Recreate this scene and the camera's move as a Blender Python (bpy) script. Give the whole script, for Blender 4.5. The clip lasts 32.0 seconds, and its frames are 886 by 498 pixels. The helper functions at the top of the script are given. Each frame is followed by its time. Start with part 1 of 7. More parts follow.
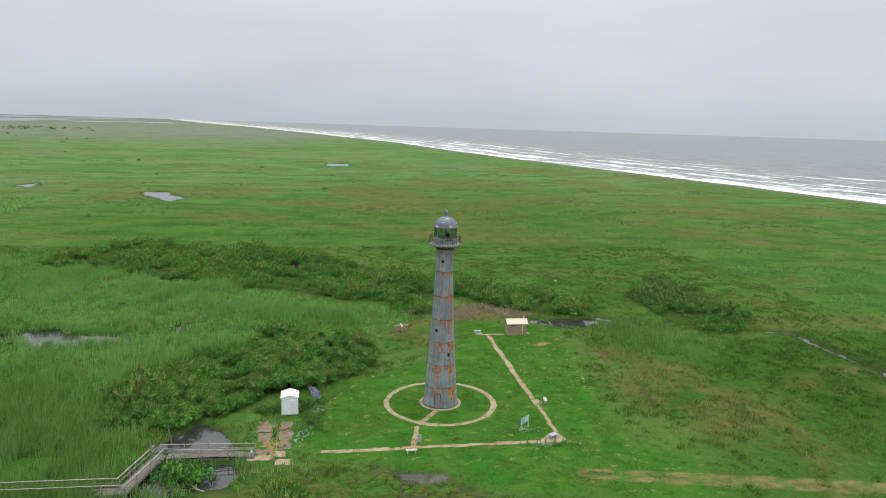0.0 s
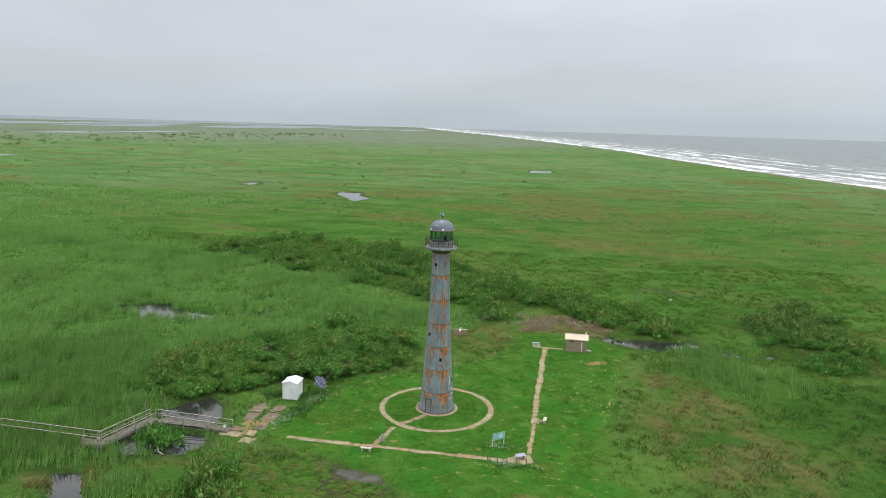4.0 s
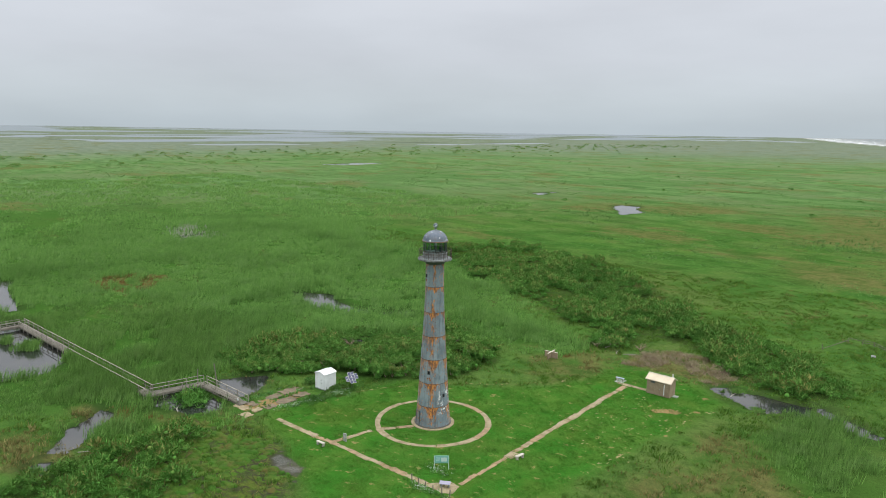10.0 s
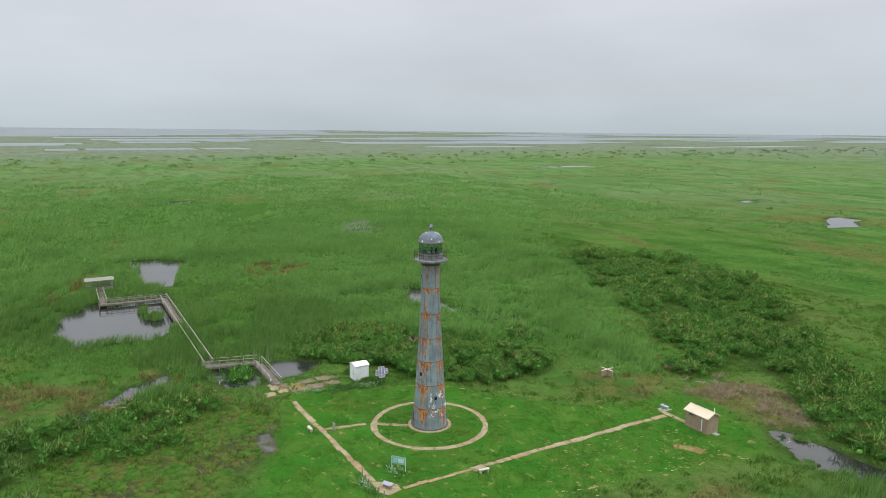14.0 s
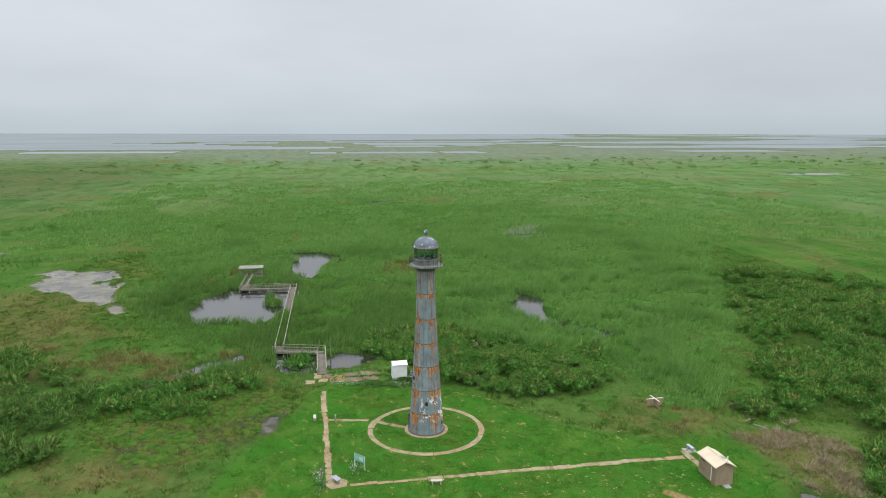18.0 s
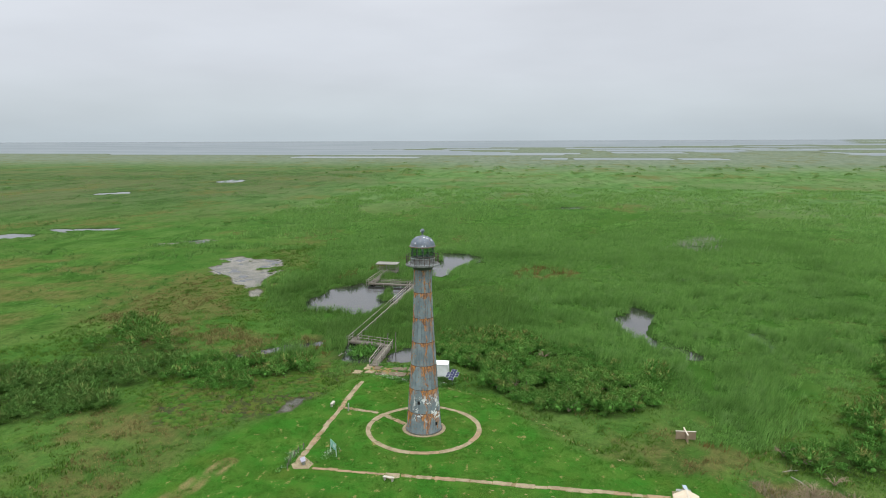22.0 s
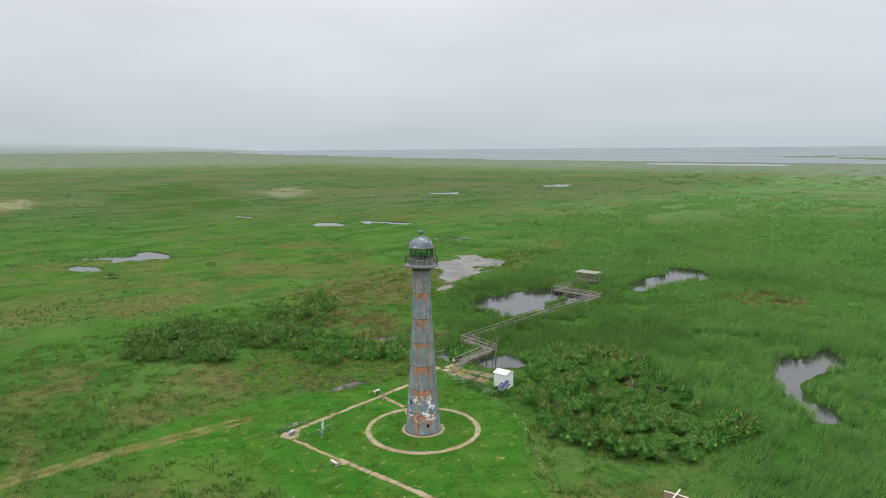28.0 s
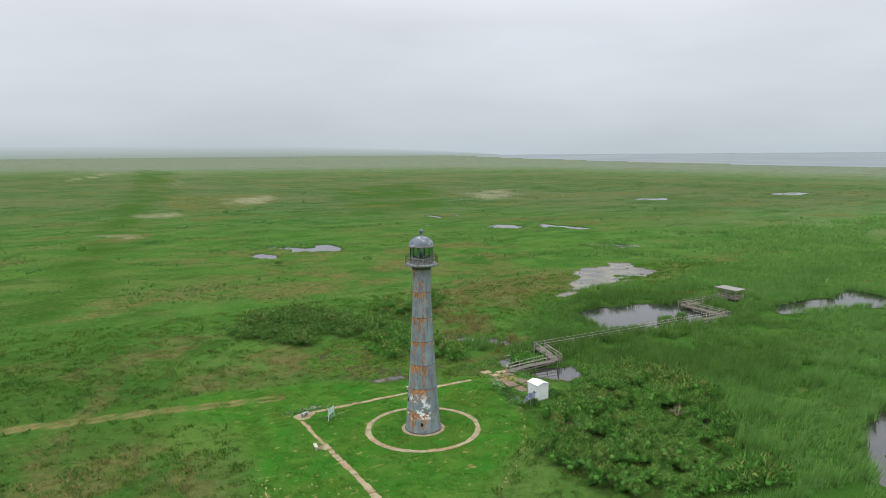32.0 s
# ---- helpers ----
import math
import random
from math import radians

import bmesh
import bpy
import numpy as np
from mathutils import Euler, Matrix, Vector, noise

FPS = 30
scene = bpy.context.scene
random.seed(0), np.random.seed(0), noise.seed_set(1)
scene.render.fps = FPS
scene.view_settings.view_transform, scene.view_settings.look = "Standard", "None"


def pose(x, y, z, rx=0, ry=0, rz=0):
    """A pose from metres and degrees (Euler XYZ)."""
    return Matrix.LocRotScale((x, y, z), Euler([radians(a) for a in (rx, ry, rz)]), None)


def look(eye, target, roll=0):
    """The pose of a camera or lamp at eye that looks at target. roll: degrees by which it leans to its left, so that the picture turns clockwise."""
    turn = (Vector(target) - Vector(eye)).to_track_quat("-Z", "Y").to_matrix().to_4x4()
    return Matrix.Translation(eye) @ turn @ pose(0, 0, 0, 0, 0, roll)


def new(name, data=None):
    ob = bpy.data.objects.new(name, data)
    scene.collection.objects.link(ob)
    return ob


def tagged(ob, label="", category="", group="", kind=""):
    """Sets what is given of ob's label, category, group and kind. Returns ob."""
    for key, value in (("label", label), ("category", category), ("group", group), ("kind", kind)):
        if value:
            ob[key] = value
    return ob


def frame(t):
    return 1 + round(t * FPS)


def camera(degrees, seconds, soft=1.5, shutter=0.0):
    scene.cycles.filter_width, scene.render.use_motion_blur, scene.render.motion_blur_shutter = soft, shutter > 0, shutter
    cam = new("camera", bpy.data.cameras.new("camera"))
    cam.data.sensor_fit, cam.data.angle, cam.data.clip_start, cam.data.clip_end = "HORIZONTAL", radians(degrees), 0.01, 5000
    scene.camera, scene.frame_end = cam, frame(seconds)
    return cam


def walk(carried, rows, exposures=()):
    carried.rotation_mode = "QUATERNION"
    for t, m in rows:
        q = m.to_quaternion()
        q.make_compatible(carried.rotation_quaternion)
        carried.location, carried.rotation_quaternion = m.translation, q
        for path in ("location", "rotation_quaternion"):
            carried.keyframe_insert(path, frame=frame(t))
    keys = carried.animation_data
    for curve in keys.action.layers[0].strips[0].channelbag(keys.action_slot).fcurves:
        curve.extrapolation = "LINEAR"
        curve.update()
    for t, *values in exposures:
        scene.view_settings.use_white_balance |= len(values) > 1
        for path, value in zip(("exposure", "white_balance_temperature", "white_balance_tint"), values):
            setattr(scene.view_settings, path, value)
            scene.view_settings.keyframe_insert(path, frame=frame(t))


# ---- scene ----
import itertools

cam = camera(64.7, 32.0, soft=0.9)
METRES, EYE, TILT, LEAN, TURN = 258.3, 39.5, 0.0, 0.0, -8.9
ROWS = [
    (0.0, 0.0, 0.0, 0.0, 0.31, -10.31, -1.72),
    (0.5, 0.0155, 0.0009, 0.0002, 2.73, -10.31, -1.74),
    (1.0, 0.031, 0.0024, 0.0003, 5.2, -10.32, -1.77),
    (1.5, 0.0465, 0.0047, 0.0005, 7.62, -10.33, -1.79),
    (2.0, 0.0619, 0.0078, 0.0007, 10.04, -10.35, -1.77),
    (2.5, 0.0772, 0.0114, 0.0007, 12.48, -10.33, -1.76),
    (3.0, 0.0921, 0.0156, 0.0006, 14.91, -10.29, -1.75),
    (3.5, 0.1069, 0.0204, 0.0004, 17.28, -10.26, -1.74),
    (5.5, 0.1649, 0.0461, 0.0011, 27.11, -10.16, -1.48),
    (6.0, 0.1786, 0.0542, 0.0011, 29.57, -10.1, -1.38),
    (6.5, 0.1916, 0.0628, 0.0014, 32.03, -10.07, -1.3),
    (7.0, 0.2044, 0.0721, 0.002, 34.47, -10.09, -1.17),
    (7.5, 0.2165, 0.0815, 0.0022, 36.9, -10.06, -1.15),
    (8.0, 0.2285, 0.0917, 0.0021, 39.34, -9.97, -1.08),
    (8.5, 0.2399, 0.1024, 0.0027, 41.81, -9.96, -1.05),
    (9.0, 0.2508, 0.1136, 0.0031, 44.27, -9.95, -0.98),
    (9.5, 0.2612, 0.1251, 0.0032, 46.74, -9.92, -0.94),
    (10.0, 0.271, 0.137, 0.0033, 49.2, -9.95, -0.91),
    (10.5, 0.2802, 0.1492, 0.0034, 51.61, -9.95, -0.85),
    (11.0, 0.2892, 0.1618, 0.0032, 54.09, -9.93, -0.81),
    (11.5, 0.2974, 0.1749, 0.0035, 56.52, -9.97, -0.78),
    (12.0, 0.3049, 0.188, 0.0034, 58.94, -9.98, -0.75),
    (12.5, 0.3121, 0.2016, 0.0032, 61.36, -9.97, -0.69),
    (13.0, 0.3188, 0.2154, 0.0034, 63.81, -10.01, -0.63),
    (13.5, 0.325, 0.2297, 0.0036, 66.31, -10.02, -0.57),
    (14.0, 0.3305, 0.2442, 0.0037, 68.79, -10.0, -0.55),
    (14.5, 0.3355, 0.259, 0.0041, 71.25, -10.0, -0.5),
    (16.5, 0.3497, 0.3213, 0.0045, 81.54, -9.9, -0.23),
    (17.0, 0.3514, 0.3371, 0.0047, 84.04, -9.85, -0.16),
    (17.5, 0.3524, 0.353, 0.005, 86.54, -9.83, -0.13),
    (18.0, 0.3526, 0.3687, 0.0052, 89.02, -9.8, -0.08),
    (18.5, 0.3524, 0.3846, 0.0052, 91.56, -9.75, -0.04),
    (19.0, 0.3515, 0.4003, 0.005, 94.1, -9.69, -0.01),
    (19.5, 0.3499, 0.416, 0.0044, 96.63, -9.59, 0.02),
    (20.0, 0.3475, 0.4314, 0.004, 99.15, -9.52, 0.05),
    (20.5, 0.3444, 0.4468, 0.0035, 101.67, -9.47, 0.09),
    (21.0, 0.3406, 0.462, 0.0027, 104.2, -9.37, 0.1),
    (21.5, 0.3361, 0.4772, 0.0018, 106.69, -9.3, 0.18),
    (22.0, 0.331, 0.492, 0.0014, 109.17, -9.24, 0.21),
    (22.5, 0.3258, 0.5056, 0.0008, 111.49, -9.15, 0.24),
    (23.0, 0.3196, 0.5199, 0.0004, 114.04, -9.09, 0.26),
    (23.5, 0.3126, 0.534, -0.0, 116.57, -9.04, 0.3),
    (24.0, 0.3048, 0.548, -0.0004, 119.14, -8.98, 0.33),
    (24.5, 0.2967, 0.5613, -0.0005, 121.66, -8.96, 0.35),
    (25.0, 0.2881, 0.5743, -0.001, 124.17, -8.88, 0.34),
    (25.5, 0.2788, 0.5869, -0.0012, 126.69, -8.83, 0.37),
    (27.5, 0.2361, 0.6335, -0.0018, 136.84, -8.59, 0.4),
    (28.0, 0.2241, 0.6439, -0.002, 139.38, -8.55, 0.43),
    (28.5, 0.2117, 0.6537, -0.0021, 141.92, -8.51, 0.43),
    (29.0, 0.1989, 0.6631, -0.0023, 144.45, -8.47, 0.47),
    (29.5, 0.1857, 0.6718, -0.0026, 146.98, -8.43, 0.48),
    (30.0, 0.1721, 0.6798, -0.0029, 149.53, -8.4, 0.48),
    (30.5, 0.1582, 0.6874, -0.0033, 152.05, -8.36, 0.5),
    (31.0, 0.1438, 0.6943, -0.0038, 154.61, -8.32, 0.5),
    (31.5, 0.1299, 0.7002, -0.0044, 157.03, -8.23, 0.44),
    (32.0, 0.1182, 0.7047, -0.0051, 159.07, -8.09, 0.39),
]
walk(cam, [(t, pose(0, 0, EYE, TILT, LEAN, TURN) @ pose(METRES * x, METRES * y, METRES * z, 90 + pitch, roll, yaw)) for t, x, y, z, yaw, pitch, roll in ROWS])

# ---- world, sun, exposure ----
world = bpy.data.worlds.new("overcast_sky")
scene.world = world
world.use_nodes = True
wn = world.node_tree
wn.nodes.clear()


def wnode(kind, **props):
    n = wn.nodes.new(kind)
    for k, v in props.items():
        n.inputs[k.replace("_", " ")].default_value = v
    return n


w_out = wn.nodes.new("ShaderNodeOutputWorld")
w_bg = wn.nodes.new("ShaderNodeBackground")
w_bg2 = wn.nodes.new("ShaderNodeBackground")
w_add = wn.nodes.new("ShaderNodeAddShader")
sky = wn.nodes.new("ShaderNodeTexSky")
sky.sky_type = "NISHITA"
sky.sun_disc = False
sky.sun_elevation, sky.sun_rotation = radians(73), radians(68)
sky.air_density, sky.dust_density = 1.0, 2.0
w_bg2.inputs["Strength"].default_value = 0.012
wn.links.new(sky.outputs[0], w_bg2.inputs["Color"])
# a closed cloud layer: brightest overhead, grey-blue haze at the horizon
w_co = wn.nodes.new("ShaderNodeTexCoord")
w_sep = wn.nodes.new("ShaderNodeSeparateXYZ")
wn.links.new(w_co.outputs["Generated"], w_sep.inputs[0])
w_ramp = wn.nodes.new("ShaderNodeValToRGB")
cr = w_ramp.color_ramp
cr.elements[0].position, cr.elements[0].color = 0.0, (0.49, 0.56, 0.61, 1)
cr.elements[1].position, cr.elements[1].color = 1.0, (2.15, 2.2, 2.25, 1)
for pos, col in ((0.035, (0.54, 0.60, 0.65, 1)), (0.09, (0.60, 0.635, 0.69, 1)), (0.17, (0.655, 0.68, 0.73, 1)), (0.45, (1.32, 1.36, 1.42, 1))):
    e = cr.elements.new(pos)
    e.color = col
wn.links.new(w_sep.outputs["Z"], w_ramp.inputs[0])
w_map = wn.nodes.new("ShaderNodeMapping")
w_map.inputs["Scale"].default_value = (2.2, 2.2, 9.0)
wn.links.new(w_co.outputs["Generated"], w_map.inputs[0])
w_noise = wnode("ShaderNodeTexNoise", Scale=1.1, Detail=5.0, Roughness=0.5)
wn.links.new(w_map.outputs[0], w_noise.inputs["Vector"])
w_rng = wnode("ShaderNodeMapRange")
for i, v in zip((1, 2, 3, 4), (0.3, 0.7, 0.93, 1.08)):
    w_rng.inputs[i].default_value = v
wn.links.new(w_noise.outputs[0], w_rng.inputs[0])
w_mul = wn.nodes.new("ShaderNodeVectorMath")
w_mul.operation = "MULTIPLY"
wn.links.new(w_ramp.outputs[0], w_mul.inputs[0])
wn.links.new(w_rng.outputs[0], w_mul.inputs[1])
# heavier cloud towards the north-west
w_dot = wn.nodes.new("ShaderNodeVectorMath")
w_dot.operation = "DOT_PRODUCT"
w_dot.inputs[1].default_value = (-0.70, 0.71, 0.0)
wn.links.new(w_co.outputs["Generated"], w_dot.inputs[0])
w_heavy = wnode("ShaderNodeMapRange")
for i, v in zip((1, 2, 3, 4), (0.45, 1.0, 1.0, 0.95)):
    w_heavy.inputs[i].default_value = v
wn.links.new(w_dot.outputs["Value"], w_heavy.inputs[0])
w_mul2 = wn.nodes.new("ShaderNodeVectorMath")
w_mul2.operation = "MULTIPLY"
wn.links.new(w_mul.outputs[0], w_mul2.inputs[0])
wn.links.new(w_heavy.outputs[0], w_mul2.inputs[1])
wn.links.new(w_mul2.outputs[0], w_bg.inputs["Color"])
w_bg.inputs["Strength"].default_value = 1.0
wn.links.new(w_bg.outputs[0], w_add.inputs[0])
wn.links.new(w_bg2.outputs[0], w_add.inputs[1])
wn.links.new(w_add.outputs[0], w_out.inputs[0])

sun_data = bpy.data.lights.new("sun", "SUN")
sun_data.energy, sun_data.angle, sun_data.color = 0.9, radians(25), (1.0, 0.97, 0.92)
sun = new("sun", sun_data)
sun.matrix_world = look((62, 112, 170), (15, 93, 0))

# ---- materials ----


class Mat:
    """A node material with short ways to wire it."""

    def __init__(self, name, rough=0.8, metal=0.0):
        self.m = bpy.data.materials.new(name)
        self.m.use_nodes = True
        self.t = self.m.node_tree
        self.b = self.t.nodes["Principled BSDF"]
        self.b.inputs["Roughness"].default_value = rough
        self.b.inputs["Metallic"].default_value = metal
        self.b.inputs["Specular IOR Level"].default_value = 0.3

    def put(self, sock, val):
        if isinstance(val, bpy.types.NodeSocket):
            self.t.links.new(val, sock)
        elif isinstance(val, (tuple, list)) and len(val) == 3 and sock.type == "RGBA":
            sock.default_value = (*val, 1)
        else:
            sock.default_value = val

    def pos(self):
        return self.t.nodes.new("ShaderNodeNewGeometry").outputs["Position"]

    def obj(self):
        return self.t.nodes.new("ShaderNodeTexCoord").outputs["Object"]

    def uv(self):
        return self.t.nodes.new("ShaderNodeTexCoord").outputs["UV"]

    def island(self):
        return self.t.nodes.new("ShaderNodeNewGeometry").outputs["Random Per Island"]

    def rand(self):
        return self.t.nodes.new("ShaderNodeObjectInfo").outputs["Random"]

    def attr(self, name):
        n = self.t.nodes.new("ShaderNodeAttribute")
        n.attribute_name = name
        return n.outputs["Fac"]

    def scaled(self, vec, s):
        n = self.t.nodes.new("ShaderNodeMapping")
        n.inputs["Scale"].default_value = s
        self.put(n.inputs[0], vec)
        return n.outputs[0]

    def noise(self, scale, detail=4.0, rough=0.55, vec=None, dist=0.0):
        n = self.t.nodes.new("ShaderNodeTexNoise")
        n.inputs["Scale"].default_value, n.inputs["Detail"].default_value = scale, detail
        n.inputs["Roughness"].default_value, n.inputs["Distortion"].default_value = rough, dist
        self.put(n.inputs["Vector"], self.pos() if vec is None else vec)
        return n.outputs["Fac"]

    def voro(self, scale, vec=None):
        n = self.t.nodes.new("ShaderNodeTexVoronoi")
        n.inputs["Scale"].default_value = scale
        self.put(n.inputs["Vector"], self.pos() if vec is None else vec)
        return n.outputs["Distance"]

    def step(self, val, lo, hi, a=0.0, b=1.0):
        n = self.t.nodes.new("ShaderNodeMapRange")
        n.interpolation_type = "SMOOTHSTEP"
        for i, v in zip((0, 1, 2, 3, 4), (val, lo, hi, a, b)):
            self.put(n.inputs[i], v)
        return n.outputs[0]

    def math(self, op, a, b=0.0):
        n = self.t.nodes.new("ShaderNodeMath")
        n.operation = op
        self.put(n.inputs[0], a)
        self.put(n.inputs[1], b)
        return n.outputs[0]

    def mul(self, a, b):
        return self.math("MULTIPLY", a, b)

    def mix(self, f, a, b):
        n = self.t.nodes.new("ShaderNodeMix")
        n.data_type = "RGBA"
        self.put(n.inputs[0], f)
        self.put(n.inputs[6], a)
        self.put(n.inputs[7], b)
        return n.outputs[2]

    def sep(self, vec):
        n = self.t.nodes.new("ShaderNodeSeparateXYZ")
        self.put(n.inputs[0], vec)
        return n.outputs

    def color(self, c):
        self.put(self.b.inputs["Base Color"], c)
        return self

    def rough(self, v):
        self.put(self.b.inputs["Roughness"], v)
        return self

    def bump(self, h, strength=0.5, dist=0.02):
        n = self.t.nodes.new("ShaderNodeBump")
        n.inputs["Strength"].default_value, n.inputs["Distance"].default_value = strength, dist
        self.put(n.inputs["Height"], h)
        self.t.links.new(n.outputs[0], self.b.inputs["Normal"])
        return self


def simple(name, col, dark, scale=3.0, rough=0.7, metal=0.0, grain=30.0, bump=0.3):
    """Plain paint, wood or stone with stains and grain."""
    a = Mat(name, rough, metal)
    n = a.noise(scale, 5, 0.6, a.obj())
    g2 = a.noise(grain, 3, 0.5, a.obj())
    c = a.mix(a.step(n, 0.35, 0.7), col, dark)
    a.color(a.mix(a.mul(g2, 0.5), c, tuple(v * 0.7 for v in col)))
    a.bump(g2, bump, 0.01)
    return a.m


# ground: marsh, lawn, dry grass, mud, track and sand by land cover
a = Mat("marsh_ground", 1.0)
a.b.inputs["Specular IOR Level"].default_value = 0.0
big = a.noise(0.009, 5, 0.6)
mid = a.noise(0.06, 8, 0.70, dist=0.4)
fine = a.noise(0.9, 6, 0.72)
tiny = a.noise(5.0, 5, 0.72)
grit = a.noise(0.22, 10, 0.80)
windrow = a.noise(0.075, 9, 0.68, a.scaled(a.pos(), (0.5, 1.25, 1.0)), 0.6)
c = a.mix(a.step(mid, 0.40, 0.60), (0.045, 0.122, 0.022), (0.076, 0.156, 0.033))
c = a.mix(a.step(big, 0.42, 0.58, 0.0, 0.7), c, a.mix(a.step(mid, 0.42, 0.60), (0.066, 0.134, 0.027), (0.104, 0.134, 0.040)))
# fine contrast fades as the painted distance haze grows
near_by = a.math("SUBTRACT", 1.0, a.mul(a.attr("far_haze"), 0.9))
c = a.mix(a.mul(a.step(windrow, 0.50, 0.62, 0.0, 0.6), near_by), c, (0.030, 0.078, 0.014))
c = a.mix(a.step(windrow, 0.46, 0.36, 0.0, 0.5), c, (0.094, 0.172, 0.032))
# outer marsh grass; distance haze painted in, paler and greyer further out
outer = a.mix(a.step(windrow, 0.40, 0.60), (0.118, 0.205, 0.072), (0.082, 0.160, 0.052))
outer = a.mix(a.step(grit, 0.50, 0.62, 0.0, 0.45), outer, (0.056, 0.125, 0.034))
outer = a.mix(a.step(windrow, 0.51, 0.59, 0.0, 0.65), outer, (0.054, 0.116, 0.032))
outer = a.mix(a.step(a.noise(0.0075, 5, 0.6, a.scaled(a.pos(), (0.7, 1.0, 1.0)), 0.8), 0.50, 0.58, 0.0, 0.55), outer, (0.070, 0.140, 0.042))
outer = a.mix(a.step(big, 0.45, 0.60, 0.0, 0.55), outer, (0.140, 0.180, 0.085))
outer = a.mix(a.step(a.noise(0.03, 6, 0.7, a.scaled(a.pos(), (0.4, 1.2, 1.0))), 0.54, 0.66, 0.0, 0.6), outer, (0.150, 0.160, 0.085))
outer = a.mix(a.step(a.attr("far_haze"), 0.60, 1.0), outer, a.mix(a.step(windrow, 0.42, 0.60), (0.158, 0.186, 0.135), (0.115, 0.146, 0.102)))
south_c = a.mix(a.step(windrow, 0.42, 0.58), (0.084, 0.122, 0.052), (0.050, 0.083, 0.031))
south_c = a.mix(a.step(big, 0.46, 0.58, 0.0, 0.7), south_c, (0.108, 0.118, 0.058))
south_c = a.mix(a.step(grit, 0.50, 0.60, 0.0, 0.5), south_c, (0.040, 0.082, 0.024))
_, gy_pos, _ = a.sep(a.pos())
outer = a.mix(a.mul(a.step(gy_pos, 0.0, -130.0, 0.0, 0.85), a.step(a.attr("far_haze"), 0.52, 0.98, 1.0, 0.0)), outer, south_c)
c = a.mix(a.step(a.math("ADD", a.attr("far_haze"), a.mul(mid, 0.3)), 0.15, 0.62), c, outer)
c = a.mix(a.mul(a.mul(a.attr("reed"), 0.8), near_by), c, a.mix(a.step(fine, 0.4, 0.7), (0.034, 0.100, 0.016), (0.058, 0.132, 0.022)))
c = a.mix(a.mul(a.attr("thicket"), 0.8), c, a.mix(a.step(fine, 0.4, 0.65), (0.028, 0.062, 0.013), (0.050, 0.060, 0.022)))
c = a.mix(a.mul(a.attr("sedge"), 0.8), c, a.mix(a.step(grit, 0.4, 0.62), (0.030, 0.082, 0.013), (0.048, 0.098, 0.018)))
dry = a.math("ADD", a.attr("brown"), a.step(a.noise(0.024, 8, 0.72, a.scaled(a.pos(), (0.6, 1.0, 1.0))), 0.505, 0.62, 0.0, 0.80))
c = a.mix(a.mul(a.step(dry, 0.1, 1.0), 0.8), c, a.mix(a.step(grit, 0.42, 0.60), (0.145, 0.128, 0.050), (0.078, 0.102, 0.028)))
c = a.mix(a.mul(a.attr("pale"), 0.75), c, a.mix(a.step(grit, 0.40, 0.60), (0.290, 0.275, 0.185), (0.170, 0.175, 0.095)))
# hummocky turf with dark wet cracks between the cushions
crack = a.step(a.math("ABSOLUTE", a.math("SUBTRACT", a.noise(0.42, 6, 0.6, a.scaled(a.pos(), (1.0, 1.5, 1.0)), 0.8), 0.5)), 0.012, 0.055, 1.0, 0.0)
turf = a.mix(a.step(grit, 0.42, 0.60), (0.062, 0.130, 0.018), (0.098, 0.116, 0.028))
turf = a.mix(a.step(a.noise(0.11, 4, 0.6), 0.50, 0.64), turf, (0.042, 0.106, 0.016))
turf = a.mix(a.step(a.noise(0.16, 6, 0.7), 0.49, 0.60, 0.0, 0.8), turf, a.mix(a.step(grit, 0.44, 0.58), (0.175, 0.145, 0.055), (0.095, 0.085, 0.035)))
turf = a.mix(a.mul(crack, a.step(a.noise(0.08, 3, 0.6), 0.40, 0.58)), turf, (0.048, 0.042, 0.030))
turf = a.mix(a.step(a.noise(0.5, 5, 0.65), 0.46, 0.60, 0.0, 0.75), turf, (0.052, 0.050, 0.032))
c = a.mix(a.attr("turf"), c, turf)
lawn_c = a.mix(a.step(a.noise(0.2, 7, 0.68), 0.38, 0.62), (0.038, 0.149, 0.017), (0.073, 0.160, 0.025))
lawn_c = a.mix(a.step(grit, 0.47, 0.62, 0.0, 0.5), lawn_c, (0.028, 0.092, 0.010))
lawn_c = a.mix(a.step(a.noise(0.09, 4, 0.6), 0.50, 0.70, 0.0, 0.6), lawn_c, (0.082, 0.120, 0.020))
lawn_c = a.mix(a.step(a.noise(0.8, 5, 0.72, a.scaled(a.pos(), (0.7, 1.0, 1.0))), 0.59, 0.65, 0.0, 0.8), lawn_c, (0.29, 0.24, 0.095))
c = a.mix(a.mul(a.step(fine, 0.50, 0.62, 0.0, 0.55), near_by), c, a.mix(0.65, c, (0.012, 0.034, 0.006)))
c = a.mix(a.step(fine, 0.44, 0.34, 0.0, 0.40), c, a.mix(0.5, c, (0.210, 0.300, 0.070)))
c = a.mix(a.attr("lawn"), c, lawn_c)
c = a.mix(a.mul(a.step(a.math("ADD", a.attr("track"), a.mul(grit, 0.7)), 0.55, 1.0), 0.85), c, a.mix(a.step(grit, 0.4, 0.6), (0.25, 0.20, 0.095), (0.13, 0.125, 0.042)))
c = a.mix(a.step(a.math("ADD", a.attr("bare"), a.mul(grit, 1.6)), 1.35, 1.6), c, a.mix(tiny, (0.36, 0.25, 0.12), (0.20, 0.14, 0.06)))
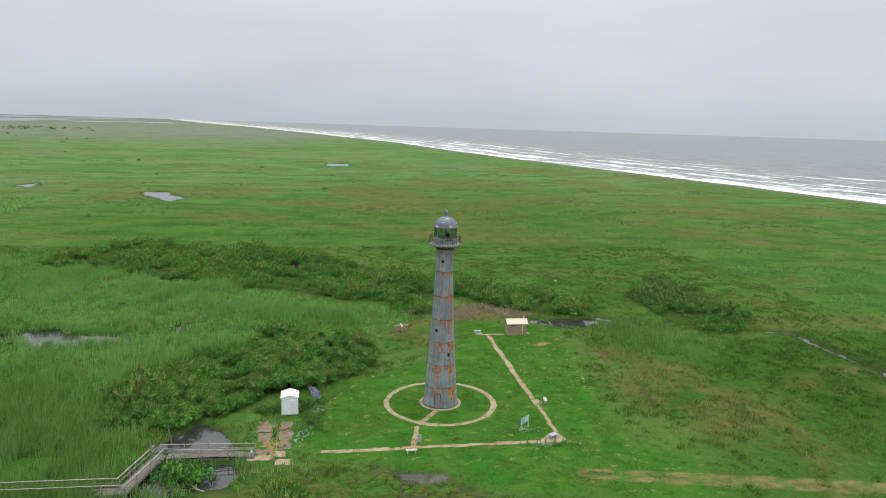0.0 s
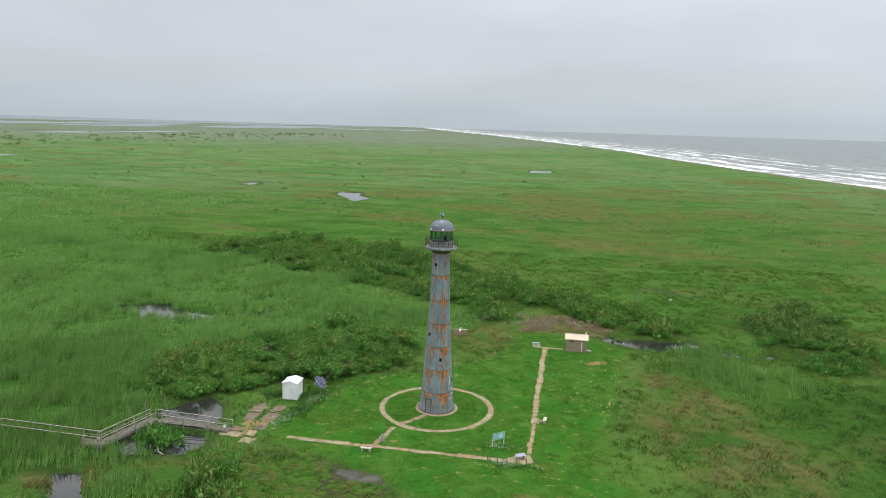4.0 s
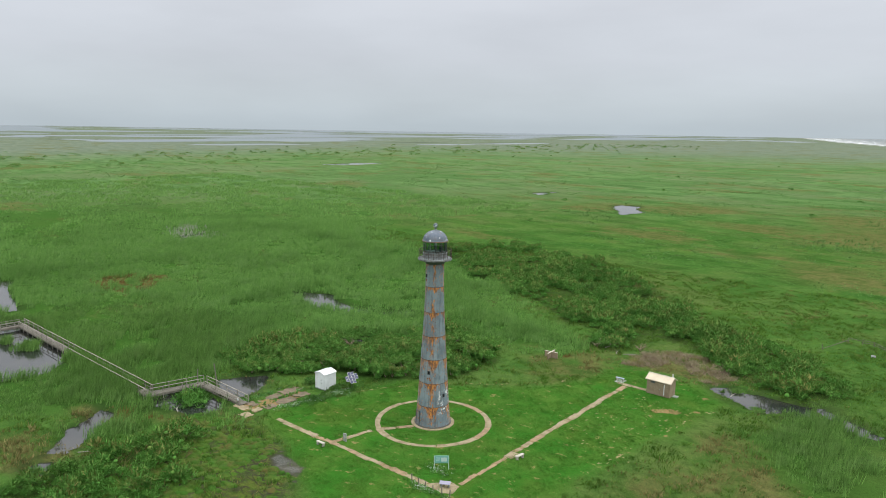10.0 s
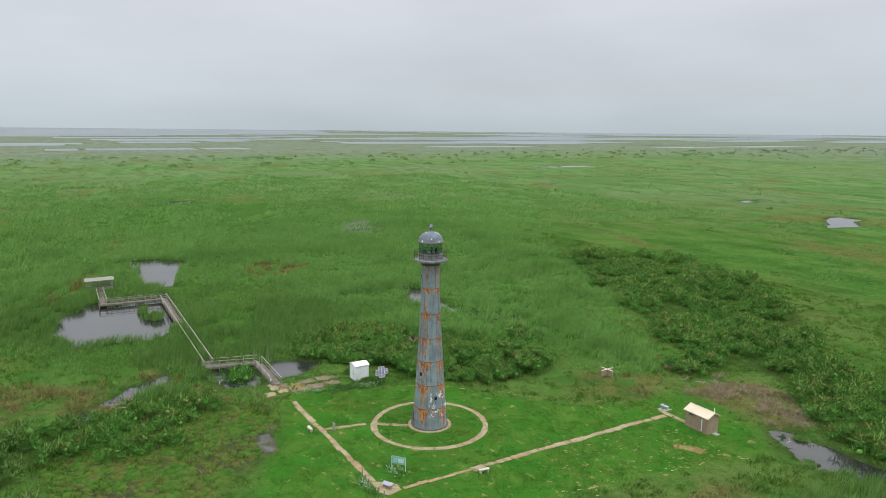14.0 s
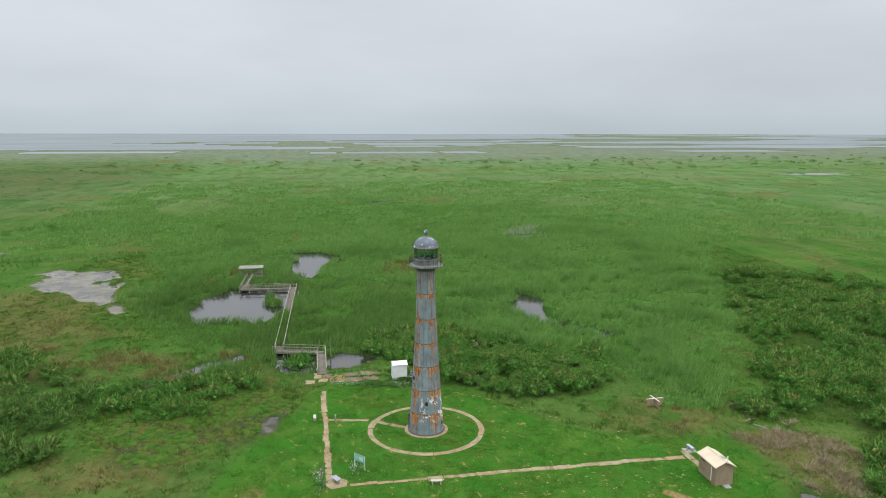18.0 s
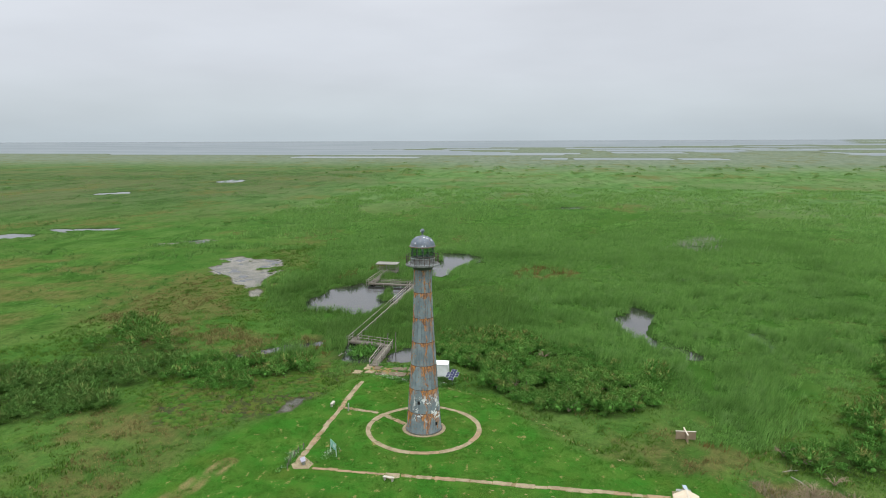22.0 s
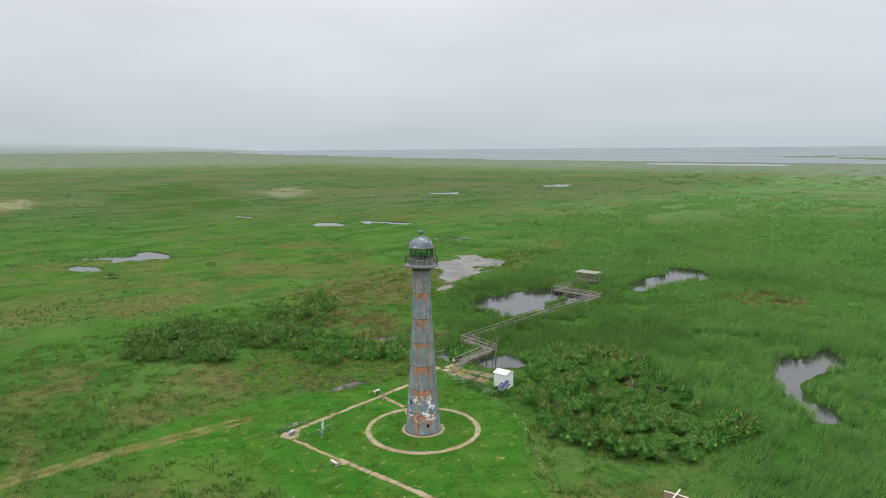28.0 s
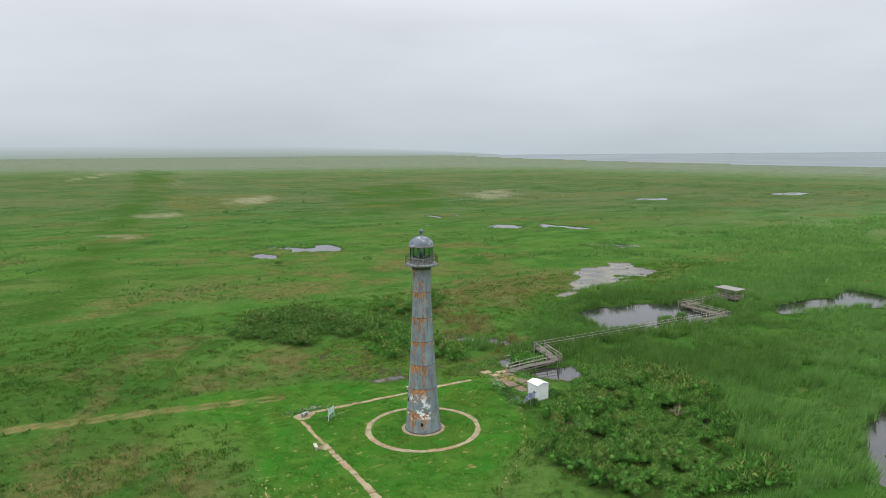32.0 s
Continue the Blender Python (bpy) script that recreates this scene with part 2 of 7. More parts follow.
c = a.mix(a.step(a.math("ADD", a.attr("mud"), a.mul(grit, 0.9)), 0.85, 1.15), c, a.mix(a.step(a.noise(0.16, 6, 0.65), 0.40, 0.60), (0.180, 0.163, 0.128), (0.078, 0.073, 0.055)))
c = a.mix(a.attr("wet"), c, (0.022, 0.024, 0.014))
c = a.mix(a.attr("sand"), c, (0.15, 0.14, 0.095))
c = a.mix(a.mul(a.step(grit, 0.54, 0.66, 0.0, 0.65), near_by), c, a.mix(0.6, c, (0.012, 0.030, 0.004)))
c = a.mix(a.mul(a.step(tiny, 0.38, 0.60, 0.35, 0.0), near_by), c, (0.012, 0.030, 0.004))
a.color(c)
wet_mud = a.step(a.attr("mud"), 0.5, 1.0)
a.put(a.b.inputs["Specular IOR Level"], a.mul(wet_mud, 0.5))
a.rough(a.step(wet_mud, 0.0, 1.0, 1.0, 0.38))
a.bump(a.math("ADD", a.mul(tiny, 0.15), a.mul(grit, 1.2)), 0.8, 0.4)
M_GROUND = a.m

a = Mat("pond_water", 0.07)
a.b.inputs["Specular IOR Level"].default_value = 0.5
a.color(a.mix(a.step(a.noise(0.2), 0.4, 0.7), (0.020, 0.022, 0.021), (0.036, 0.035, 0.029)))
a.bump(a.noise(2.5, 3, 0.5), 0.07, 0.03)
M_POND = a.m

# haze painted as a glowing gradient, grey-green below to sky grey above
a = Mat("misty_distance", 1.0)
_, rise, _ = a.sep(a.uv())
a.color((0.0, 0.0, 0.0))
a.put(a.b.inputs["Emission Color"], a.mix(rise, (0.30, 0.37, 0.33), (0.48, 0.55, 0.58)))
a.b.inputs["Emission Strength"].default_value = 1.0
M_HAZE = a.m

# the bay: shallow silty water, ruffled all over
a = Mat("bay_water", 0.55)
a.b.inputs["Specular IOR Level"].default_value = 0.04
ruffle = a.noise(0.004, 6, 0.65, a.scaled(a.pos(), (2.5, 0.5, 1.0)))
a.color(a.mix(a.step(ruffle, 0.4, 0.62), (0.150, 0.178, 0.192), (0.195, 0.220, 0.232)))
a.bump(a.noise(0.4, 4, 0.6), 0.3, 0.2)
M_BAY = a.m

# the sea: brownish grey swell, breakers in rows along the beach; uv is metres along and off the shore
a = Mat("sea_water", 0.4)
a.b.inputs["Specular IOR Level"].default_value = 0.25
uvx, uvy, _ = a.sep(a.uv())
rows = a.noise(1.0, 7, 0.66, a.scaled(a.uv(), (0.010, 0.070, 1)), 0.5)
lace = a.noise(1.0, 6, 0.72, a.scaled(a.uv(), (0.045, 0.20, 1)), 0.8)
chop = a.noise(1.0, 6, 0.70, a.scaled(a.uv(), (0.022, 0.10, 1)), 0.5)
near_in = a.step(uvy, 0.0, 120.0, 0.07, 0.0)
bars = a.mul(a.step(a.math("SINE", a.math("ADD", a.mul(uvy, 0.13), a.mul(rows, 12.0))), -0.2, 1.0, 0.0, 0.22), a.step(a.noise(1.0, 4, 0.6, a.scaled(a.uv(), (0.014, 0.03, 1)), 0.6), 0.40, 0.58))
zone_in = a.step(uvy, 120.0, 320.0, 1.0, 0.0)
f = a.math("ADD", a.math("ADD", a.mul(rows, 0.30), a.mul(lace, 0.70)), a.math("ADD", near_in, a.mul(bars, zone_in)))
foam = a.math("MAXIMUM", a.mul(a.step(f, 0.535, 0.68, 0.0, 0.90), zone_in), a.step(a.math("ADD", a.mul(rows, 0.5), a.mul(lace, 0.5)), 0.582, 0.64, 0.0, 0.75))
deep = a.mix(a.step(uvy, 60.0, 500.0), (0.145, 0.160, 0.140), (0.125, 0.152, 0.156))
deep = a.mix(a.step(chop, 0.44, 0.58, 0.0, 0.8), deep, (0.085, 0.102, 0.098))
a.color(a.mix(foam, deep, (0.76, 0.78, 0.78)))
a.rough(a.mix(foam, (0.4, 0.4, 0.4), (0.9, 0.9, 0.9)))
a.bump(a.math("ADD", a.mul(chop, 1.2), a.mul(lace, 0.8)), 0.9, 1.0)
M_SEA = a.m


def foliage(name, c1, c2, c3, rough=0.9, per_object=True, tip=None):
    a = Mat(name, rough)
    a.b.inputs["Specular IOR Level"].default_value = 0.08
    r = a.island()
    c = a.mix(r, c1, c2)
    if tip:
        _, _, hz = a.sep(a.obj())
        c = a.mix(a.mul(a.step(hz, 0.9, 1.9), a.step(a.math("ADD", a.mul(r, 0.35), a.noise(0.55, 4, 0.65)), 0.63, 0.79, 0.0, 0.8)), c, tip)
    c = a.mix(a.step(a.noise(0.35, 4, 0.6), 0.45, 0.7), c, c3)
    c = a.mix(a.step(a.noise(0.9, 4, 0.65), 0.46, 0.62, 0.0, 0.5), c, tuple(v * 0.6 for v in c1))
    c = a.mix(a.step(a.noise(0.035, 5, 0.65), 0.46, 0.64, 0.0, 0.40), c, tuple(v * 0.7 for v in c1))
    if per_object:
        c = a.mix(a.step(a.rand(), 0.55, 1.0, 0.0, 0.5), c, c3)
    a.color(c)
    out = a.t.nodes["Material Output"]
    tr = a.t.nodes.new("ShaderNodeBsdfTranslucent")
    a.put(tr.inputs["Color"], c)
    ms = a.t.nodes.new("ShaderNodeMixShader")
    ms.inputs[0].default_value = 0.22
    a.t.links.new(a.b.outputs[0], ms.inputs[1])
    a.t.links.new(tr.outputs[0], ms.inputs[2])
    a.t.links.new(ms.outputs[0], out.inputs["Surface"])
    return a.m


M_REED = foliage("reed_blades", (0.100, 0.230, 0.047), (0.240, 0.436, 0.108), (0.194, 0.340, 0.102))
M_DARKREED = foliage("dark_reed_blades", (0.086, 0.194, 0.038), (0.200, 0.360, 0.086), (0.166, 0.286, 0.082))
M_TUFT = foliage("marsh_grass", (0.058, 0.152, 0.020), (0.155, 0.270, 0.045), (0.152, 0.200, 0.052))
M_FARTUFT = foliage("far_grass", (0.092, 0.205, 0.050), (0.150, 0.275, 0.078), (0.150, 0.215, 0.080))
M_REDSEDGE = foliage("red_brown_sedge", (0.130, 0.090, 0.030), (0.250, 0.130, 0.050), (0.180, 0.150, 0.045))
M_SEDGE = foliage("dark_sedge", (0.035, 0.100, 0.018), (0.090, 0.190, 0.035), (0.070, 0.140, 0.030))
M_DRYTUFT = foliage("dry_grass", (0.140, 0.150, 0.046), (0.330, 0.265, 0.120), (0.235, 0.220, 0.082))
M_CUSHION = foliage("turf_cushion", (0.040, 0.122, 0.014), (0.086, 0.150, 0.024), (0.106, 0.092, 0.029))
M_LAWN = foliage("lawn_blades", (0.043, 0.143, 0.018), (0.108, 0.255, 0.037), (0.100, 0.206, 0.035))
M_LEAF = foliage("shrub_leaves", (0.078, 0.225, 0.040), (0.150, 0.368, 0.066), (0.146, 0.300, 0.063), tip=(0.320, 0.250, 0.095))
M_LEAF_DARK = foliage("dark_shrub_leaves", (0.072, 0.195, 0.040), (0.145, 0.320, 0.066), (0.145, 0.260, 0.064), tip=(0.270, 0.220, 0.084))
M_FLOWER = foliage("white_flowers", (0.58, 0.63, 0.54), (0.36, 0.46, 0.32), (0.2, 0.32, 0.14))
M_WEED = foliage("broad_weeds", (0.10, 0.26, 0.05), (0.16, 0.30, 0.10), (0.08, 0.22, 0.04))
M_TWIG = simple("grey_twigs", (0.310, 0.245, 0.170), (0.200, 0.150, 0.098), 2.0, 0.9)

# weathered iron: blue-grey paint, rust under the joints, peeled white patches; uv is metres round and metres down from the joint above
a = Mat("painted_iron", 0.6, 0.0)
ux, uy, _ = a.sep(a.uv())
px, py, pz = a.sep(a.pos())
blot = a.noise(0.8, 6, 0.62)
streak = a.noise(1.0, 6, 0.68, a.scaled(a.pos(), (3.0, 3.0, 0.22)))
c = a.mix(a.step(blot, 0.38, 0.62), (0.228, 0.284, 0.302), (0.154, 0.198, 0.220))
c = a.mix(a.step(streak, 0.50, 0.68, 0.0, 0.7), c, (0.280, 0.325, 0.345))
c = a.mix(a.step(streak, 0.47, 0.34, 0.0, 0.6), c, (0.085, 0.100, 0.112))
c = a.mix(a.step(a.rand(), 0.2, 1.0, 0.0, 0.5), c, (0.142, 0.182, 0.204))
south = a.step(a.math("ADD", a.math("SUBTRACT", px, a.mul(py, 1.3)), 106.5), -3.0, 2.0, 0.5, 1.0)
reach = a.mul(a.step(a.noise(0.75, 3, 0.6), 0.30, 0.64), 2.6)
run = a.mul(a.step(a.math("SUBTRACT", uy, reach), -1.2, 0.0, 1.0, 0.0), a.step(a.noise(1.0, 5, 0.72, a.scaled(a.pos(), (2.3, 2.3, 0.13))), 0.50, 0.62))
rust = a.mul(a.mul(run, south), a.step(pz, 9.0, 19.0, 0.75, 0.3))
pits = a.mul(a.step(a.noise(4.2, 5, 0.74), 0.575, 0.61), a.step(a.noise(0.7, 3), 0.42, 0.54))
rust = a.math("MAXIMUM", rust, pits)
lip = a.mul(a.step(uy, 0.02, 0.16, 1.0, 0.0), a.step(a.noise(1.5, 5, 0.65), 0.42, 0.58))
rust = a.math("MAXIMUM", rust, lip)
dx, dy = a.math("SUBTRACT", px, 14.9), a.math("SUBTRACT", py, 93.36)
drip = a.step(a.noise(1.0, 5, 0.75, a.scaled(a.pos(), (3.6, 3.6, 0.25))), 0.30, 0.58)
# the worst seams: one towards the south-east, a lesser one north-east
for ca, sa, amount in ((0.57, -0.82, 1.0), (0.92, 0.39, 0.9), (0.45, 0.89, 0.8), (-0.42, -0.91, 0.7)):
    across = a.math("ABSOLUTE", a.math("ADD", a.math("SUBTRACT", a.mul(dy, ca), a.mul(dx, sa)), a.mul(a.math("SUBTRACT", a.noise(0.7, 4, 0.6), 0.5), 1.1)))
    facing = a.step(a.math("ADD", a.mul(dx, ca), a.mul(dy, sa)), 0.3, 0.8)
    far_run = a.mul(drip, a.step(across, 0.0, 1.15, a.step(pz, 3.0, 13.0, 2.4, 0.9), 0.0))
    flame = a.step(a.math("SUBTRACT", far_run, uy), -0.05, 0.22)
    crust = a.mul(a.step(across, 0.06, 0.26, 1.0, 0.0), a.step(a.noise(1.0, 5, 0.72, a.scaled(a.pos(), (2.4, 2.4, 0.6))), 0.46, 0.54))
    seam = a.mul(a.math("MAXIMUM", flame, crust), facing)
    rust = a.math("MAXIMUM", rust, a.mul(seam, amount))
rust_c = a.mix(a.step(a.noise(1.0, 6, 0.75, a.scaled(a.pos(), (4.5, 4.5, 1.6))), 0.41, 0.56), (0.640, 0.250, 0.040), (0.190, 0.075, 0.027))
c = a.mix(a.mul(rust, 0.9), c, rust_c)
c = a.mix(a.mul(a.step(uy, 0.0, 0.05, 1.0, 0.0), 0.8), c, (0.060, 0.045, 0.040))
east = a.step(a.math("ADD", a.math("SUBTRACT", px, 14.9), a.mul(a.math("SUBTRACT", py, 93.36), 0.6)), 0.9, 1.6)
band = a.mul(a.step(pz, 1.6, 2.4), a.step(pz, 4.4, 6.1, 1.0, 0.0))
peel = a.mul(a.mul(a.step(a.noise(1.1, 7, 0.75), 0.53, 0.55), band), east)
c = a.mix(peel, c, (0.72, 0.74, 0.73))
a.color(c)
a.rough(a.mix(rust, (0.5, 0.5, 0.5), (0.9, 0.9, 0.9)))
a.bump(a.math("ADD", a.mul(rust, 0.6), a.mul(a.noise(14.0, 3), 0.3)), 0.35, 0.02)
M_IRON = a.m

a = Mat("dome_iron", 0.45)
n1 = a.noise(1.3, 5, 0.6)
c = a.mix(a.step(n1, 0.35, 0.7), (0.100, 0.125, 0.160), (0.165, 0.190, 0.220))
c = a.mix(a.step(a.noise(2.1, 3, 0.5), 0.635, 0.66), c, (0.66, 0.68, 0.69))
c = a.mix(a.mul(a.step(a.noise(3.0, 4, 0.6), 0.6, 0.7), 0.6), c, (0.22, 0.11, 0.06))
a.color(c)
M_DOME = a.m
M_EAVE = simple("stained_eave_iron", (0.130, 0.110, 0.095), (0.230, 0.110, 0.050), 3.0, 0.8)
M_DARKIRON = simple("dark_iron", (0.082, 0.098, 0.098), (0.100, 0.096, 0.084), 2.5, 0.6)
M_RAILIRON = simple("rail_iron", (0.060, 0.055, 0.050), (0.120, 0.070, 0.042), 3.0, 0.7)
M_RUST = simple("rusty_iron", (0.300, 0.120, 0.040), (0.130, 0.065, 0.040), 2.5, 0.9)
M_DOOR = simple("door_paint", (0.200, 0.240, 0.270), (0.330, 0.160, 0.060), 1.6, 0.7)
M_YARD = simple("stained_slab", (0.195, 0.150, 0.100), (0.095, 0.078, 0.050), 1.2, 0.9, 0, 7.0, 0.5)
M_SHELTER = simple("pale_roof_sheet", (0.25, 0.245, 0.215), (0.18, 0.175, 0.15), 1.0, 0.8)
M_GALLERY = simple("gallery_iron", (0.27, 0.29, 0.29), (0.09, 0.085, 0.08), 2.0, 0.7)
# near-black, painted for the dark inside of openings
M_VOID = simple("painted_dark", (0.012, 0.013, 0.014), (0.008, 0.008, 0.008), 2.0, 0.9)
M_LENS = simple("white_lens", (0.75, 0.76, 0.74), (0.6, 0.6, 0.6), 2.0, 0.2)

a = Mat("lantern_glass", 0.03)
a.color((0.66, 0.82, 0.76))
a.b.inputs["Transmission Weight"].default_value = 1.0
a.b.inputs["IOR"].default_value = 1.02
M_GLASS = a.m

M_CONC = simple("pale_concrete", (0.330, 0.272, 0.172), (0.180, 0.140, 0.075), 0.9, 0.9, 0, 8.0, 0.5)
M_SANDSLAB = simple("sandy_slab", (0.33, 0.23, 0.135), (0.17, 0.13, 0.075), 1.1, 0.9, 0, 7.0, 0.5)
M_EARTH = simple("trodden_earth", (0.270, 0.180, 0.095), (0.120, 0.115, 0.045), 1.6, 0.95, 0, 9.0, 0.5)
M_STRAW = simple("worn_straw", (0.310, 0.255, 0.120), (0.200, 0.170, 0.070), 2.0, 0.95)
M_STALK = simple("dead_stalk", (0.420, 0.400, 0.360), (0.300, 0.280, 0.240), 2.0, 0.9)
M_WOOD = simple("weathered_boards", (0.200, 0.183, 0.150), (0.128, 0.115, 0.090), 0.8, 0.85, 0, 12.0)
M_RAILWOOD = simple("weathered_rail", (0.32, 0.30, 0.25), (0.21, 0.19, 0.155), 1.2, 0.85, 0, 12.0)
M_WALL = simple("beige_wall", (0.34, 0.265, 0.18), (0.27, 0.205, 0.135), 1.0, 0.9, 0, 14.0, 0.6)
M_ROOF = simple("cream_roof", (0.66, 0.57, 0.43), (0.56, 0.47, 0.35), 0.8, 0.75)
M_TRIM = simple("pale_trim", (0.62, 0.56, 0.46), (0.5, 0.45, 0.37), 1.0, 0.8)
M_WHITE = simple("white_sheet", (0.80, 0.82, 0.82), (0.66, 0.68, 0.67), 0.8, 0.5, 0, 9.0, 0.1)
M_GREYPOST = simple("grey_post", (0.40, 0.41, 0.40), (0.3, 0.3, 0.29), 2.0, 0.6)
M_CELL = simple("solar_cells", (0.016, 0.022, 0.070), (0.024, 0.034, 0.085), 2.0, 0.16)
M_ALU = simple("aluminium", (0.40, 0.42, 0.45), (0.32, 0.34, 0.37), 2.0, 0.5, 0.3)
M_TEAL = simple("teal_panel", (0.17, 0.42, 0.36), (0.24, 0.50, 0.43), 1.5, 0.4)
M_SIGNGREEN = simple("green_sign_back", (0.20, 0.42, 0.28), (0.16, 0.35, 0.24), 1.5, 0.6)
M_PALEBAR = simple("pale_print", (0.58, 0.70, 0.66), (0.5, 0.62, 0.58), 2.0, 0.5)
M_LILAC = simple("lilac_plaque", (0.33, 0.32, 0.40), (0.27, 0.27, 0.33), 2.0, 0.4)
M_STONE = simple("grey_stone", (0.33, 0.35, 0.31), (0.24, 0.26, 0.22), 1.5, 0.9)
M_BENCH = simple("bench_concrete", (0.50, 0.47, 0.40), (0.36, 0.33, 0.27), 1.5, 0.9)
M_BLUEGREY = simple("blue_grey_bench_top", (0.36, 0.42, 0.50), (0.3, 0.36, 0.42), 1.5, 0.6)

# ---- small geometry kit ----


def link_mesh(name, me, mat, parent=None, label=""):
    me.materials.append(mat)
    ob = new(name, me)
    if parent is not None:
        ob.parent = parent
    if label:
        ob["label"] = label
    return ob


def part(name, bm, mat, parent=None, label="", smooth=False):
    """Links a bmesh as one mesh object under a thing or a part."""
    me = bpy.data.meshes.new(name)
    bm.to_mesh(me)
    bm.free()
    if smooth:
        for p in me.polygons:
            p.use_smooth = True
    return link_mesh(name, me, mat, parent, label)


def thing(name, x, y, z=0.0, rz=0.0, label="", category="", group="", kind=""):
    ob = new(name)
    ob.empty_display_size = 0.2
    ob.matrix_basis = pose(x, y, z, 0, 0, rz)
    return tagged(ob, label, category, group, kind)


def fast_mesh(name, V, F, smooth=False):
    """A mesh from big vertex and face arrays."""
    me = bpy.data.meshes.new(name)
    V = np.asarray(V, np.float32)
    F = np.asarray(F, np.int32)
    k = F.shape[1]
    me.vertices.add(len(V))
    me.vertices.foreach_set("co", V.ravel())
    me.loops.add(F.size)
    me.loops.foreach_set("vertex_index", F.ravel())
    me.polygons.add(len(F))
    me.polygons.foreach_set("loop_start", np.arange(0, F.size, k, dtype=np.int32))
    me.polygons.foreach_set("loop_total", np.full(len(F), k, np.int32))
    if smooth:
        me.polygons.foreach_set("use_smooth", np.ones(len(F), bool))
    me.update(calc_edges=True)
    return me


def box(bm, cx, cy, cz, sx, sy, sz, m=None, bevel=0.0):
    r = bmesh.ops.create_cube(bm, size=1.0)
    bmesh.ops.scale(bm, vec=(sx, sy, sz), verts=r["verts"])
    if bevel:
        es = list({e for v in r["verts"] for e in v.link_edges})
        vs = bmesh.ops.bevel(bm, geom=es, offset=bevel, segments=1, affect="EDGES")["verts"]
        r["verts"] = list(vs)
    bmesh.ops.translate(bm, vec=(cx, cy, cz), verts=r["verts"])
    if m is not None:
        bmesh.ops.transform(bm, matrix=m, verts=r["verts"])
    return r["verts"]


def one_box(cx, cy, cz, sx, sy, sz, m=None, bevel=0.0):
    bm = bmesh.new()
    box(bm, cx, cy, cz, sx, sy, sz, m, bevel)
    return bm


def beam(bm, p, q, w, h, bevel=0.0):
    """A squared bar from p to q, w across and h deep."""
    p, q = Vector(p), Vector(q)
    d = q - p
    rot = d.to_track_quat("X", "Z").to_matrix().to_4x4()
    box(bm, 0, 0, 0, d.length, w, h, Matrix.Translation((p + q) / 2) @ rot, bevel)
    return bm


def rod(bm, p, q, r0, r1=None, seg=8):
    p, q = Vector(p), Vector(q)
    d = q - p
    rot = d.to_track_quat("Z", "Y").to_matrix().to_4x4()
    c = bmesh.ops.create_cone(bm, cap_ends=True, segments=seg, radius1=r0, radius2=r0 if r1 is None else r1, depth=d.length)
    bmesh.ops.transform(bm, matrix=Matrix.Translation((p + q) / 2) @ rot, verts=c["verts"])
    return bm


def lathe(profile, seg=48, closed=False):
    """Turns (radius, z) pairs about the z axis."""
    bm = bmesh.new()
    rings = []
    for r, z in profile:
        rings.append([bm.verts.new((r * math.cos(2 * math.pi * i / seg), r * math.sin(2 * math.pi * i / seg), z)) for i in range(seg)])
    pairs = list(zip(rings, rings[1:])) + ([(rings[-1], rings[0])] if closed else [])
    for lo, hi in pairs:
        for i in range(seg):
            j = (i + 1) % seg
            bm.faces.new((lo[i], lo[j], hi[j], hi[i]))
    return bm


# ---- land cover ----
rng = np.random.default_rng(11)
HASH = rng.random((256, 256))


def vnoise(x, y, size, seed=0):
    """Smooth value noise, 0 to 1, with features of that size in metres."""
    u, v = np.asarray(x, float) / size + seed * 17.3, np.asarray(y, float) / size + seed * 31.7
    i, j = np.floor(u).astype(int), np.floor(v).astype(int)
    fu, fv = u - i, v - j
    fu, fv = fu * fu * (3 - 2 * fu), fv * fv * (3 - 2 * fv)
    h = lambda p, q: HASH[p & 255, q & 255]
    return (h(i, j) * (1 - fu) + h(i + 1, j) * fu) * (1 - fv) + (h(i, j + 1) * (1 - fu) + h(i + 1, j + 1) * fu) * fv


def fnoise(x, y, size, seed=0):
    return 0.55 * vnoise(x, y, size, seed) + 0.28 * vnoise(x, y, size / 2.1, seed + 1) + 0.17 * vnoise(x, y, size / 4.3, seed + 2)


def outline(poly, x, y):
    """Signed distance to a polygon, positive inside."""
    px, py2 = [p[0] for p in poly], [p[1] for p in poly]
    by_it = (x > min(px) - 120) & (x < max(px) + 120) & (y > min(py2) - 120) & (y < max(py2) + 120)
    far_off = np.full(x.shape, -120.0)
    x, y = x[by_it], y[by_it]
    d = np.full(x.shape, 1e18)
    inside = np.zeros(x.shape, bool)
    for (ax, ay), (bx, by) in zip(poly, poly[1:] + poly[:1]):
        ex, ey = bx - ax, by - ay
        t = np.clip(((x - ax) * ex + (y - ay) * ey) / (ex * ex + ey * ey), 0, 1)
        d = np.minimum(d, (x - ax - t * ex) ** 2 + (y - ay - t * ey) ** 2)
        if ey:
            inside ^= ((ay > y) != (by > y)) & (x < ex * (y - ay) / ey + ax)
    d = np.sqrt(d)
    far_off[by_it] = np.where(inside, d, -d)
    return far_off


def smooth(v, lo, hi):
    t = np.clip((v - lo) / (hi - lo), 0, 1)
    return t * t * (3 - 2 * t)


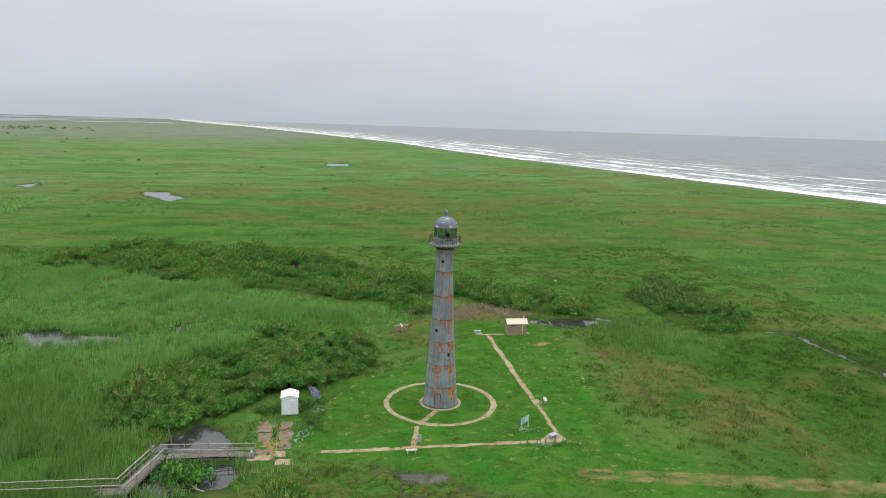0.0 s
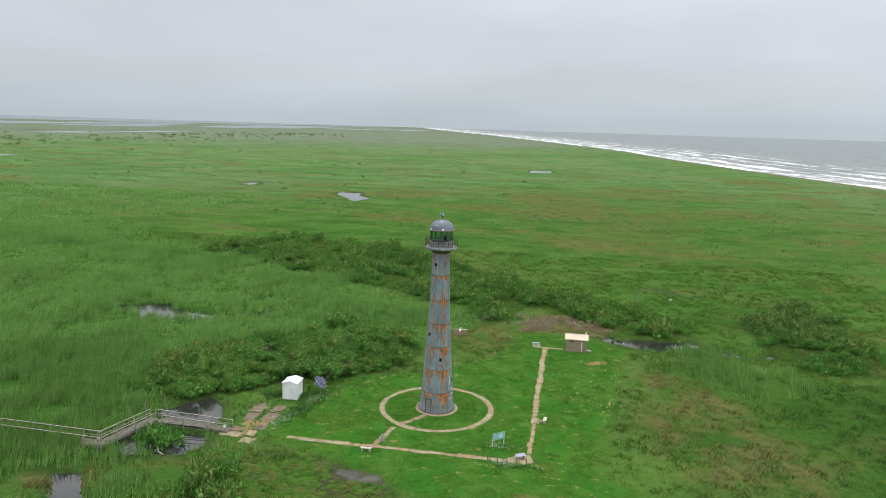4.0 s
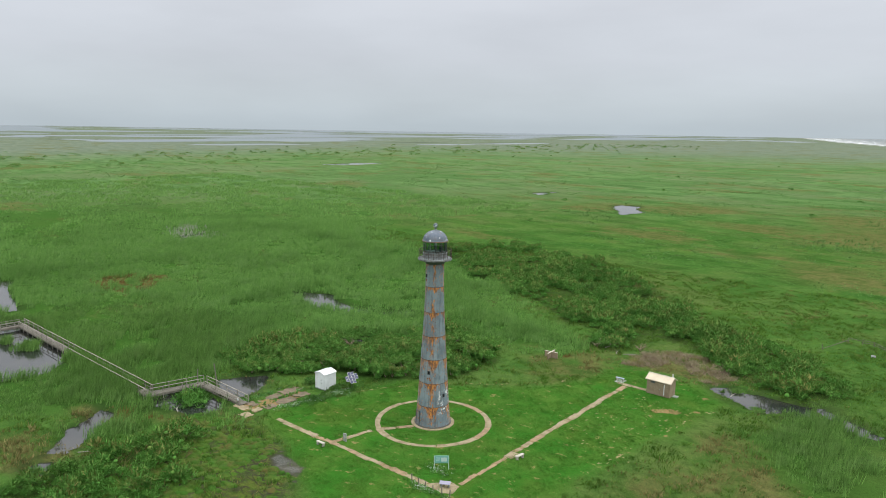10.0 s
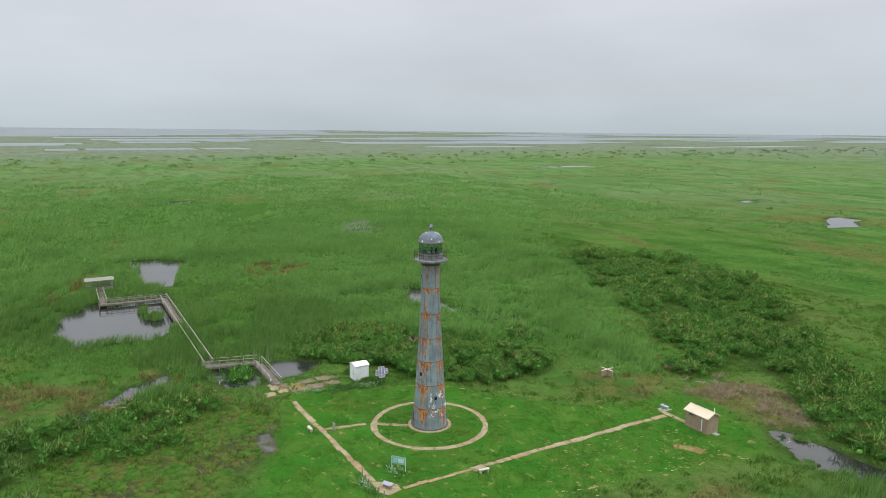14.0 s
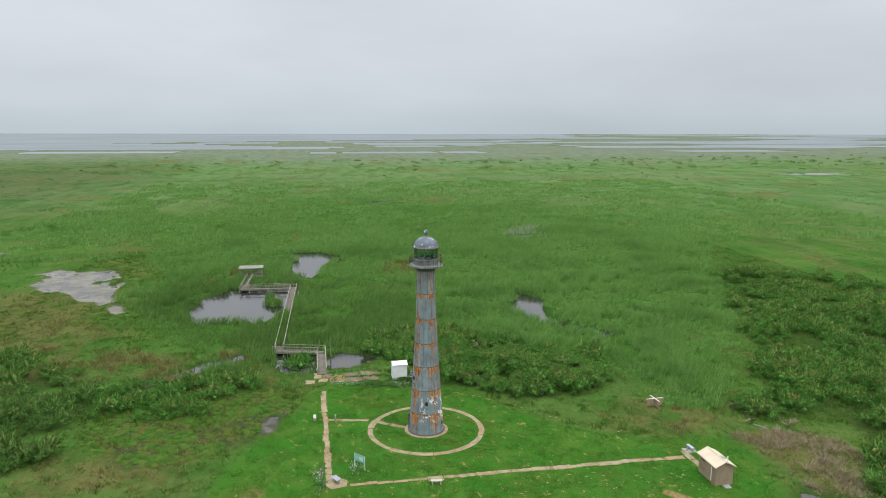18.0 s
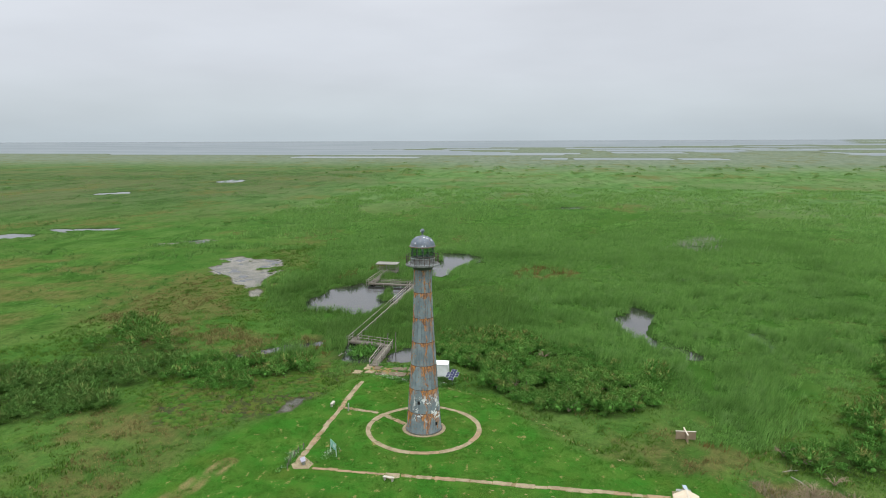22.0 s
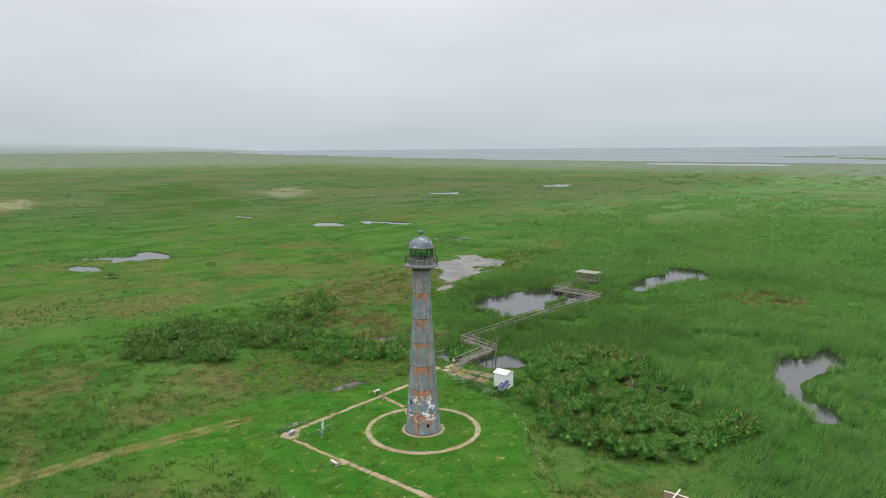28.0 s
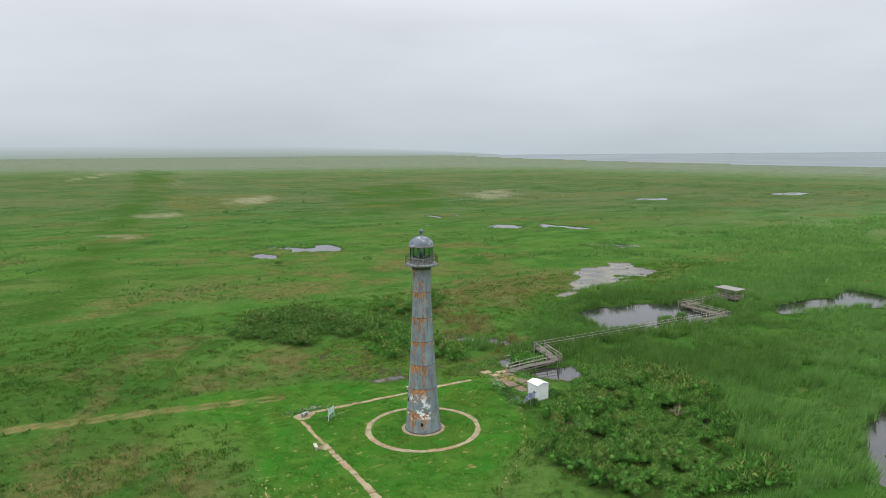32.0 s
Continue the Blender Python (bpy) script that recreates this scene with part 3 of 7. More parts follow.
LAWN = [(-4, 80), (-3.5, 86), (-1.3, 93), (1, 101), (7, 105.5), (14.5, 110.8), (19.5, 116.8), (22.5, 124), (24.5, 131), (32, 133.3), (39, 131.5),
        (44, 126), (41.7, 119), (40, 109), (38.5, 100), (37.5, 90), (38.5, 79), (46, 74), (72, 69), (130, 58), (130, 52), (62, 62), (33, 65.5), (18, 70), (6, 73.8), (-3, 78.5)]
PONDS = {
    "big_pond": [(-47, 53.5), (-58, 50.5), (-67, 52.5), (-76, 56.5), (-78, 64), (-78, 73), (-70, 74), (-62, 70.5), (-53, 71), (-48, 68.5), (-45, 65), (-46, 58)],
    "north_pond": [(-92, 71.5), (-90.5, 76.5), (-100, 78.5), (-111, 81.5), (-119, 84), (-128, 78), (-128, 70), (-114, 72.5), (-104, 71)],
    "dock_pond": [(-23.5, 78), (-23, 71), (-18, 70.5), (-11, 72.5), (-10.5, 75), (-12.5, 77.5), (-18, 78)],
    "shed_pond": [(-21.5, 81.5), (-20, 86.5), (-17.2, 89), (-14.5, 86), (-12.4, 83), (-12.6, 80.8), (-16, 80)],
    "creek": [(-9, 51.5), (-12.5, 52), (-16, 56), (-20.5, 59.5), (-24, 66), (-21, 67), (-18, 61.5), (-14.5, 58.5), (-12, 55.5)],
    "reed_pond": [(-38.5, 124), (-44, 121.8), (-50.5, 121.8), (-53, 125), (-62.6, 127.5), (-58, 130.5), (-50.5, 132.8), (-47.5, 129.2), (-38.4, 128.8), (-31, 130.5), (-30.4, 134.3), (-24, 138), (-22, 134.5), (-27, 129.8)],
    "thicket_pool": [(-20.5, 109.5), (-21, 111.5), (-18.3, 112.8), (-16.6, 110.5)],
    "reed_slot": [(-43, 147.5), (-43, 150.8), (-35.2, 152.2), (-26.2, 151.5), (-32, 148.5)],
    "hut_pond": [(38.5, 136.5), (39, 133.5), (43, 131), (46.5, 128), (50, 127), (54.5, 132), (54, 136), (48, 136), (44, 136)],
    "hut_creek": [(54, 136), (56.5, 132.5), (59.5, 128.6), (63, 130), (69, 130.4), (69, 132), (62.5, 132), (58, 133.5), (55, 137)],
    "east_ditch": [(86, 125.5), (90, 123), (91.5, 117), (92.3, 109), (91.6, 98), (90.4, 98), (91, 109), (90.2, 116.5), (89, 121.8), (86, 124.2)],
    "far_pond": [(-97, 373), (-89, 354), (-80, 340), (-73, 338), (-68, 350), (-80, 361), (-86, 375)],
    "far_pool": [(-166, 397), (-162, 410), (-157, 410), (-156, 388)],
    "far_slot": [(-10, 613), (3, 635), (19, 631), (4, 608)],
    "west_slot": [(-471, 498), (-478, 500), (-480, 556), (-472, 554)],
    "west_pool": [(-282, 106), (-290, 106), (-291, 120), (-283, 119)],
    "west_pool_b": [(-468, -194), (-480, -190), (-482, -172), (-470, -172)],
    "south_pool": [(-460, -187), (-495, -184), (-500, -193), (-466, -196)],
    "south_pool_b": [(-333, -213), (-350, -200), (-354, -205), (-338, -217)],
    "marsh_pool": [(-134, -130), (-144, -129), (-148, -108), (-136, -99)],
    "marsh_pool_b": [(-148, -118), (-164, -114), (-170, -84), (-162, -86), (-156, -104)],
    "marsh_pool_d": [(-104, -152), (-116, -148), (-112, -140), (-104, -144)],
    "marsh_pool_e": [(-139, -184), (-154, -182), (-152, -174), (-140, -175)],
    "marsh_pool_c": [(-132, -38), (-144, -32), (-140, -24), (-131, -28)],
    "flat_pool": [(-20, -100), (-42, -94), (-40, -79), (-23, -84)],
    "flat_pool_b": [(-50, -86), (-58, -78), (-55, -75), (-48, -82)],
    "strip_pool": [(-10, -83), (-15, -79), (-12, -73), (-8, -78)],
    "silver_pool": [(-147, 147), (-156, 150), (-157, 161), (-150, 160)],
    "brush_pool": [(-10, 181), (-7, 186), (-11, 189.5), (-14.5, 184)],
    "red_pool": [(-93, 137), (-97, 139), (-96, 146), (-91, 145)],
    "red_pool_b": [(-85, 101), (-89, 102), (-89, 106), (-85, 106)],
    "bay": [(-12500, -17000), (-7400, -17000), (-2900, -6000), (-2333, -3751), (-1773, -2380), (-1463, -1409), (-1350, -870), (-1300, -400), (-1320, -200), (-1330, 0), (-1400, 214), (-1506, -12), (-1750, -244),
            (-1907, -472), (-2056, -298), (-2229, -57), (-2360, 291), (-2900, 1200), (-6000, 2200), (-12500, 4500)],
    "lagoon": [(-1157, -420), (-1180, -180), (-1130, -120), (-1115, -234), (-1100, -330)],
    "lagoon_b": [(-1064, 60), (-1110, 70), (-1110, 250), (-1120, 390), (-1068, 350), (-1070, 250)],
    "lagoon_c": [(-1045, 560), (-1100, 540), (-1230, 760), (-1120, 1000), (-1010, 700)],
    "lagoon_d": [(-965, 640), (-1000, 700), (-985, 860), (-930, 830)],
    "north_bay": [(-1600, 1000), (-1690, 1500), (-1350, 1960), (-1040, 2750), (-790, 3090), (-590, 3160), (-700, 3600), (-1300, 3500), (-1900, 2500), (-2100, 1500)],
    "north_lagoon": [(-900, 1150), (-980, 1200), (-1000, 1600), (-940, 1650)],
    "far_bay": [(-2600, 2600), (-1500, 3900), (-1200, 4600), (-6000, 6000), (-12500, 12000), (-12500, 5500), (-6000, 3000)],
}
FLATS = {
    "mud": [(-52.5, 35), (-54.3, 39.8), (-62, 35), (-73.7, 29), (-83, 27.5), (-102.8, 22.5), (-112, 9), (-106.7, 0), (-95, 3), (-85.3, 7), (-78, 15), (-71.4, 21), (-62, 28)],
    "mud_d": [(-130, -40), (-150, -30), (-140, -18), (-128, -26)],
}
THICKETS = {
    "shed": [(-28, 88), (-31, 105), (-25, 110), (-19, 117), (-11, 122), (-15, 130), (2, 126), (7, 120), (6, 108), (2, 104), (-4, 100), (-10, 96), (-15, 91), (-21, 87)],
    "north": [(-76, 190), (-68, 208), (-60, 226), (-33, 218), (-16, 211), (0, 196), (17, 179), (28, 164), (39, 163), (46, 160), (57, 143), (53, 137), (42, 138), (34, 147), (27, 152), (13, 150), (2, 150), (-8, 160), (-37, 172)],
    "south": [(27.4, 28.6), (17.6, 16), (7.7, 14.8), (-0.8, 22.5), (-3.9, 37.3), (-9.3, 55), (-9.3, 65.8), (-4.1, 68.7), (0.4, 63.5), (5, 61), (2.8, 49), (9.9, 38.2), (16.2, 45.4), (20.3, 41.4)],
    "south_far": [(-7.1, 22.6), (-14.7, 17.7), (-21.4, 22.5), (-28.5, 18.9), (-24.3, 30.8), (-15.4, 40.3), (-10.6, 41.2), (-6.9, 30.6)],
    "east": [(68, 153), (80, 170), (90, 166), (91, 150), (89, 134), (82, 122), (74, 123), (68, 131)],
    "cross": [(12, 140), (20, 140), (20, 150), (12, 150)],
    "dock": [(-18.5, 73.5), (-15, 72.8), (-13.3, 76), (-17, 77.5)],
    "creek_side": [(0, 52), (-6, 56), (-10, 62), (-4, 68), (6, 62), (8, 54)],
}
DEAD = [(23, 133), (22, 139), (27, 147), (34, 147), (41, 139), (38.5, 135), (33, 134.5)]
REEDS = [
    [(-230, 20), (-120, 36), (-62, 38), (-45, 44), (-32, 52), (-25, 64), (-24, 80), (-28, 88), (-32, 105), (-25, 112), (-15, 130), (0, 127), (12, 130), (12, 138), (0, 150), (-35, 174), (-75, 192), (-150, 215), (-260, 190), (-300, 90)],
    [(-23, 70.3), (-12, 71.6), (-6, 69), (-8, 65), (-14, 59.5), (-21, 61.5)],
    [(48, 124), (53, 131), (60, 127), (66, 116), (62, 112), (54, 114)],
]
TURF = [(-12, 73.5), (-5, 77), (4, 75.5), (12, 72), (18, 66), (20, 56), (14, 48), (2, 47), (-4, 55), (-2, 64), (-8, 69)]
TRAILS = [[(-1.5, 92.8), (3.4, 101.8), (8.5, 107.4), (16.7, 114.2), (21, 121)], [(43.5, 125), (41.3, 118), (40, 108), (38.6, 99), (38, 90)]]
SEDGE = [(63, 90), (70, 82), (98, 70), (110, 90), (98, 108), (86, 120), (70, 116), (60, 104)]
DRY = [
    [(-79, -25), (-79, 18), (-60, 30), (-40, 28), (-26, 46), (-12, 51), (-18, 37), (-12, 25), (-46, -4)],
    [(23, 54), (23, 63), (33, 66), (45, 60), (40, 50)],
    [(66, 72), (62, 85), (60, 100), (55, 114), (46, 119), (43, 96), (43, 82), (52, 76)],
    [(72, 96), (64, 84), (50, 30), (40, 23), (28, 27), (30, 32), (42, 30), (58, 84)],
    [(8, 126), (24, 124), (26, 133), (20, 139), (10, 132)],
    [(20, 135), (22, 146), (34, 149), (42, 138), (38, 132)],
    [(-28, 64), (-20, 60), (-8, 72), (-22, 71)],
    [(-85, 100), (-93, 96), (-104, 98), (-108, 110), (-94, 116), (-86, 108)],
    [(-30, 30), (-26, 50), (-14, 58), (-6, 50), (-12, 36), (-24, 26)],
    [(10, 62), (4, 68), (14, 68), (28, 62), (30, 46), (20, 44), (14, 54)],
    [(-60, 26), (-40, 42), (-24, 30), (-40, 8), (-62, 6)],
    [(59, 43), (42, 28), (32, 33), (36, 44), (48, 40), (62, 54)],
    [(7, -101), (-24, -96), (-38, -76), (-14, -69), (8, -82)],
    [(-34, -34), (-57, -29), (-49, -19), (-31, -23)],
    [(36, 55), (28, 57), (29, 65), (36, 63)],
    [(-30, -437), (-121, -457), (-66, -291), (-10, -303)],
    [(34, -190), (10, -170), (32, -160)],
    [(-118, 60), (-86, 48), (-78, 52), (-90, 58), (-116, 66)],
]
MIRES = [[(15, 70.2), (13, 73.2), (6.5, 74.2), (7.5, 72.2)]]
EAST_FIELD = [(45, 20), (42, 60), (46, 90), (48, 112), (70, 118), (112, 120), (118, 40), (80, 10)]
SWALES = [
    [(70, 34), (60, 30), (49, 13), (40, -37), (26, -133), (-48, -532), (-180, -1345), (-118, -1417), (7, -409), (44, -147), (58, -92), (72, -30)],
    [(-95, -190), (-140, -330), (-210, -560), (-190, -240)],
    [(-160, -300), (-230, -520), (-330, -560), (-250, -330)],
]
BLOWOUTS = [
    [(40, -184), (24, -176), (20, -164), (36, -168)],
    [(8, -260), (-8, -262), (-6, -285), (6, -284)],
    [(-60, -318), (-74, -395), (-112, -428), (-100, -360)],
    [(26, -900), (-8, -960), (-58, -1210), (-38, -1220), (8, -1000)],
    [(-70, -650), (-90, -720), (-100, -800), (-84, -700)],
    [(-255, -275), (-238, -283), (-262, -340), (-330, -385), (-300, -320)],
]
DRY_FAR = [(-110, 330), (20, 250), (140, 330), (120, 520), (-40, 420)]
DRY_SOUTH = [(-120, -70), (-20, -75), (50, -10), (22, 16), (-30, 4), (-80, -8)]
DRY_SHORE = [(60, 180), (140, 170), (270, 330), (230, 600), (150, 700), (90, 420)]
TRACK = [(29, 71.5), (39, 69.3), (48, 67.6), (63, 64.8), (140, 52)]
COAST = [(-3300, 14000), (-1100, 5200), (-600, 3543), (-295, 2681), (8, 1653), (109, 1296), (154, 1009), (201, 805), (232, 692), (275, 534), (316, 362), (480, -300), (1500, -5200)]


def line_distance(pts, x, y):
    d = np.full(x.shape, 1e9)
    for (ax, ay), (bx, by) in zip(pts, pts[1:]):
        ex, ey = bx - ax, by - ay
        t = np.clip(((x - ax) * ex + (y - ay) * ey) / (ex * ex + ey * ey), 0, 1)
        d = np.minimum(d, np.hypot(x - ax - t * ex, y - ay - t * ey))
    return d


def coast_x(y):
    ys = np.array([p[1] for p in COAST][::-1], float)
    xs = np.array([p[0] for p in COAST][::-1], float)
    return np.interp(y, ys, xs)


def covers(x, y):
    """The land cover at places x, y: a dict of weights from 0 to 1, and the pond depth."""
    x, y = np.asarray(x, float), np.asarray(y, float)
    wob = lambda s, a, k: (x + a * (fnoise(x, y, s, k) - 0.5) * 2, y + a * (fnoise(x, y, s, k + 5) - 0.5) * 2)
    near = wob(6.0, 1.6, 3)
    far = wob(60.0, 22.0, 9)
    c = {}
    c["lawn"] = smooth(outline(LAWN, *wob(7.0, 2.0, 21)), -1.6, 1.6) * (1 - 0.85 * smooth(x, 37.0, 48.0) * smooth(80.0 - y, 0.0, 4.0))
    pond = np.full(x.shape, -1e9)
    for name, p in PONDS.items():
        size = max(abs(p[0][0]), abs(p[0][1]))
        o = -3.6 * smooth(fnoise(x, y, 2.4, 66), 0.55, 0.66) if name in ("hut_pond", "hut_creek", "creek") else 1.8 - 10.0 * smooth(fnoise(x, y * 0.7, 7.5, 68), 0.40, 0.52) if name.split("_")[0] in ("marsh", "flat", "strip", "south") else (1.3 if name in ("big_pond", "north_pond") else 0.0)
        if name in ("north_bay", "far_bay", "lagoon_c", "lagoon_d", "north_lagoon"):
            o = -420.0 * smooth(fnoise(x * 1.6, y * 0.45, 170.0, 71), 0.40, 0.55)
        pond = np.maximum(pond, o + outline(p, *(near if size < 180 else (wob(14.0, 4.0, 7) if size < 620 else far))))
    # broken lagoons over the tidal flats beyond the far shrubs
    flats = np.maximum(smooth(-x, 1020.0, 1150.0) * smooth(y, 250.0, 420.0), smooth(-x, 1450.0, 1550.0) * smooth(y, -350.0, -150.0))
    pond = np.maximum(pond, np.where(flats > 0.5, (fnoise(x * 1.5, y * 0.5, 210.0, 33) - 0.585) * 400.0, -1e9))
    c["pond"] = smooth(pond, -0.5, 1.3)
    c["shore"] = smooth(pond, -3.0, -0.3)
    c["mud"] = np.zeros(x.shape)
    for p in FLATS.values():
        c["mud"] = np.maximum(c["mud"], smooth(outline(p, *wob(13.0, 8.0, 17)) - 7.0 * smooth(0.38 - fnoise(x, y, 10.0, 47), 0.0, 0.06), -1.5, 1.5))
    c["shrub"] = np.zeros(x.shape)
    for p in THICKETS.values():
        c["shrub"] = np.maximum(c["shrub"], smooth(outline(p, *near), -1.0, 1.0))
    c["dead"] = smooth(outline(DEAD, *near), -0.5, 1.0)
    c["reed"] = np.zeros(x.shape)
    for p in REEDS:
        c["reed"] = np.maximum(c["reed"], smooth(outline(p, *wob(22.0, 12.0, 23)) / (1 + 0.03 * np.clip(np.hypot(x + 10, y - 90) - 55, 0, 150)), -7.0, 5.0))
    c["sedge"] = smooth(outline(SEDGE, *wob(16.0, 8.0, 27)), -4.0, 4.0)
    for p in SWALES:
        c["sedge"] = np.maximum(c["sedge"], smooth(outline(p, *wob(40.0, 22.0, 29)), -8.0, 12.0) * (0.45 + 0.55 * smooth(fnoise(x * 1.6, y * 0.7, 26.0, 31), 0.35, 0.6)))
    c["sedge"] = np.maximum(c["sedge"], 0.65 * smooth(outline(EAST_FIELD, *wob(16.0, 8.0, 27)), -5.0, 8.0))
    c["mire"] = np.zeros(x.shape)
    for p in MIRES:
        c["mire"] = np.maximum(c["mire"], smooth(outline(p, *near), -0.8, 0.8) * smooth(fnoise(x, y, 2.0, 39), 0.30, 0.50))
    c["pale"] = np.zeros(x.shape)
    for p in BLOWOUTS:
        c["pale"] = np.maximum(c["pale"], smooth(outline(p, *wob(24.0, 14.0, 35)), -7.0, 7.0) * smooth(fnoise(x, y * 0.6, 9.0, 37), 0.28, 0.55))
    c["brown"] = np.zeros(x.shape)
    for p in DRY:
        c["brown"] = np.maximum(c["brown"], smooth(outline(p, *wob(12.0, 5.0, 13)), -3.0, 4.0) * (0.15 + 0.5 * smooth(fnoise(x, y, 5.0, 2), 0.3, 0.7) + 0.45 * smooth(fnoise(x, y, 2.1, 14), 0.3, 0.7)))
    c["brown"] = np.maximum(c["brown"], 0.75 * smooth(outline(DRY_FAR, *wob(90.0, 60.0, 13)), -30, 40) * smooth(fnoise(x, y, 45.0, 8), 0.35, 0.65))
    c["brown"] = np.maximum(c["brown"], 0.7 * smooth(outline(DRY_SHORE, *wob(70.0, 50.0, 15)), -30, 40) * smooth(fnoise(x, y, 38.0, 18), 0.38, 0.65))
    c["brown"] = np.maximum(c["brown"], 0.85 * smooth(outline(DRY_SOUTH, *wob(30.0, 20.0, 19)), -12, 14) * smooth(fnoise(x, y, 11.0, 28), 0.36, 0.66))
    c["brown"] = np.maximum(c["brown"], 0.9 * c["dead"])
    # weight of the haze put into the ground colour, growing outwards
    c["far_haze"] = np.clip(0.55 * smooth(np.hypot(x - 15, y - 93), 110.0, 520.0) * (0.85 + 0.15 * smooth(y, -150.0, 60.0)) * (0.75 + 0.25 * smooth(-x, -50.0, 120.0)) + 0.45 * np.maximum(smooth(-x, 400.0, 1100.0), smooth(np.hypot(x, y), 450.0, 1800.0)) + 0.25 * smooth(np.hypot(x, y), 300.0, 3200.0) * smooth(-y, -200.0, 300.0), 0, 1)
    d = line_distance(TRACK, x, y)
    c["track"] = np.maximum(0.9 * smooth(0.7 - np.abs(d - 0.9), 0, 0.6), 0.5 * smooth(2.6 - d, 0, 2.0)) * (0.65 + 0.45 * fnoise(x, y, 7.0, 4))
    for tr in TRAILS:
        c["track"] = np.maximum(c["track"], 0.35 * smooth(0.9 - line_distance(tr, x, y), 0, 0.7) * smooth(fnoise(x, y, 2.2, 6), 0.36, 0.52))
    c["turf"] = smooth(outline(TURF, *near), -2.0, 2.0) * (1 - c["lawn"])
    off = x - coast_x(y)
    c["sea"] = smooth(off, -2.0, 30.0)
    c["sand"] = smooth(off, -14.0, -6.0)
    return c


def height(x, y, c):
    z = (0.30 * (fnoise(x, y, 9.0, 40) - 0.5) + 0.30 * (fnoise(x, y, 2.6, 42) - 0.5)) * (1 - c["lawn"]) * smooth(coast_x(y) - x, 0, 30)
    z = z * (1 - c["mud"]) - 0.265 * c["mud"] + 0.16 * c["mud"] * (fnoise(x, y, 3.2, 44) - 0.50)
    z = z * (1 - c["pond"]) - 1.0 * c["pond"]
    return z - 3.0 * c["sea"]


WATER = -0.28


def spaced(lo, hi, step, far_lo, far_hi):
    """Even steps from lo to hi, then steps that widen slowly for 200 m and faster beyond."""
    a = list(np.arange(lo, hi + 1e-6, step))
    s, v = step, lo
    while v > far_lo:
        s *= 1.02 if lo - v < 200 else 1.07
        v -= s
        a.insert(0, v)
    s, v = step, hi
    while v < far_hi:
        s *= 1.02 if v - hi < 200 else 1.07
        v += s
        a.append(v)
    return np.array(a)


# ---- the ground: one sheet to the horizon ----
gx = spaced(-130, 97, 0.9, -12000, 1600)
gy = spaced(18, 185, 0.9, -16000, 13500)
X, Y = np.meshgrid(gx, gy)
cov = covers(X.ravel(), Y.ravel())
Z = height(X.ravel(), Y.ravel(), cov)
idx = np.arange(X.size).reshape(X.shape)
quads = np.stack([idx[:-1, :-1], idx[:-1, 1:], idx[1:, 1:], idx[1:, :-1]], -1).reshape(-1, 4)
me = fast_mesh("ground", np.stack([X.ravel(), Y.ravel(), Z], -1), quads, True)
bare = smooth(0.9 - np.hypot(X.ravel() - 38.6, (Y.ravel() - 119.5) * 1.4), 0, 0.8)
for bx, by, br in ((-7.4, 86.5, 1.9), (-7.4, 82.5, 1.9), (-8.0, 79.4, 1.6), (40.3, 127.5, 0.9), (36.5, 118, 1.1), (38.3, 119.4, 1.3), (41.2, 121.5, 0.8), (26.2, 104, 0.5), (41, 111, 0.8)):
    bare = np.maximum(bare, smooth(br - np.hypot(X.ravel() - bx, Y.ravel() - by), -0.4, 0.6))
wet = np.maximum(np.maximum(cov["pond"], 0.6 * cov["mire"]), 0.45 * cov["shore"] * (1 - cov["lawn"])) * (1 - cov["sea"])
for key, val in (("lawn", cov["lawn"] * (1 - cov["pond"])), ("reed", cov["reed"]), ("brown", cov["brown"] * (1 - cov["lawn"])), ("track", cov["track"]), ("mud", np.maximum(cov["mud"], cov["mire"])),
                 ("wet", wet), ("sand", cov["sand"]), ("far_haze", cov["far_haze"]), ("turf", cov["turf"]), ("thicket", cov["shrub"] * (1 - cov["lawn"])), ("sedge", cov["sedge"]), ("pale", cov["pale"]), ("bare", bare)):
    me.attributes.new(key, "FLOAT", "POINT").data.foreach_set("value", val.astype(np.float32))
ground = tagged(link_mesh("ground", me, M_GROUND), "flat green coastal marsh with mown lawn, dry patches and mud", "ground", kind="structure")

# ---- water: one level for the ponds, creeks and bays, and the sea ----
bm = bmesh.new()
rows_y = list(range(-4700, 5000, 300))
west = [bm.verts.new((-1030, y, WATER)) for y in rows_y]
east = [bm.verts.new((min(float(coast_x(np.array(y))) - 60, 130 if y < 1000 else 9e9), y, WATER)) for y in rows_y]
for i in range(len(rows_y) - 1):
    bm.faces.new((west[i], east[i], east[i + 1], west[i + 1]))
tagged(part("pond_water", bm, M_POND), "still dark marsh ponds and creeks reflecting grey sky", "water", kind="structure")
bm = bmesh.new()
far_w = [bm.verts.new((-13000, y * 3.6, WATER)) for y in rows_y]
near_w = [bm.verts.new((-1030, y * 3.6, WATER)) for y in rows_y]
for i in range(len(rows_y) - 1):
    bm.faces.new((far_w[i], near_w[i], near_w[i + 1], far_w[i + 1]))
tagged(part("bay_water", bm, M_BAY), "grey wind-ruffled shallow bay along the horizon", "water", kind="structure")

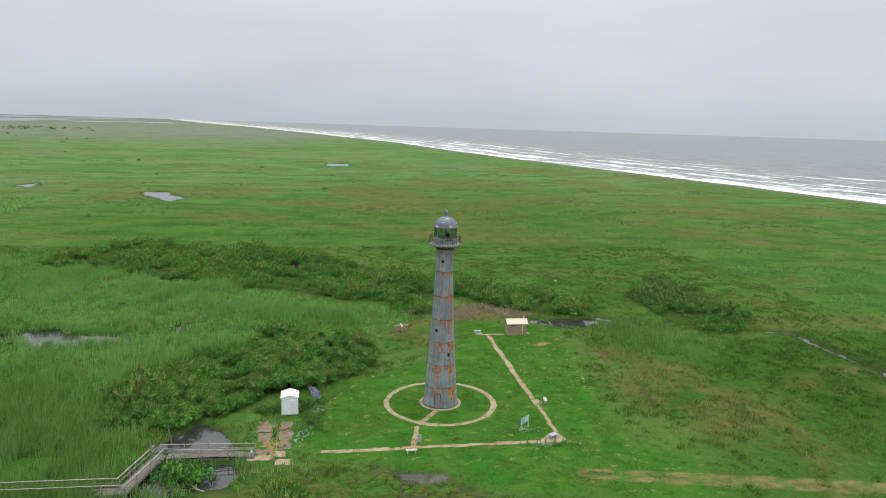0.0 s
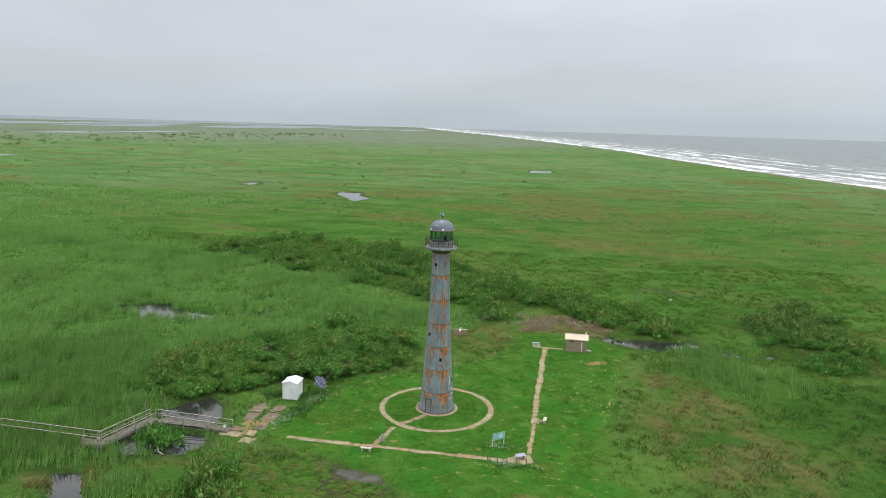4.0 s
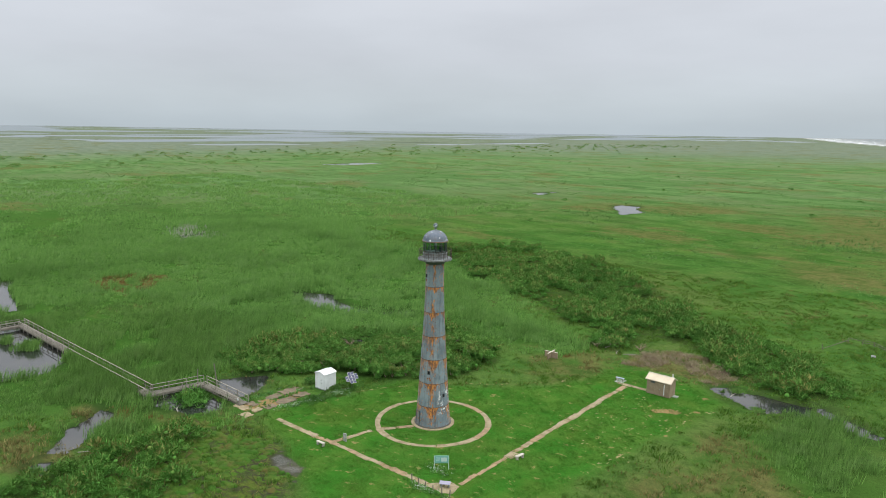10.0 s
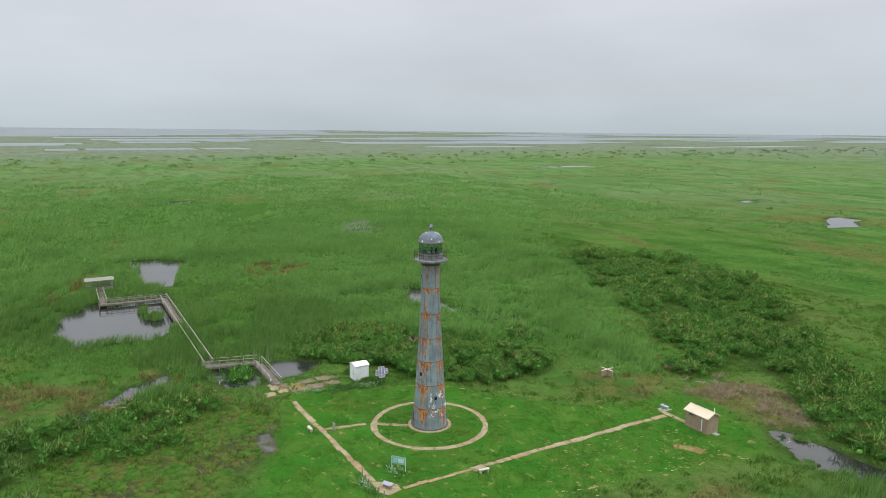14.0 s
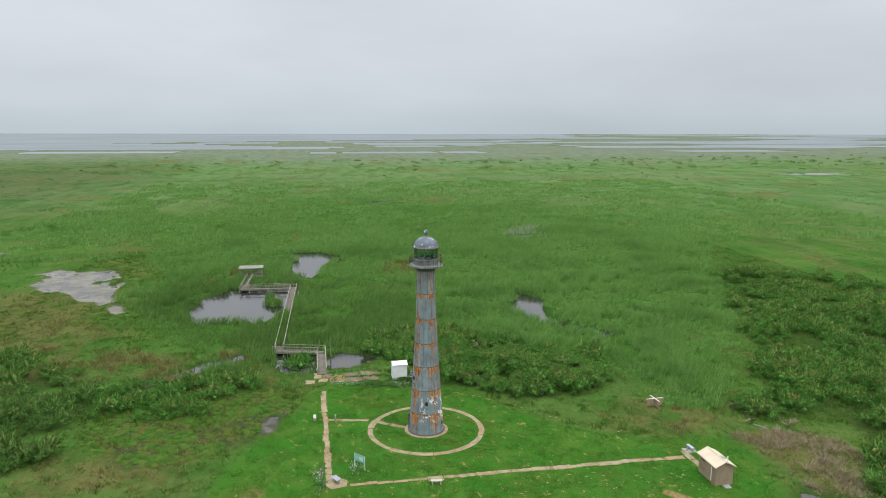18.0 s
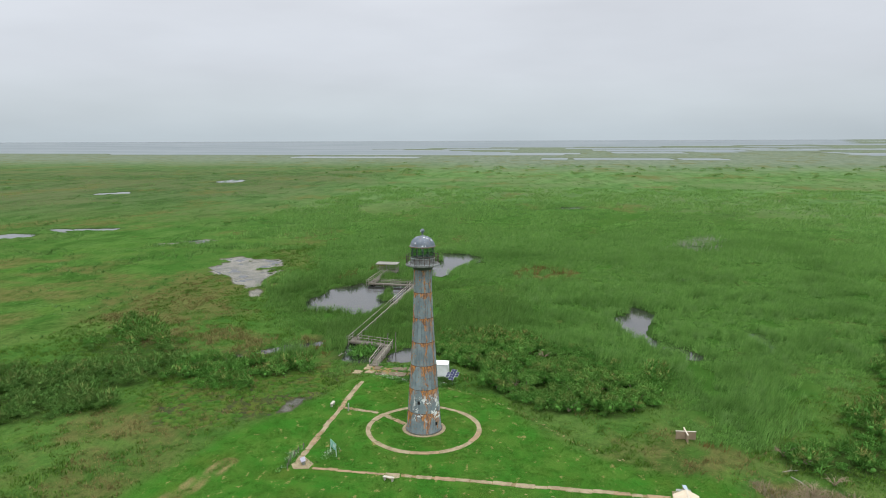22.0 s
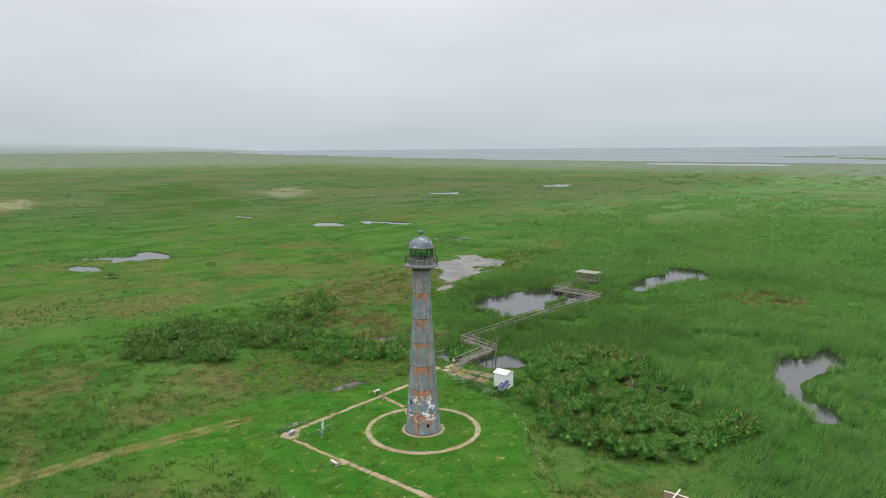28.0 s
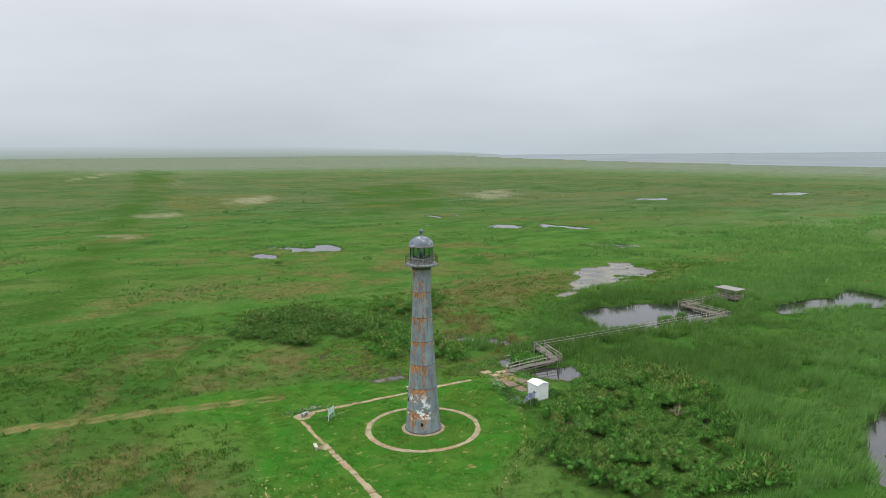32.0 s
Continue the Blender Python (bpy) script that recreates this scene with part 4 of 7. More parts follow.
# added glowing strip standing in for far land in haze on the southern horizon
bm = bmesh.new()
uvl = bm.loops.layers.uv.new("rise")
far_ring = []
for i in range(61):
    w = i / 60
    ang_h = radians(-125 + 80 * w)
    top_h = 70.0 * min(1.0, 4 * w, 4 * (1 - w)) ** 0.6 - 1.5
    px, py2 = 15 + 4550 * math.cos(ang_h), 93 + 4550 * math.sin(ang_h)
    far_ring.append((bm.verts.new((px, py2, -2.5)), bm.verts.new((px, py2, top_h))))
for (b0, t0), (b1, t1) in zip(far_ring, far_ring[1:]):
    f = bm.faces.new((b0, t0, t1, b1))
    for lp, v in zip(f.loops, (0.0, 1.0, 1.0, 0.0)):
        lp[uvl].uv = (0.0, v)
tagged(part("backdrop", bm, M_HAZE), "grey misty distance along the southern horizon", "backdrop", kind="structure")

cy = spaced(100, 900, 12.0, -3000, 13500)
cd = spaced(-40, 260, 4.0, -41, 14000)
S, D = np.meshgrid(cy, cd)
SX = coast_x(S) + D
ramp = np.clip(D / 30.0, 0, 1) * np.exp(-np.clip(D, 0, None) / 900.0)
swell = 0.55 * np.sin(D * 0.115 + 7 * fnoise(S * 0.12, D * 0.5, 9.0, 50)) + 0.5 * (fnoise(S * 0.2, D, 9.0, 55) - 0.5)
SZ = WATER + 0.02 + ramp * swell * 0.9
idx = np.arange(S.size).reshape(S.shape)
quads = np.stack([idx[:-1, :-1], idx[:-1, 1:], idx[1:, 1:], idx[1:, :-1]], -1).reshape(-1, 4)[:, ::-1]
me = fast_mesh("sea", np.stack([SX.ravel(), S.ravel(), SZ.ravel()], -1), quads, True)
uv = me.uv_layers.new(name="shore")
loops = np.empty(len(me.loops), np.int32)
me.loops.foreach_get("vertex_index", loops)
uv.data.foreach_set("uv", np.stack([S.ravel(), D.ravel()], -1)[loops].astype(np.float32).ravel())
tagged(link_mesh("sea", me, M_SEA), "grey-brown sea with rows of white breakers along the beach", "water", kind="structure")

# ---- the lighthouse ----
CX, CY = 14.9, 93.36
tower = thing("lighthouse", CX, CY, 0, 0, "tall rusting blue-grey cast-iron lighthouse with glazed lantern and dome", "lighthouse")
ZS = [0.10, 2.92, 6.16, 9.42, 12.6, 15.88, 19.32, 22.75]
RS = [2.40, 2.18, 1.96, 1.75, 1.55, 1.37, 1.24, 1.22]


def tower_r(z):
    return float(np.interp(z, ZS, RS))


def iron_plate(z0, z1, a0, a1):
    """One curved wall plate with thickness and flanged joints; uv is metres round, metres below the joint above."""
    bm = bmesh.new()
    uvl = bm.loops.layers.uv.new("plate")
    nu, nv = 7, 6
    grid = []
    where = {}
    for j in range(nv + 1):
        row = []
        z = z0 + (z1 - z0) * j / nv
        for i in range(nu + 1):
            a = a0 + (a1 - a0) * i / nu
            r = tower_r(z)
            v = bm.verts.new((r * math.cos(a), r * math.sin(a), z))
            where[v] = (a * 1.7, z1 - z)
            row.append(v)
        grid.append(row)
    inner = []
    for j in (0, nv):
        row = []
        z = z0 + (z1 - z0) * j / nv
        for i in range(nu + 1):
            a = a0 + (a1 - a0) * i / nu
            r = tower_r(z) - 0.05
            v = bm.verts.new((r * math.cos(a), r * math.sin(a), z))
            where[v] = (a * 1.7, z1 - z)
            row.append(v)
        inner.append(row)
    for j in range(nv):
        for i in range(nu):
            bm.faces.new((grid[j][i], grid[j][i + 1], grid[j + 1][i + 1], grid[j + 1][i])).smooth = True
    # flanges turned inwards, with corners of their own so that the plate stays flat-lit at its rim
    def twin(v):
        w = bm.verts.new(v.co)
        where[w] = where[v]
        return w

    low, top = [twin(v) for v in grid[0]], [twin(v) for v in grid[nv]]
    for i in range(nu):
        bm.faces.new((inner[0][i], inner[0][i + 1], low[i + 1], low[i]))
        bm.faces.new((top[i], top[i + 1], inner[1][i + 1], inner[1][i]))
    for e in (0, nu):
        bm.faces.new([twin(grid[j][e]) for j in range(nv + 1)] + [twin(inner[1][e]), twin(inner[0][e])])
    for f in bm.faces:
        for l in f.loops:
            l[uvl].uv = where[l.vert]
    return bm


for k in range(7):
    for i in range(8):
        a0 = radians(-88 + 45 * i + (22.5 if k % 2 else 0))
        part("plate", iron_plate(ZS[k] + 0.012, ZS[k + 1] - 0.012, a0 + 0.005, a0 + radians(45) - 0.005), M_IRON, tower)
    # dark joint behind the plates, and the bolted flange between two courses
    part("joint_ring", lathe([(tower_r(ZS[k + 1]) - 0.06, ZS[k + 1] - 0.06), (tower_r(ZS[k + 1]) + 0.012, ZS[k + 1] - 0.02), (tower_r(ZS[k + 1]) + 0.012, ZS[k + 1] + 0.02), (tower_r(ZS[k + 1]) - 0.06, ZS[k + 1] + 0.06)], 48), M_IRON, tower)
part("inner_shell", lathe([(tower_r(z) - 0.045, z) for z in ZS], 40), M_DARKIRON, tower)
# vertical joint strips with bolts
for k in range(7):
    for i in range(8):
        a = radians(-88 + 45 * i + (22.5 if k % 2 else 0))
        bm = bmesh.new()
        z0, z1 = ZS[k] + 0.05, ZS[k + 1] - 0.05
        for zz in np.linspace(z0, z1, 9):
            r = tower_r(zz) + 0.012
            bmesh.ops.create_icosphere(bm, subdivisions=1, radius=0.028, matrix=Matrix.Translation((r * math.cos(a + 0.05), r * math.sin(a + 0.05), zz)))
        beam(bm, ((tower_r(z0) + 0.004) * math.cos(a), (tower_r(z0) + 0.004) * math.sin(a), z0), ((tower_r(z1) + 0.004) * math.cos(a), (tower_r(z1) + 0.004) * math.sin(a), z1), 0.03, 0.012)
        part("joint_strip", bm, M_DARKIRON, tower)
part("foot_flange", lathe([(2.36, 0.02), (2.56, 0.02), (2.56, 0.16), (2.42, 0.20), (2.36, 0.2)], 48), M_DARKIRON, tower)
for i in range(40):
    a = 2 * math.pi * i / 40
    bm = bmesh.new()
    rod(bm, (2.5 * math.cos(a), 2.5 * math.sin(a), 0.12), (2.5 * math.cos(a), 2.5 * math.sin(a), 0.22), 0.035, seg=6)
    part("foot_bolt", bm, M_RUST, tower)


def on_tower(deg, z, out=0.0):
    a = radians(deg)
    r = tower_r(z) + out
    return Matrix.Translation((r * math.cos(a), r * math.sin(a), z)) @ Matrix.Rotation(a, 4, "Z")


# the door: local x outwards, y along the wall
door = part("door", one_box(0, 0, 0, 0.05, 0.74, 1.9, on_tower(-109, 1.12, 0.03), 0.01), M_DOOR, tower, "rust-streaked iron door, shut")
bm = bmesh.new()
for y, z, sy, sz in ((-0.42, 0, 0.08, 2.06), (0.42, 0, 0.08, 2.06), (0, 1.0, 0.92, 0.09)):
    box(bm, 0, y, z, 0.14, sy, sz, on_tower(-109, 1.12, 0.04))
part("door_frame", bm, M_DARKIRON, door)
part("door_handle", rod(bmesh.new(), on_tower(-109, 1.1, 0.09) @ Vector((0, 0.25, -0.08)), on_tower(-109, 1.1, 0.09) @ Vector((0, 0.25, 0.08)), 0.02), M_RUST, door)
for deg, z in ((-129, 11.1), (-69, 7.7), (-7, 4.45), (58, 1.37), (-111, 20.8)):
    m = on_tower(deg, z)
    bm = bmesh.new()
    for y, zz, sy, sz in ((-0.17, 0, 0.04, 0.5), (0.17, 0, 0.04, 0.5), (0, 0.23, 0.30, 0.04), (0, -0.23, 0.30, 0.04)):
        box(bm, 0.0, y, zz, 0.09, sy, sz, m)
    win = part("window", bm, M_DARKIRON, tower, "small dark square window opening in an iron frame")
    # near-black sheet painted as the shaded hole; the plates are not cut
    part("pane", one_box(0.018, 0, 0, 0.02, 0.31, 0.43, m), M_VOID, win)
for deg, z in ((-66, 6.95), (-74, 6.9), (-62, 6.7), (-112, 20.2)):
    part("patch_plate", one_box(0.02, 0, 0, 0.03, 0.20, 0.24, on_tower(deg, z), 0.005), M_RUST, tower)

# gallery
part("cornice", lathe([(1.20, 22.35), (1.28, 22.40), (1.34, 22.62), (1.62, 22.80), (2.02, 22.92)], 48), M_DARKIRON, tower, smooth=True)
part("gallery_deck", lathe([(1.1, 22.90), (2.22, 22.90), (2.26, 22.96), (2.26, 23.12), (2.20, 23.16), (1.1, 23.16)], 56), M_GALLERY, tower, "stained pale grey gallery deck")
for i in range(20):
    a = 2 * math.pi * i / 20
    part("rail_post", rod(bmesh.new(), (2.17 * math.cos(a), 2.17 * math.sin(a), 23.14), (2.17 * math.cos(a), 2.17 * math.sin(a), 24.25), 0.03, seg=6), M_RAILIRON, tower)
for zz, rr in ((24.25, 0.035), (23.88, 0.02), (23.52, 0.02)):
    bm = lathe([(2.17 + rr * math.cos(t), zz + rr * math.sin(t)) for t in np.linspace(0, 2 * math.pi, 7)[:-1]], 48, True)
    part("rail", bm, M_RAILIRON, tower)
for i in range(40):
    if i % 2:
        a = 2 * math.pi * i / 40
        part("baluster", rod(bmesh.new(), (2.17 * math.cos(a), 2.17 * math.sin(a), 23.14), (2.17 * math.cos(a), 2.17 * math.sin(a), 24.25), 0.012, seg=5), M_RAILIRON, tower)

# lantern
lantern = part("lantern_wall", lathe([(1.60, 23.16), (1.60, 23.78), (1.66, 23.82), (1.66, 23.92), (1.48, 23.94)], 48), M_GALLERY, tower, "stained grey iron lantern base wall")
part("lantern_floor", lathe([(0.001, 23.90), (1.5, 23.90), (1.5, 23.84), (0.001, 23.84)], 32), M_DARKIRON, lantern)
for i in range(12):
    a = 2 * math.pi * (i + 0.5) / 12
    part("mullion", beam(bmesh.new(), (1.52 * math.cos(a), 1.52 * math.sin(a), 23.92), (1.52 * math.cos(a), 1.52 * math.sin(a), 25.42), 0.075, 0.075), M_DARKIRON, lantern)
    b = a + 2 * math.pi / 12
    bm = bmesh.new()
    mid_a = (a + b) / 2
    box(bm, 0, 0, 0, 0.012, 0.72, 1.46, Matrix.Translation((1.46 * math.cos(mid_a), 1.46 * math.sin(mid_a), 24.67)) @ Matrix.Rotation(mid_a, 4, "Z"))
    part("pane", bm, M_GLASS, lantern)
    part("glazing_bar", beam(bmesh.new(), (1.52 * math.cos(a), 1.52 * math.sin(a), 25.0), (1.52 * math.cos(b), 1.52 * math.sin(b), 25.0), 0.03, 0.03), M_DARKIRON, lantern)
dome_prof = [(1.60, 25.36), (1.70, 25.40), (1.72, 25.46), (1.66, 25.52)] + [(1.62 * math.cos(t), 25.52 + 1.30 * math.sin(t)) for t in np.linspace(0.05, 1.45, 12)] + [(0.001, 26.82)]
dome = part("dome", lathe(dome_prof, 48), M_DOME, tower, "weathered grey iron dome with peeling pale patches", smooth=True)
for i in range(12):
    a = 2 * math.pi * i / 12
    bm = bmesh.new()
    ts = np.linspace(0.05, 1.4, 9)
    for t0, t1 in zip(ts, ts[1:]):
        beam(bm, (1.63 * math.cos(t0) * math.cos(a), 1.63 * math.cos(t0) * math.sin(a), 25.52 + 1.31 * math.sin(t0)), (1.63 * math.cos(t1) * math.cos(a), 1.63 * math.cos(t1) * math.sin(a), 25.52 + 1.31 * math.sin(t1)), 0.05, 0.03)
    part("dome_rib", bm, M_DOME, dome)
part("eave_ring", lathe([(1.69, 25.36), (1.745, 25.38), (1.745, 25.48), (1.69, 25.5)], 48, True), M_EAVE, dome)
part("ceiling_disc", lathe([(0.001, 25.40), (1.58, 25.40)], 32), M_DARKIRON, dome)
fin = part("finial", lathe([(0.26, 26.72), (0.20, 26.86), (0.10, 26.93), (0.09, 27.10), (0.16, 27.14), (0.16, 27.18), (0.10, 27.2)] + [(0.29 * math.cos(t), 27.46 + 0.29 * math.sin(t)) for t in np.linspace(-1.2, 1.5, 10)] + [(0.001, 27.78)], 20), M_DOME, tower, "iron ball finial", smooth=True)
part("lightning_rod", rod(bmesh.new(), (0, 0, 27.7), (0, 0, 27.95), 0.02, 0.006, 6), M_DARKIRON, fin)
# the lamp inside
lamp = part("beacon_stand", rod(bmesh.new(), (0.1, 0, 23.9), (0.1, 0, 24.75), 0.10, 0.07, 10), M_DARKIRON, tower)
part("beacon_lens", lathe([(0.13, 24.75), (0.17, 24.80), (0.17, 25.05), (0.12, 25.12), (0.001, 25.14)], 16), M_LENS, lamp, "small white beacon lens", smooth=True)
for o in lamp.children:
    o.matrix_basis = Matrix.Translation((0.1, 0, 0))
part("battery_box", one_box(0.45, 0.7, 24.2, 0.45, 0.4, 0.6, None, 0.02), M_DARKIRON, tower)

# ---- paths of concrete slabs ----
slab_rng = random.Random(5)


def slab(parent, pts, mat, z=0.022, worn=0.11):
    """One worn slab: a polygon with a thick, uneven rim, a little proud of the grass."""
    bm = bmesh.new()
    n = len(pts)
    cx, cy2 = sum(p[0] for p in pts) / n, sum(p[1] for p in pts) / n
    ring = []
    for i, (ax, ay) in enumerate(pts):
        bx, by = pts[(i + 1) % n]
        length = math.hypot(bx - ax, by - ay)
        k = max(1, int(length / 0.45))
        for s in range(k):
            t = s / k
            px, py2 = ax + (bx - ax) * t, ay + (by - ay) * t
            w = slab_rng.uniform(-worn, 0.08)
            d = math.hypot(px - cx, py2 - cy2) or 1
            ring.append((px + (px - cx) / d * w, py2 + (py2 - cy2) / d * w))
    top = [bm.verts.new((px, py2, z + slab_rng.uniform(-0.008, 0.008))) for px, py2 in ring]
    low = [bm.verts.new((px + (px - cx) * 0.01, py2 + (py2 - cy2) * 0.01, z - 0.12)) for px, py2 in ring]
    mid_v = bm.verts.new((cx, cy2, z + 0.01))
    m = len(top)
    for i in range(m):
        j = (i + 1) % m
        bm.faces.new((top[i], top[j], mid_v))
        bm.faces.new((low[i], low[j], top[j], top[i]))
    return part("slab", bm, mat, parent)


def path_run(parent, a, b, w, n, mat, gap=0.12, jitter=0.12, fade=1.0):
    ax, ay, bx, by = *a, *b
    length = math.hypot(bx - ax, by - ay)
    ux, uy = (bx - ax) / length, (by - ay) / length
    nx, ny = -uy, ux
    k = max(2, int(length / 0.8))
    sides = [[(ax + ux * length * i / k + sd * nx * w * 0.31, ay + uy * length * i / k + sd * ny * w * 0.31) for i in range(k + 1)] for sd in (-1, 1)]
    bm = bmesh.new()
    rows_v = [[bm.verts.new((px + slab_rng.uniform(-0.17, 0.17), py2 + slab_rng.uniform(-0.17, 0.17), 0.009)) for px, py2 in side] for side in sides]
    rows_v = [[bm.verts.new((v.co.x, v.co.y, -0.08)) for v in rows_v[0]]] + rows_v + [[bm.verts.new((v.co.x, v.co.y, -0.08)) for v in rows_v[1]]]
    for r0, r1 in zip(rows_v, rows_v[1:]):
        for i in range(k):
            bm.faces.new((r0[i], r0[i + 1], r1[i + 1], r1[i]))
    part("earth_bed", bm, M_EARTH, parent, "trodden sandy earth between the slabs")
    cuts = sorted([0.0, 1.0] + [min(0.98, max(0.02, (i + slab_rng.uniform(-0.22, 0.22)) / n)) for i in range(1, n)])
    for s0, s1 in zip(cuts, cuts[1:]):
        worn = gap * (4.5 if slab_rng.random() < 0.3 else 0.2)
        s0, s1 = s0 * length + worn * slab_rng.random(), s1 * length - worn * slab_rng.random()
        w0 = w / 2 * slab_rng.uniform(0.62, 1.12)
        o = slab_rng.uniform(-jitter, jitter)
        slab(parent, [(ax + ux * s0 + nx * (o - w0), ay + uy * s0 + ny * (o - w0)), (ax + ux * s1 + nx * (o - w0), ay + uy * s1 + ny * (o - w0)),
                      (ax + ux * s1 + nx * (o + w0), ay + uy * s1 + ny * (o + w0)), (ax + ux * s0 + nx * (o + w0), ay + uy * s0 + ny * (o + w0))], mat if slab_rng.random() < 0.7 else M_SANDSLAB)


west_path = thing("path", 0, 0, 0, 0, "worn concrete slab path sunk in the lawn", "path", kind="structure")
path_run(west_path, (-1.6, 79.4), (26.2, 80.0), 0.92, 14, M_CONC, 0.12)
slab(west_path, [(25.6, 79.6), (28.2, 79.5), (29.4, 80.3), (28.9, 82.0), (27.6, 82.2), (26.3, 80.9)], M_CONC)
north_path = thing("path", 0, 0, 0, 0, "straight concrete slab path across the lawn to the hut", "path", kind="structure")
path_run(north_path, (28.6, 82.3), (28.7, 91.4), 0.62, 5, M_SANDSLAB, 0.25)
slab(north_path, [(28.2, 91.5), (29.3, 91.4), (29.9, 92.4), (29.2, 93.3), (28.2, 93.2)], M_CONC)
path_run(north_path, (28.6, 93.4), (28.6, 124.2), 1.0, 14, M_CONC, 0.12)
path_run(north_path, (26.9, 125.0), (32.0, 125.0), 0.8, 2, M_CONC, 0.08)
slab(north_path, [(26.3, 125.0), (27.8, 124.8), (27.8, 126.6), (26.3, 126.7)], M_STONE)
stem = thing("path", 0, 0, 0, 0, "short slab path from the lawn walk to the tower door", "path", kind="structure")
path_run(stem, (9.6, 79.9), (10.8, 85.6), 0.85, 3, M_CONC, 0.15)
path_run(stem, (11.3, 86.9), (14.0, 90.5), 0.95, 2, M_CONC, 0.04)
ring_path = thing("path", 0, 0, 0, 0, "circular concrete slab path round the lighthouse", "path", kind="structure")
ncut = 15
ang = [2 * math.pi * (i + slab_rng.uniform(-0.25, 0.25)) / ncut for i in range(ncut)]
for i in range(ncut):
    a0, a1 = ang[i] + 0.004, ang[(i + 1) % ncut] - 0.004 + (2 * math.pi if i == ncut - 1 else 0)
    r0, r1 = 7.25 + slab_rng.uniform(-0.08, 0.12), 8.02 + slab_rng.uniform(-0.12, 0.1)
    k = 5
    pts = [(CX + r1 * math.cos(a0 + (a1 - a0) * j / k), CY + r1 * math.sin(a0 + (a1 - a0) * j / k)) for j in range(k + 1)]
    pts += [(CX + r0 * math.cos(a1 + (a0 - a1) * j / k), CY + r0 * math.sin(a1 + (a0 - a1) * j / k)) for j in range(k + 1)]
    # curved slab: strips between the two arcs
    bm = bmesh.new()
    outer = [bm.verts.new((px + slab_rng.uniform(-0.04, 0.04), py2 + slab_rng.uniform(-0.04, 0.04), 0.03)) for px, py2 in pts[:k + 1]]
    inn = [bm.verts.new((px + slab_rng.uniform(-0.04, 0.04), py2 + slab_rng.uniform(-0.04, 0.04), 0.03)) for px, py2 in pts[k + 1:]][::-1]
    lo_o = [bm.verts.new((v.co.x, v.co.y, -0.1)) for v in outer]
    lo_i = [bm.verts.new((v.co.x, v.co.y, -0.1)) for v in inn]
    for j in range(k):
        bm.faces.new((inn[j], outer[j], outer[j + 1], inn[j + 1]))
        bm.faces.new((outer[j], lo_o[j], lo_o[j + 1], outer[j + 1]))
        bm.faces.new((lo_i[j], inn[j], inn[j + 1], lo_i[j + 1]))
    for e in (0, k):
        bm.faces.new((inn[e], lo_i[e], lo_o[e], outer[e]))
    bmesh.ops.recalc_face_normals(bm, faces=bm.faces[:])
    part("slab", bm, M_CONC if slab_rng.random() < 0.75 else M_SANDSLAB, ring_path)
apron = part("tower_apron", lathe([(2.2, -0.1), (2.2, 0.09), (2.9, 0.07), (2.98, 0.04), (3.0, -0.1)], 40), M_CONC)
apron.location = (CX, CY, 0)
tagged(apron, "round pale concrete apron at the lighthouse foot", "pavement", kind="structure")
yard = thing("pavement", 0, 0, 0, 0, "broken sandy concrete slabs between shed and boardwalk", "pavement", kind="structure")
for x0, x1, y0, y1 in ((-9.9, -7.9, 85.4, 89.0), (-9.6, -7.8, 81.3, 85.2), (-9.5, -7.6, 79.6, 81.0), (-7.2, -5.4, 86.3, 88.8), (-7.1, -5.2, 82.8, 86.0), (-6.9, -5.2, 80.4, 82.5), (-7.2, -5.6, 78.6, 80.2), (-10.5, -7.4, 77.9, 79.3), (-7.0, -5.0, 76.6, 78.2)):
    slab(yard, [(x0, y0), ((x0 + x1) / 2, y0 - 0.1), (x1, y0), (x1 + 0.1, (y0 + y1) / 2), (x1, y1), (x0, y1)], M_YARD if y0 > 79 else M_CONC, 0.022, 0.42)

# ---- hut ----
hut = thing("hut", 34.15, 125.15, 0, 0, "small beige hut with a cream gabled roof on the lawn", "hut")
L, W, H, R = 3.7, 2.2, 2.3, 2.85
bm = bmesh.new()
for sy in (-1, 1):
    box(bm, 0, sy * (W / 2 - 0.06), H / 2, L, 0.12, H)
    part("side_wall", bm, M_WALL, hut)
    bm = bmesh.new()
bm.free()
for sx in (-1, 1):
    bm = bmesh.new()
    pts = [(-W / 2 + 0.12, 0), (W / 2 - 0.12, 0), (W / 2 - 0.12, H), (0, R - 0.06), (-W / 2 + 0.12, H)]
    f = bm.faces.new([bm.verts.new((sx * (L / 2 - 0.06) - 0.06, y, z)) for y, z in pts])
    ext = bmesh.ops.extrude_face_region(bm, geom=[f])
    bmesh.ops.translate(bm, vec=(0.12, 0, 0), verts=[v for v in ext["geom"] if isinstance(v, bmesh.types.BMVert)])
    bmesh.ops.recalc_face_normals(bm, faces=bm.faces[:])
    part("gable_wall", bm, M_WALL, hut)
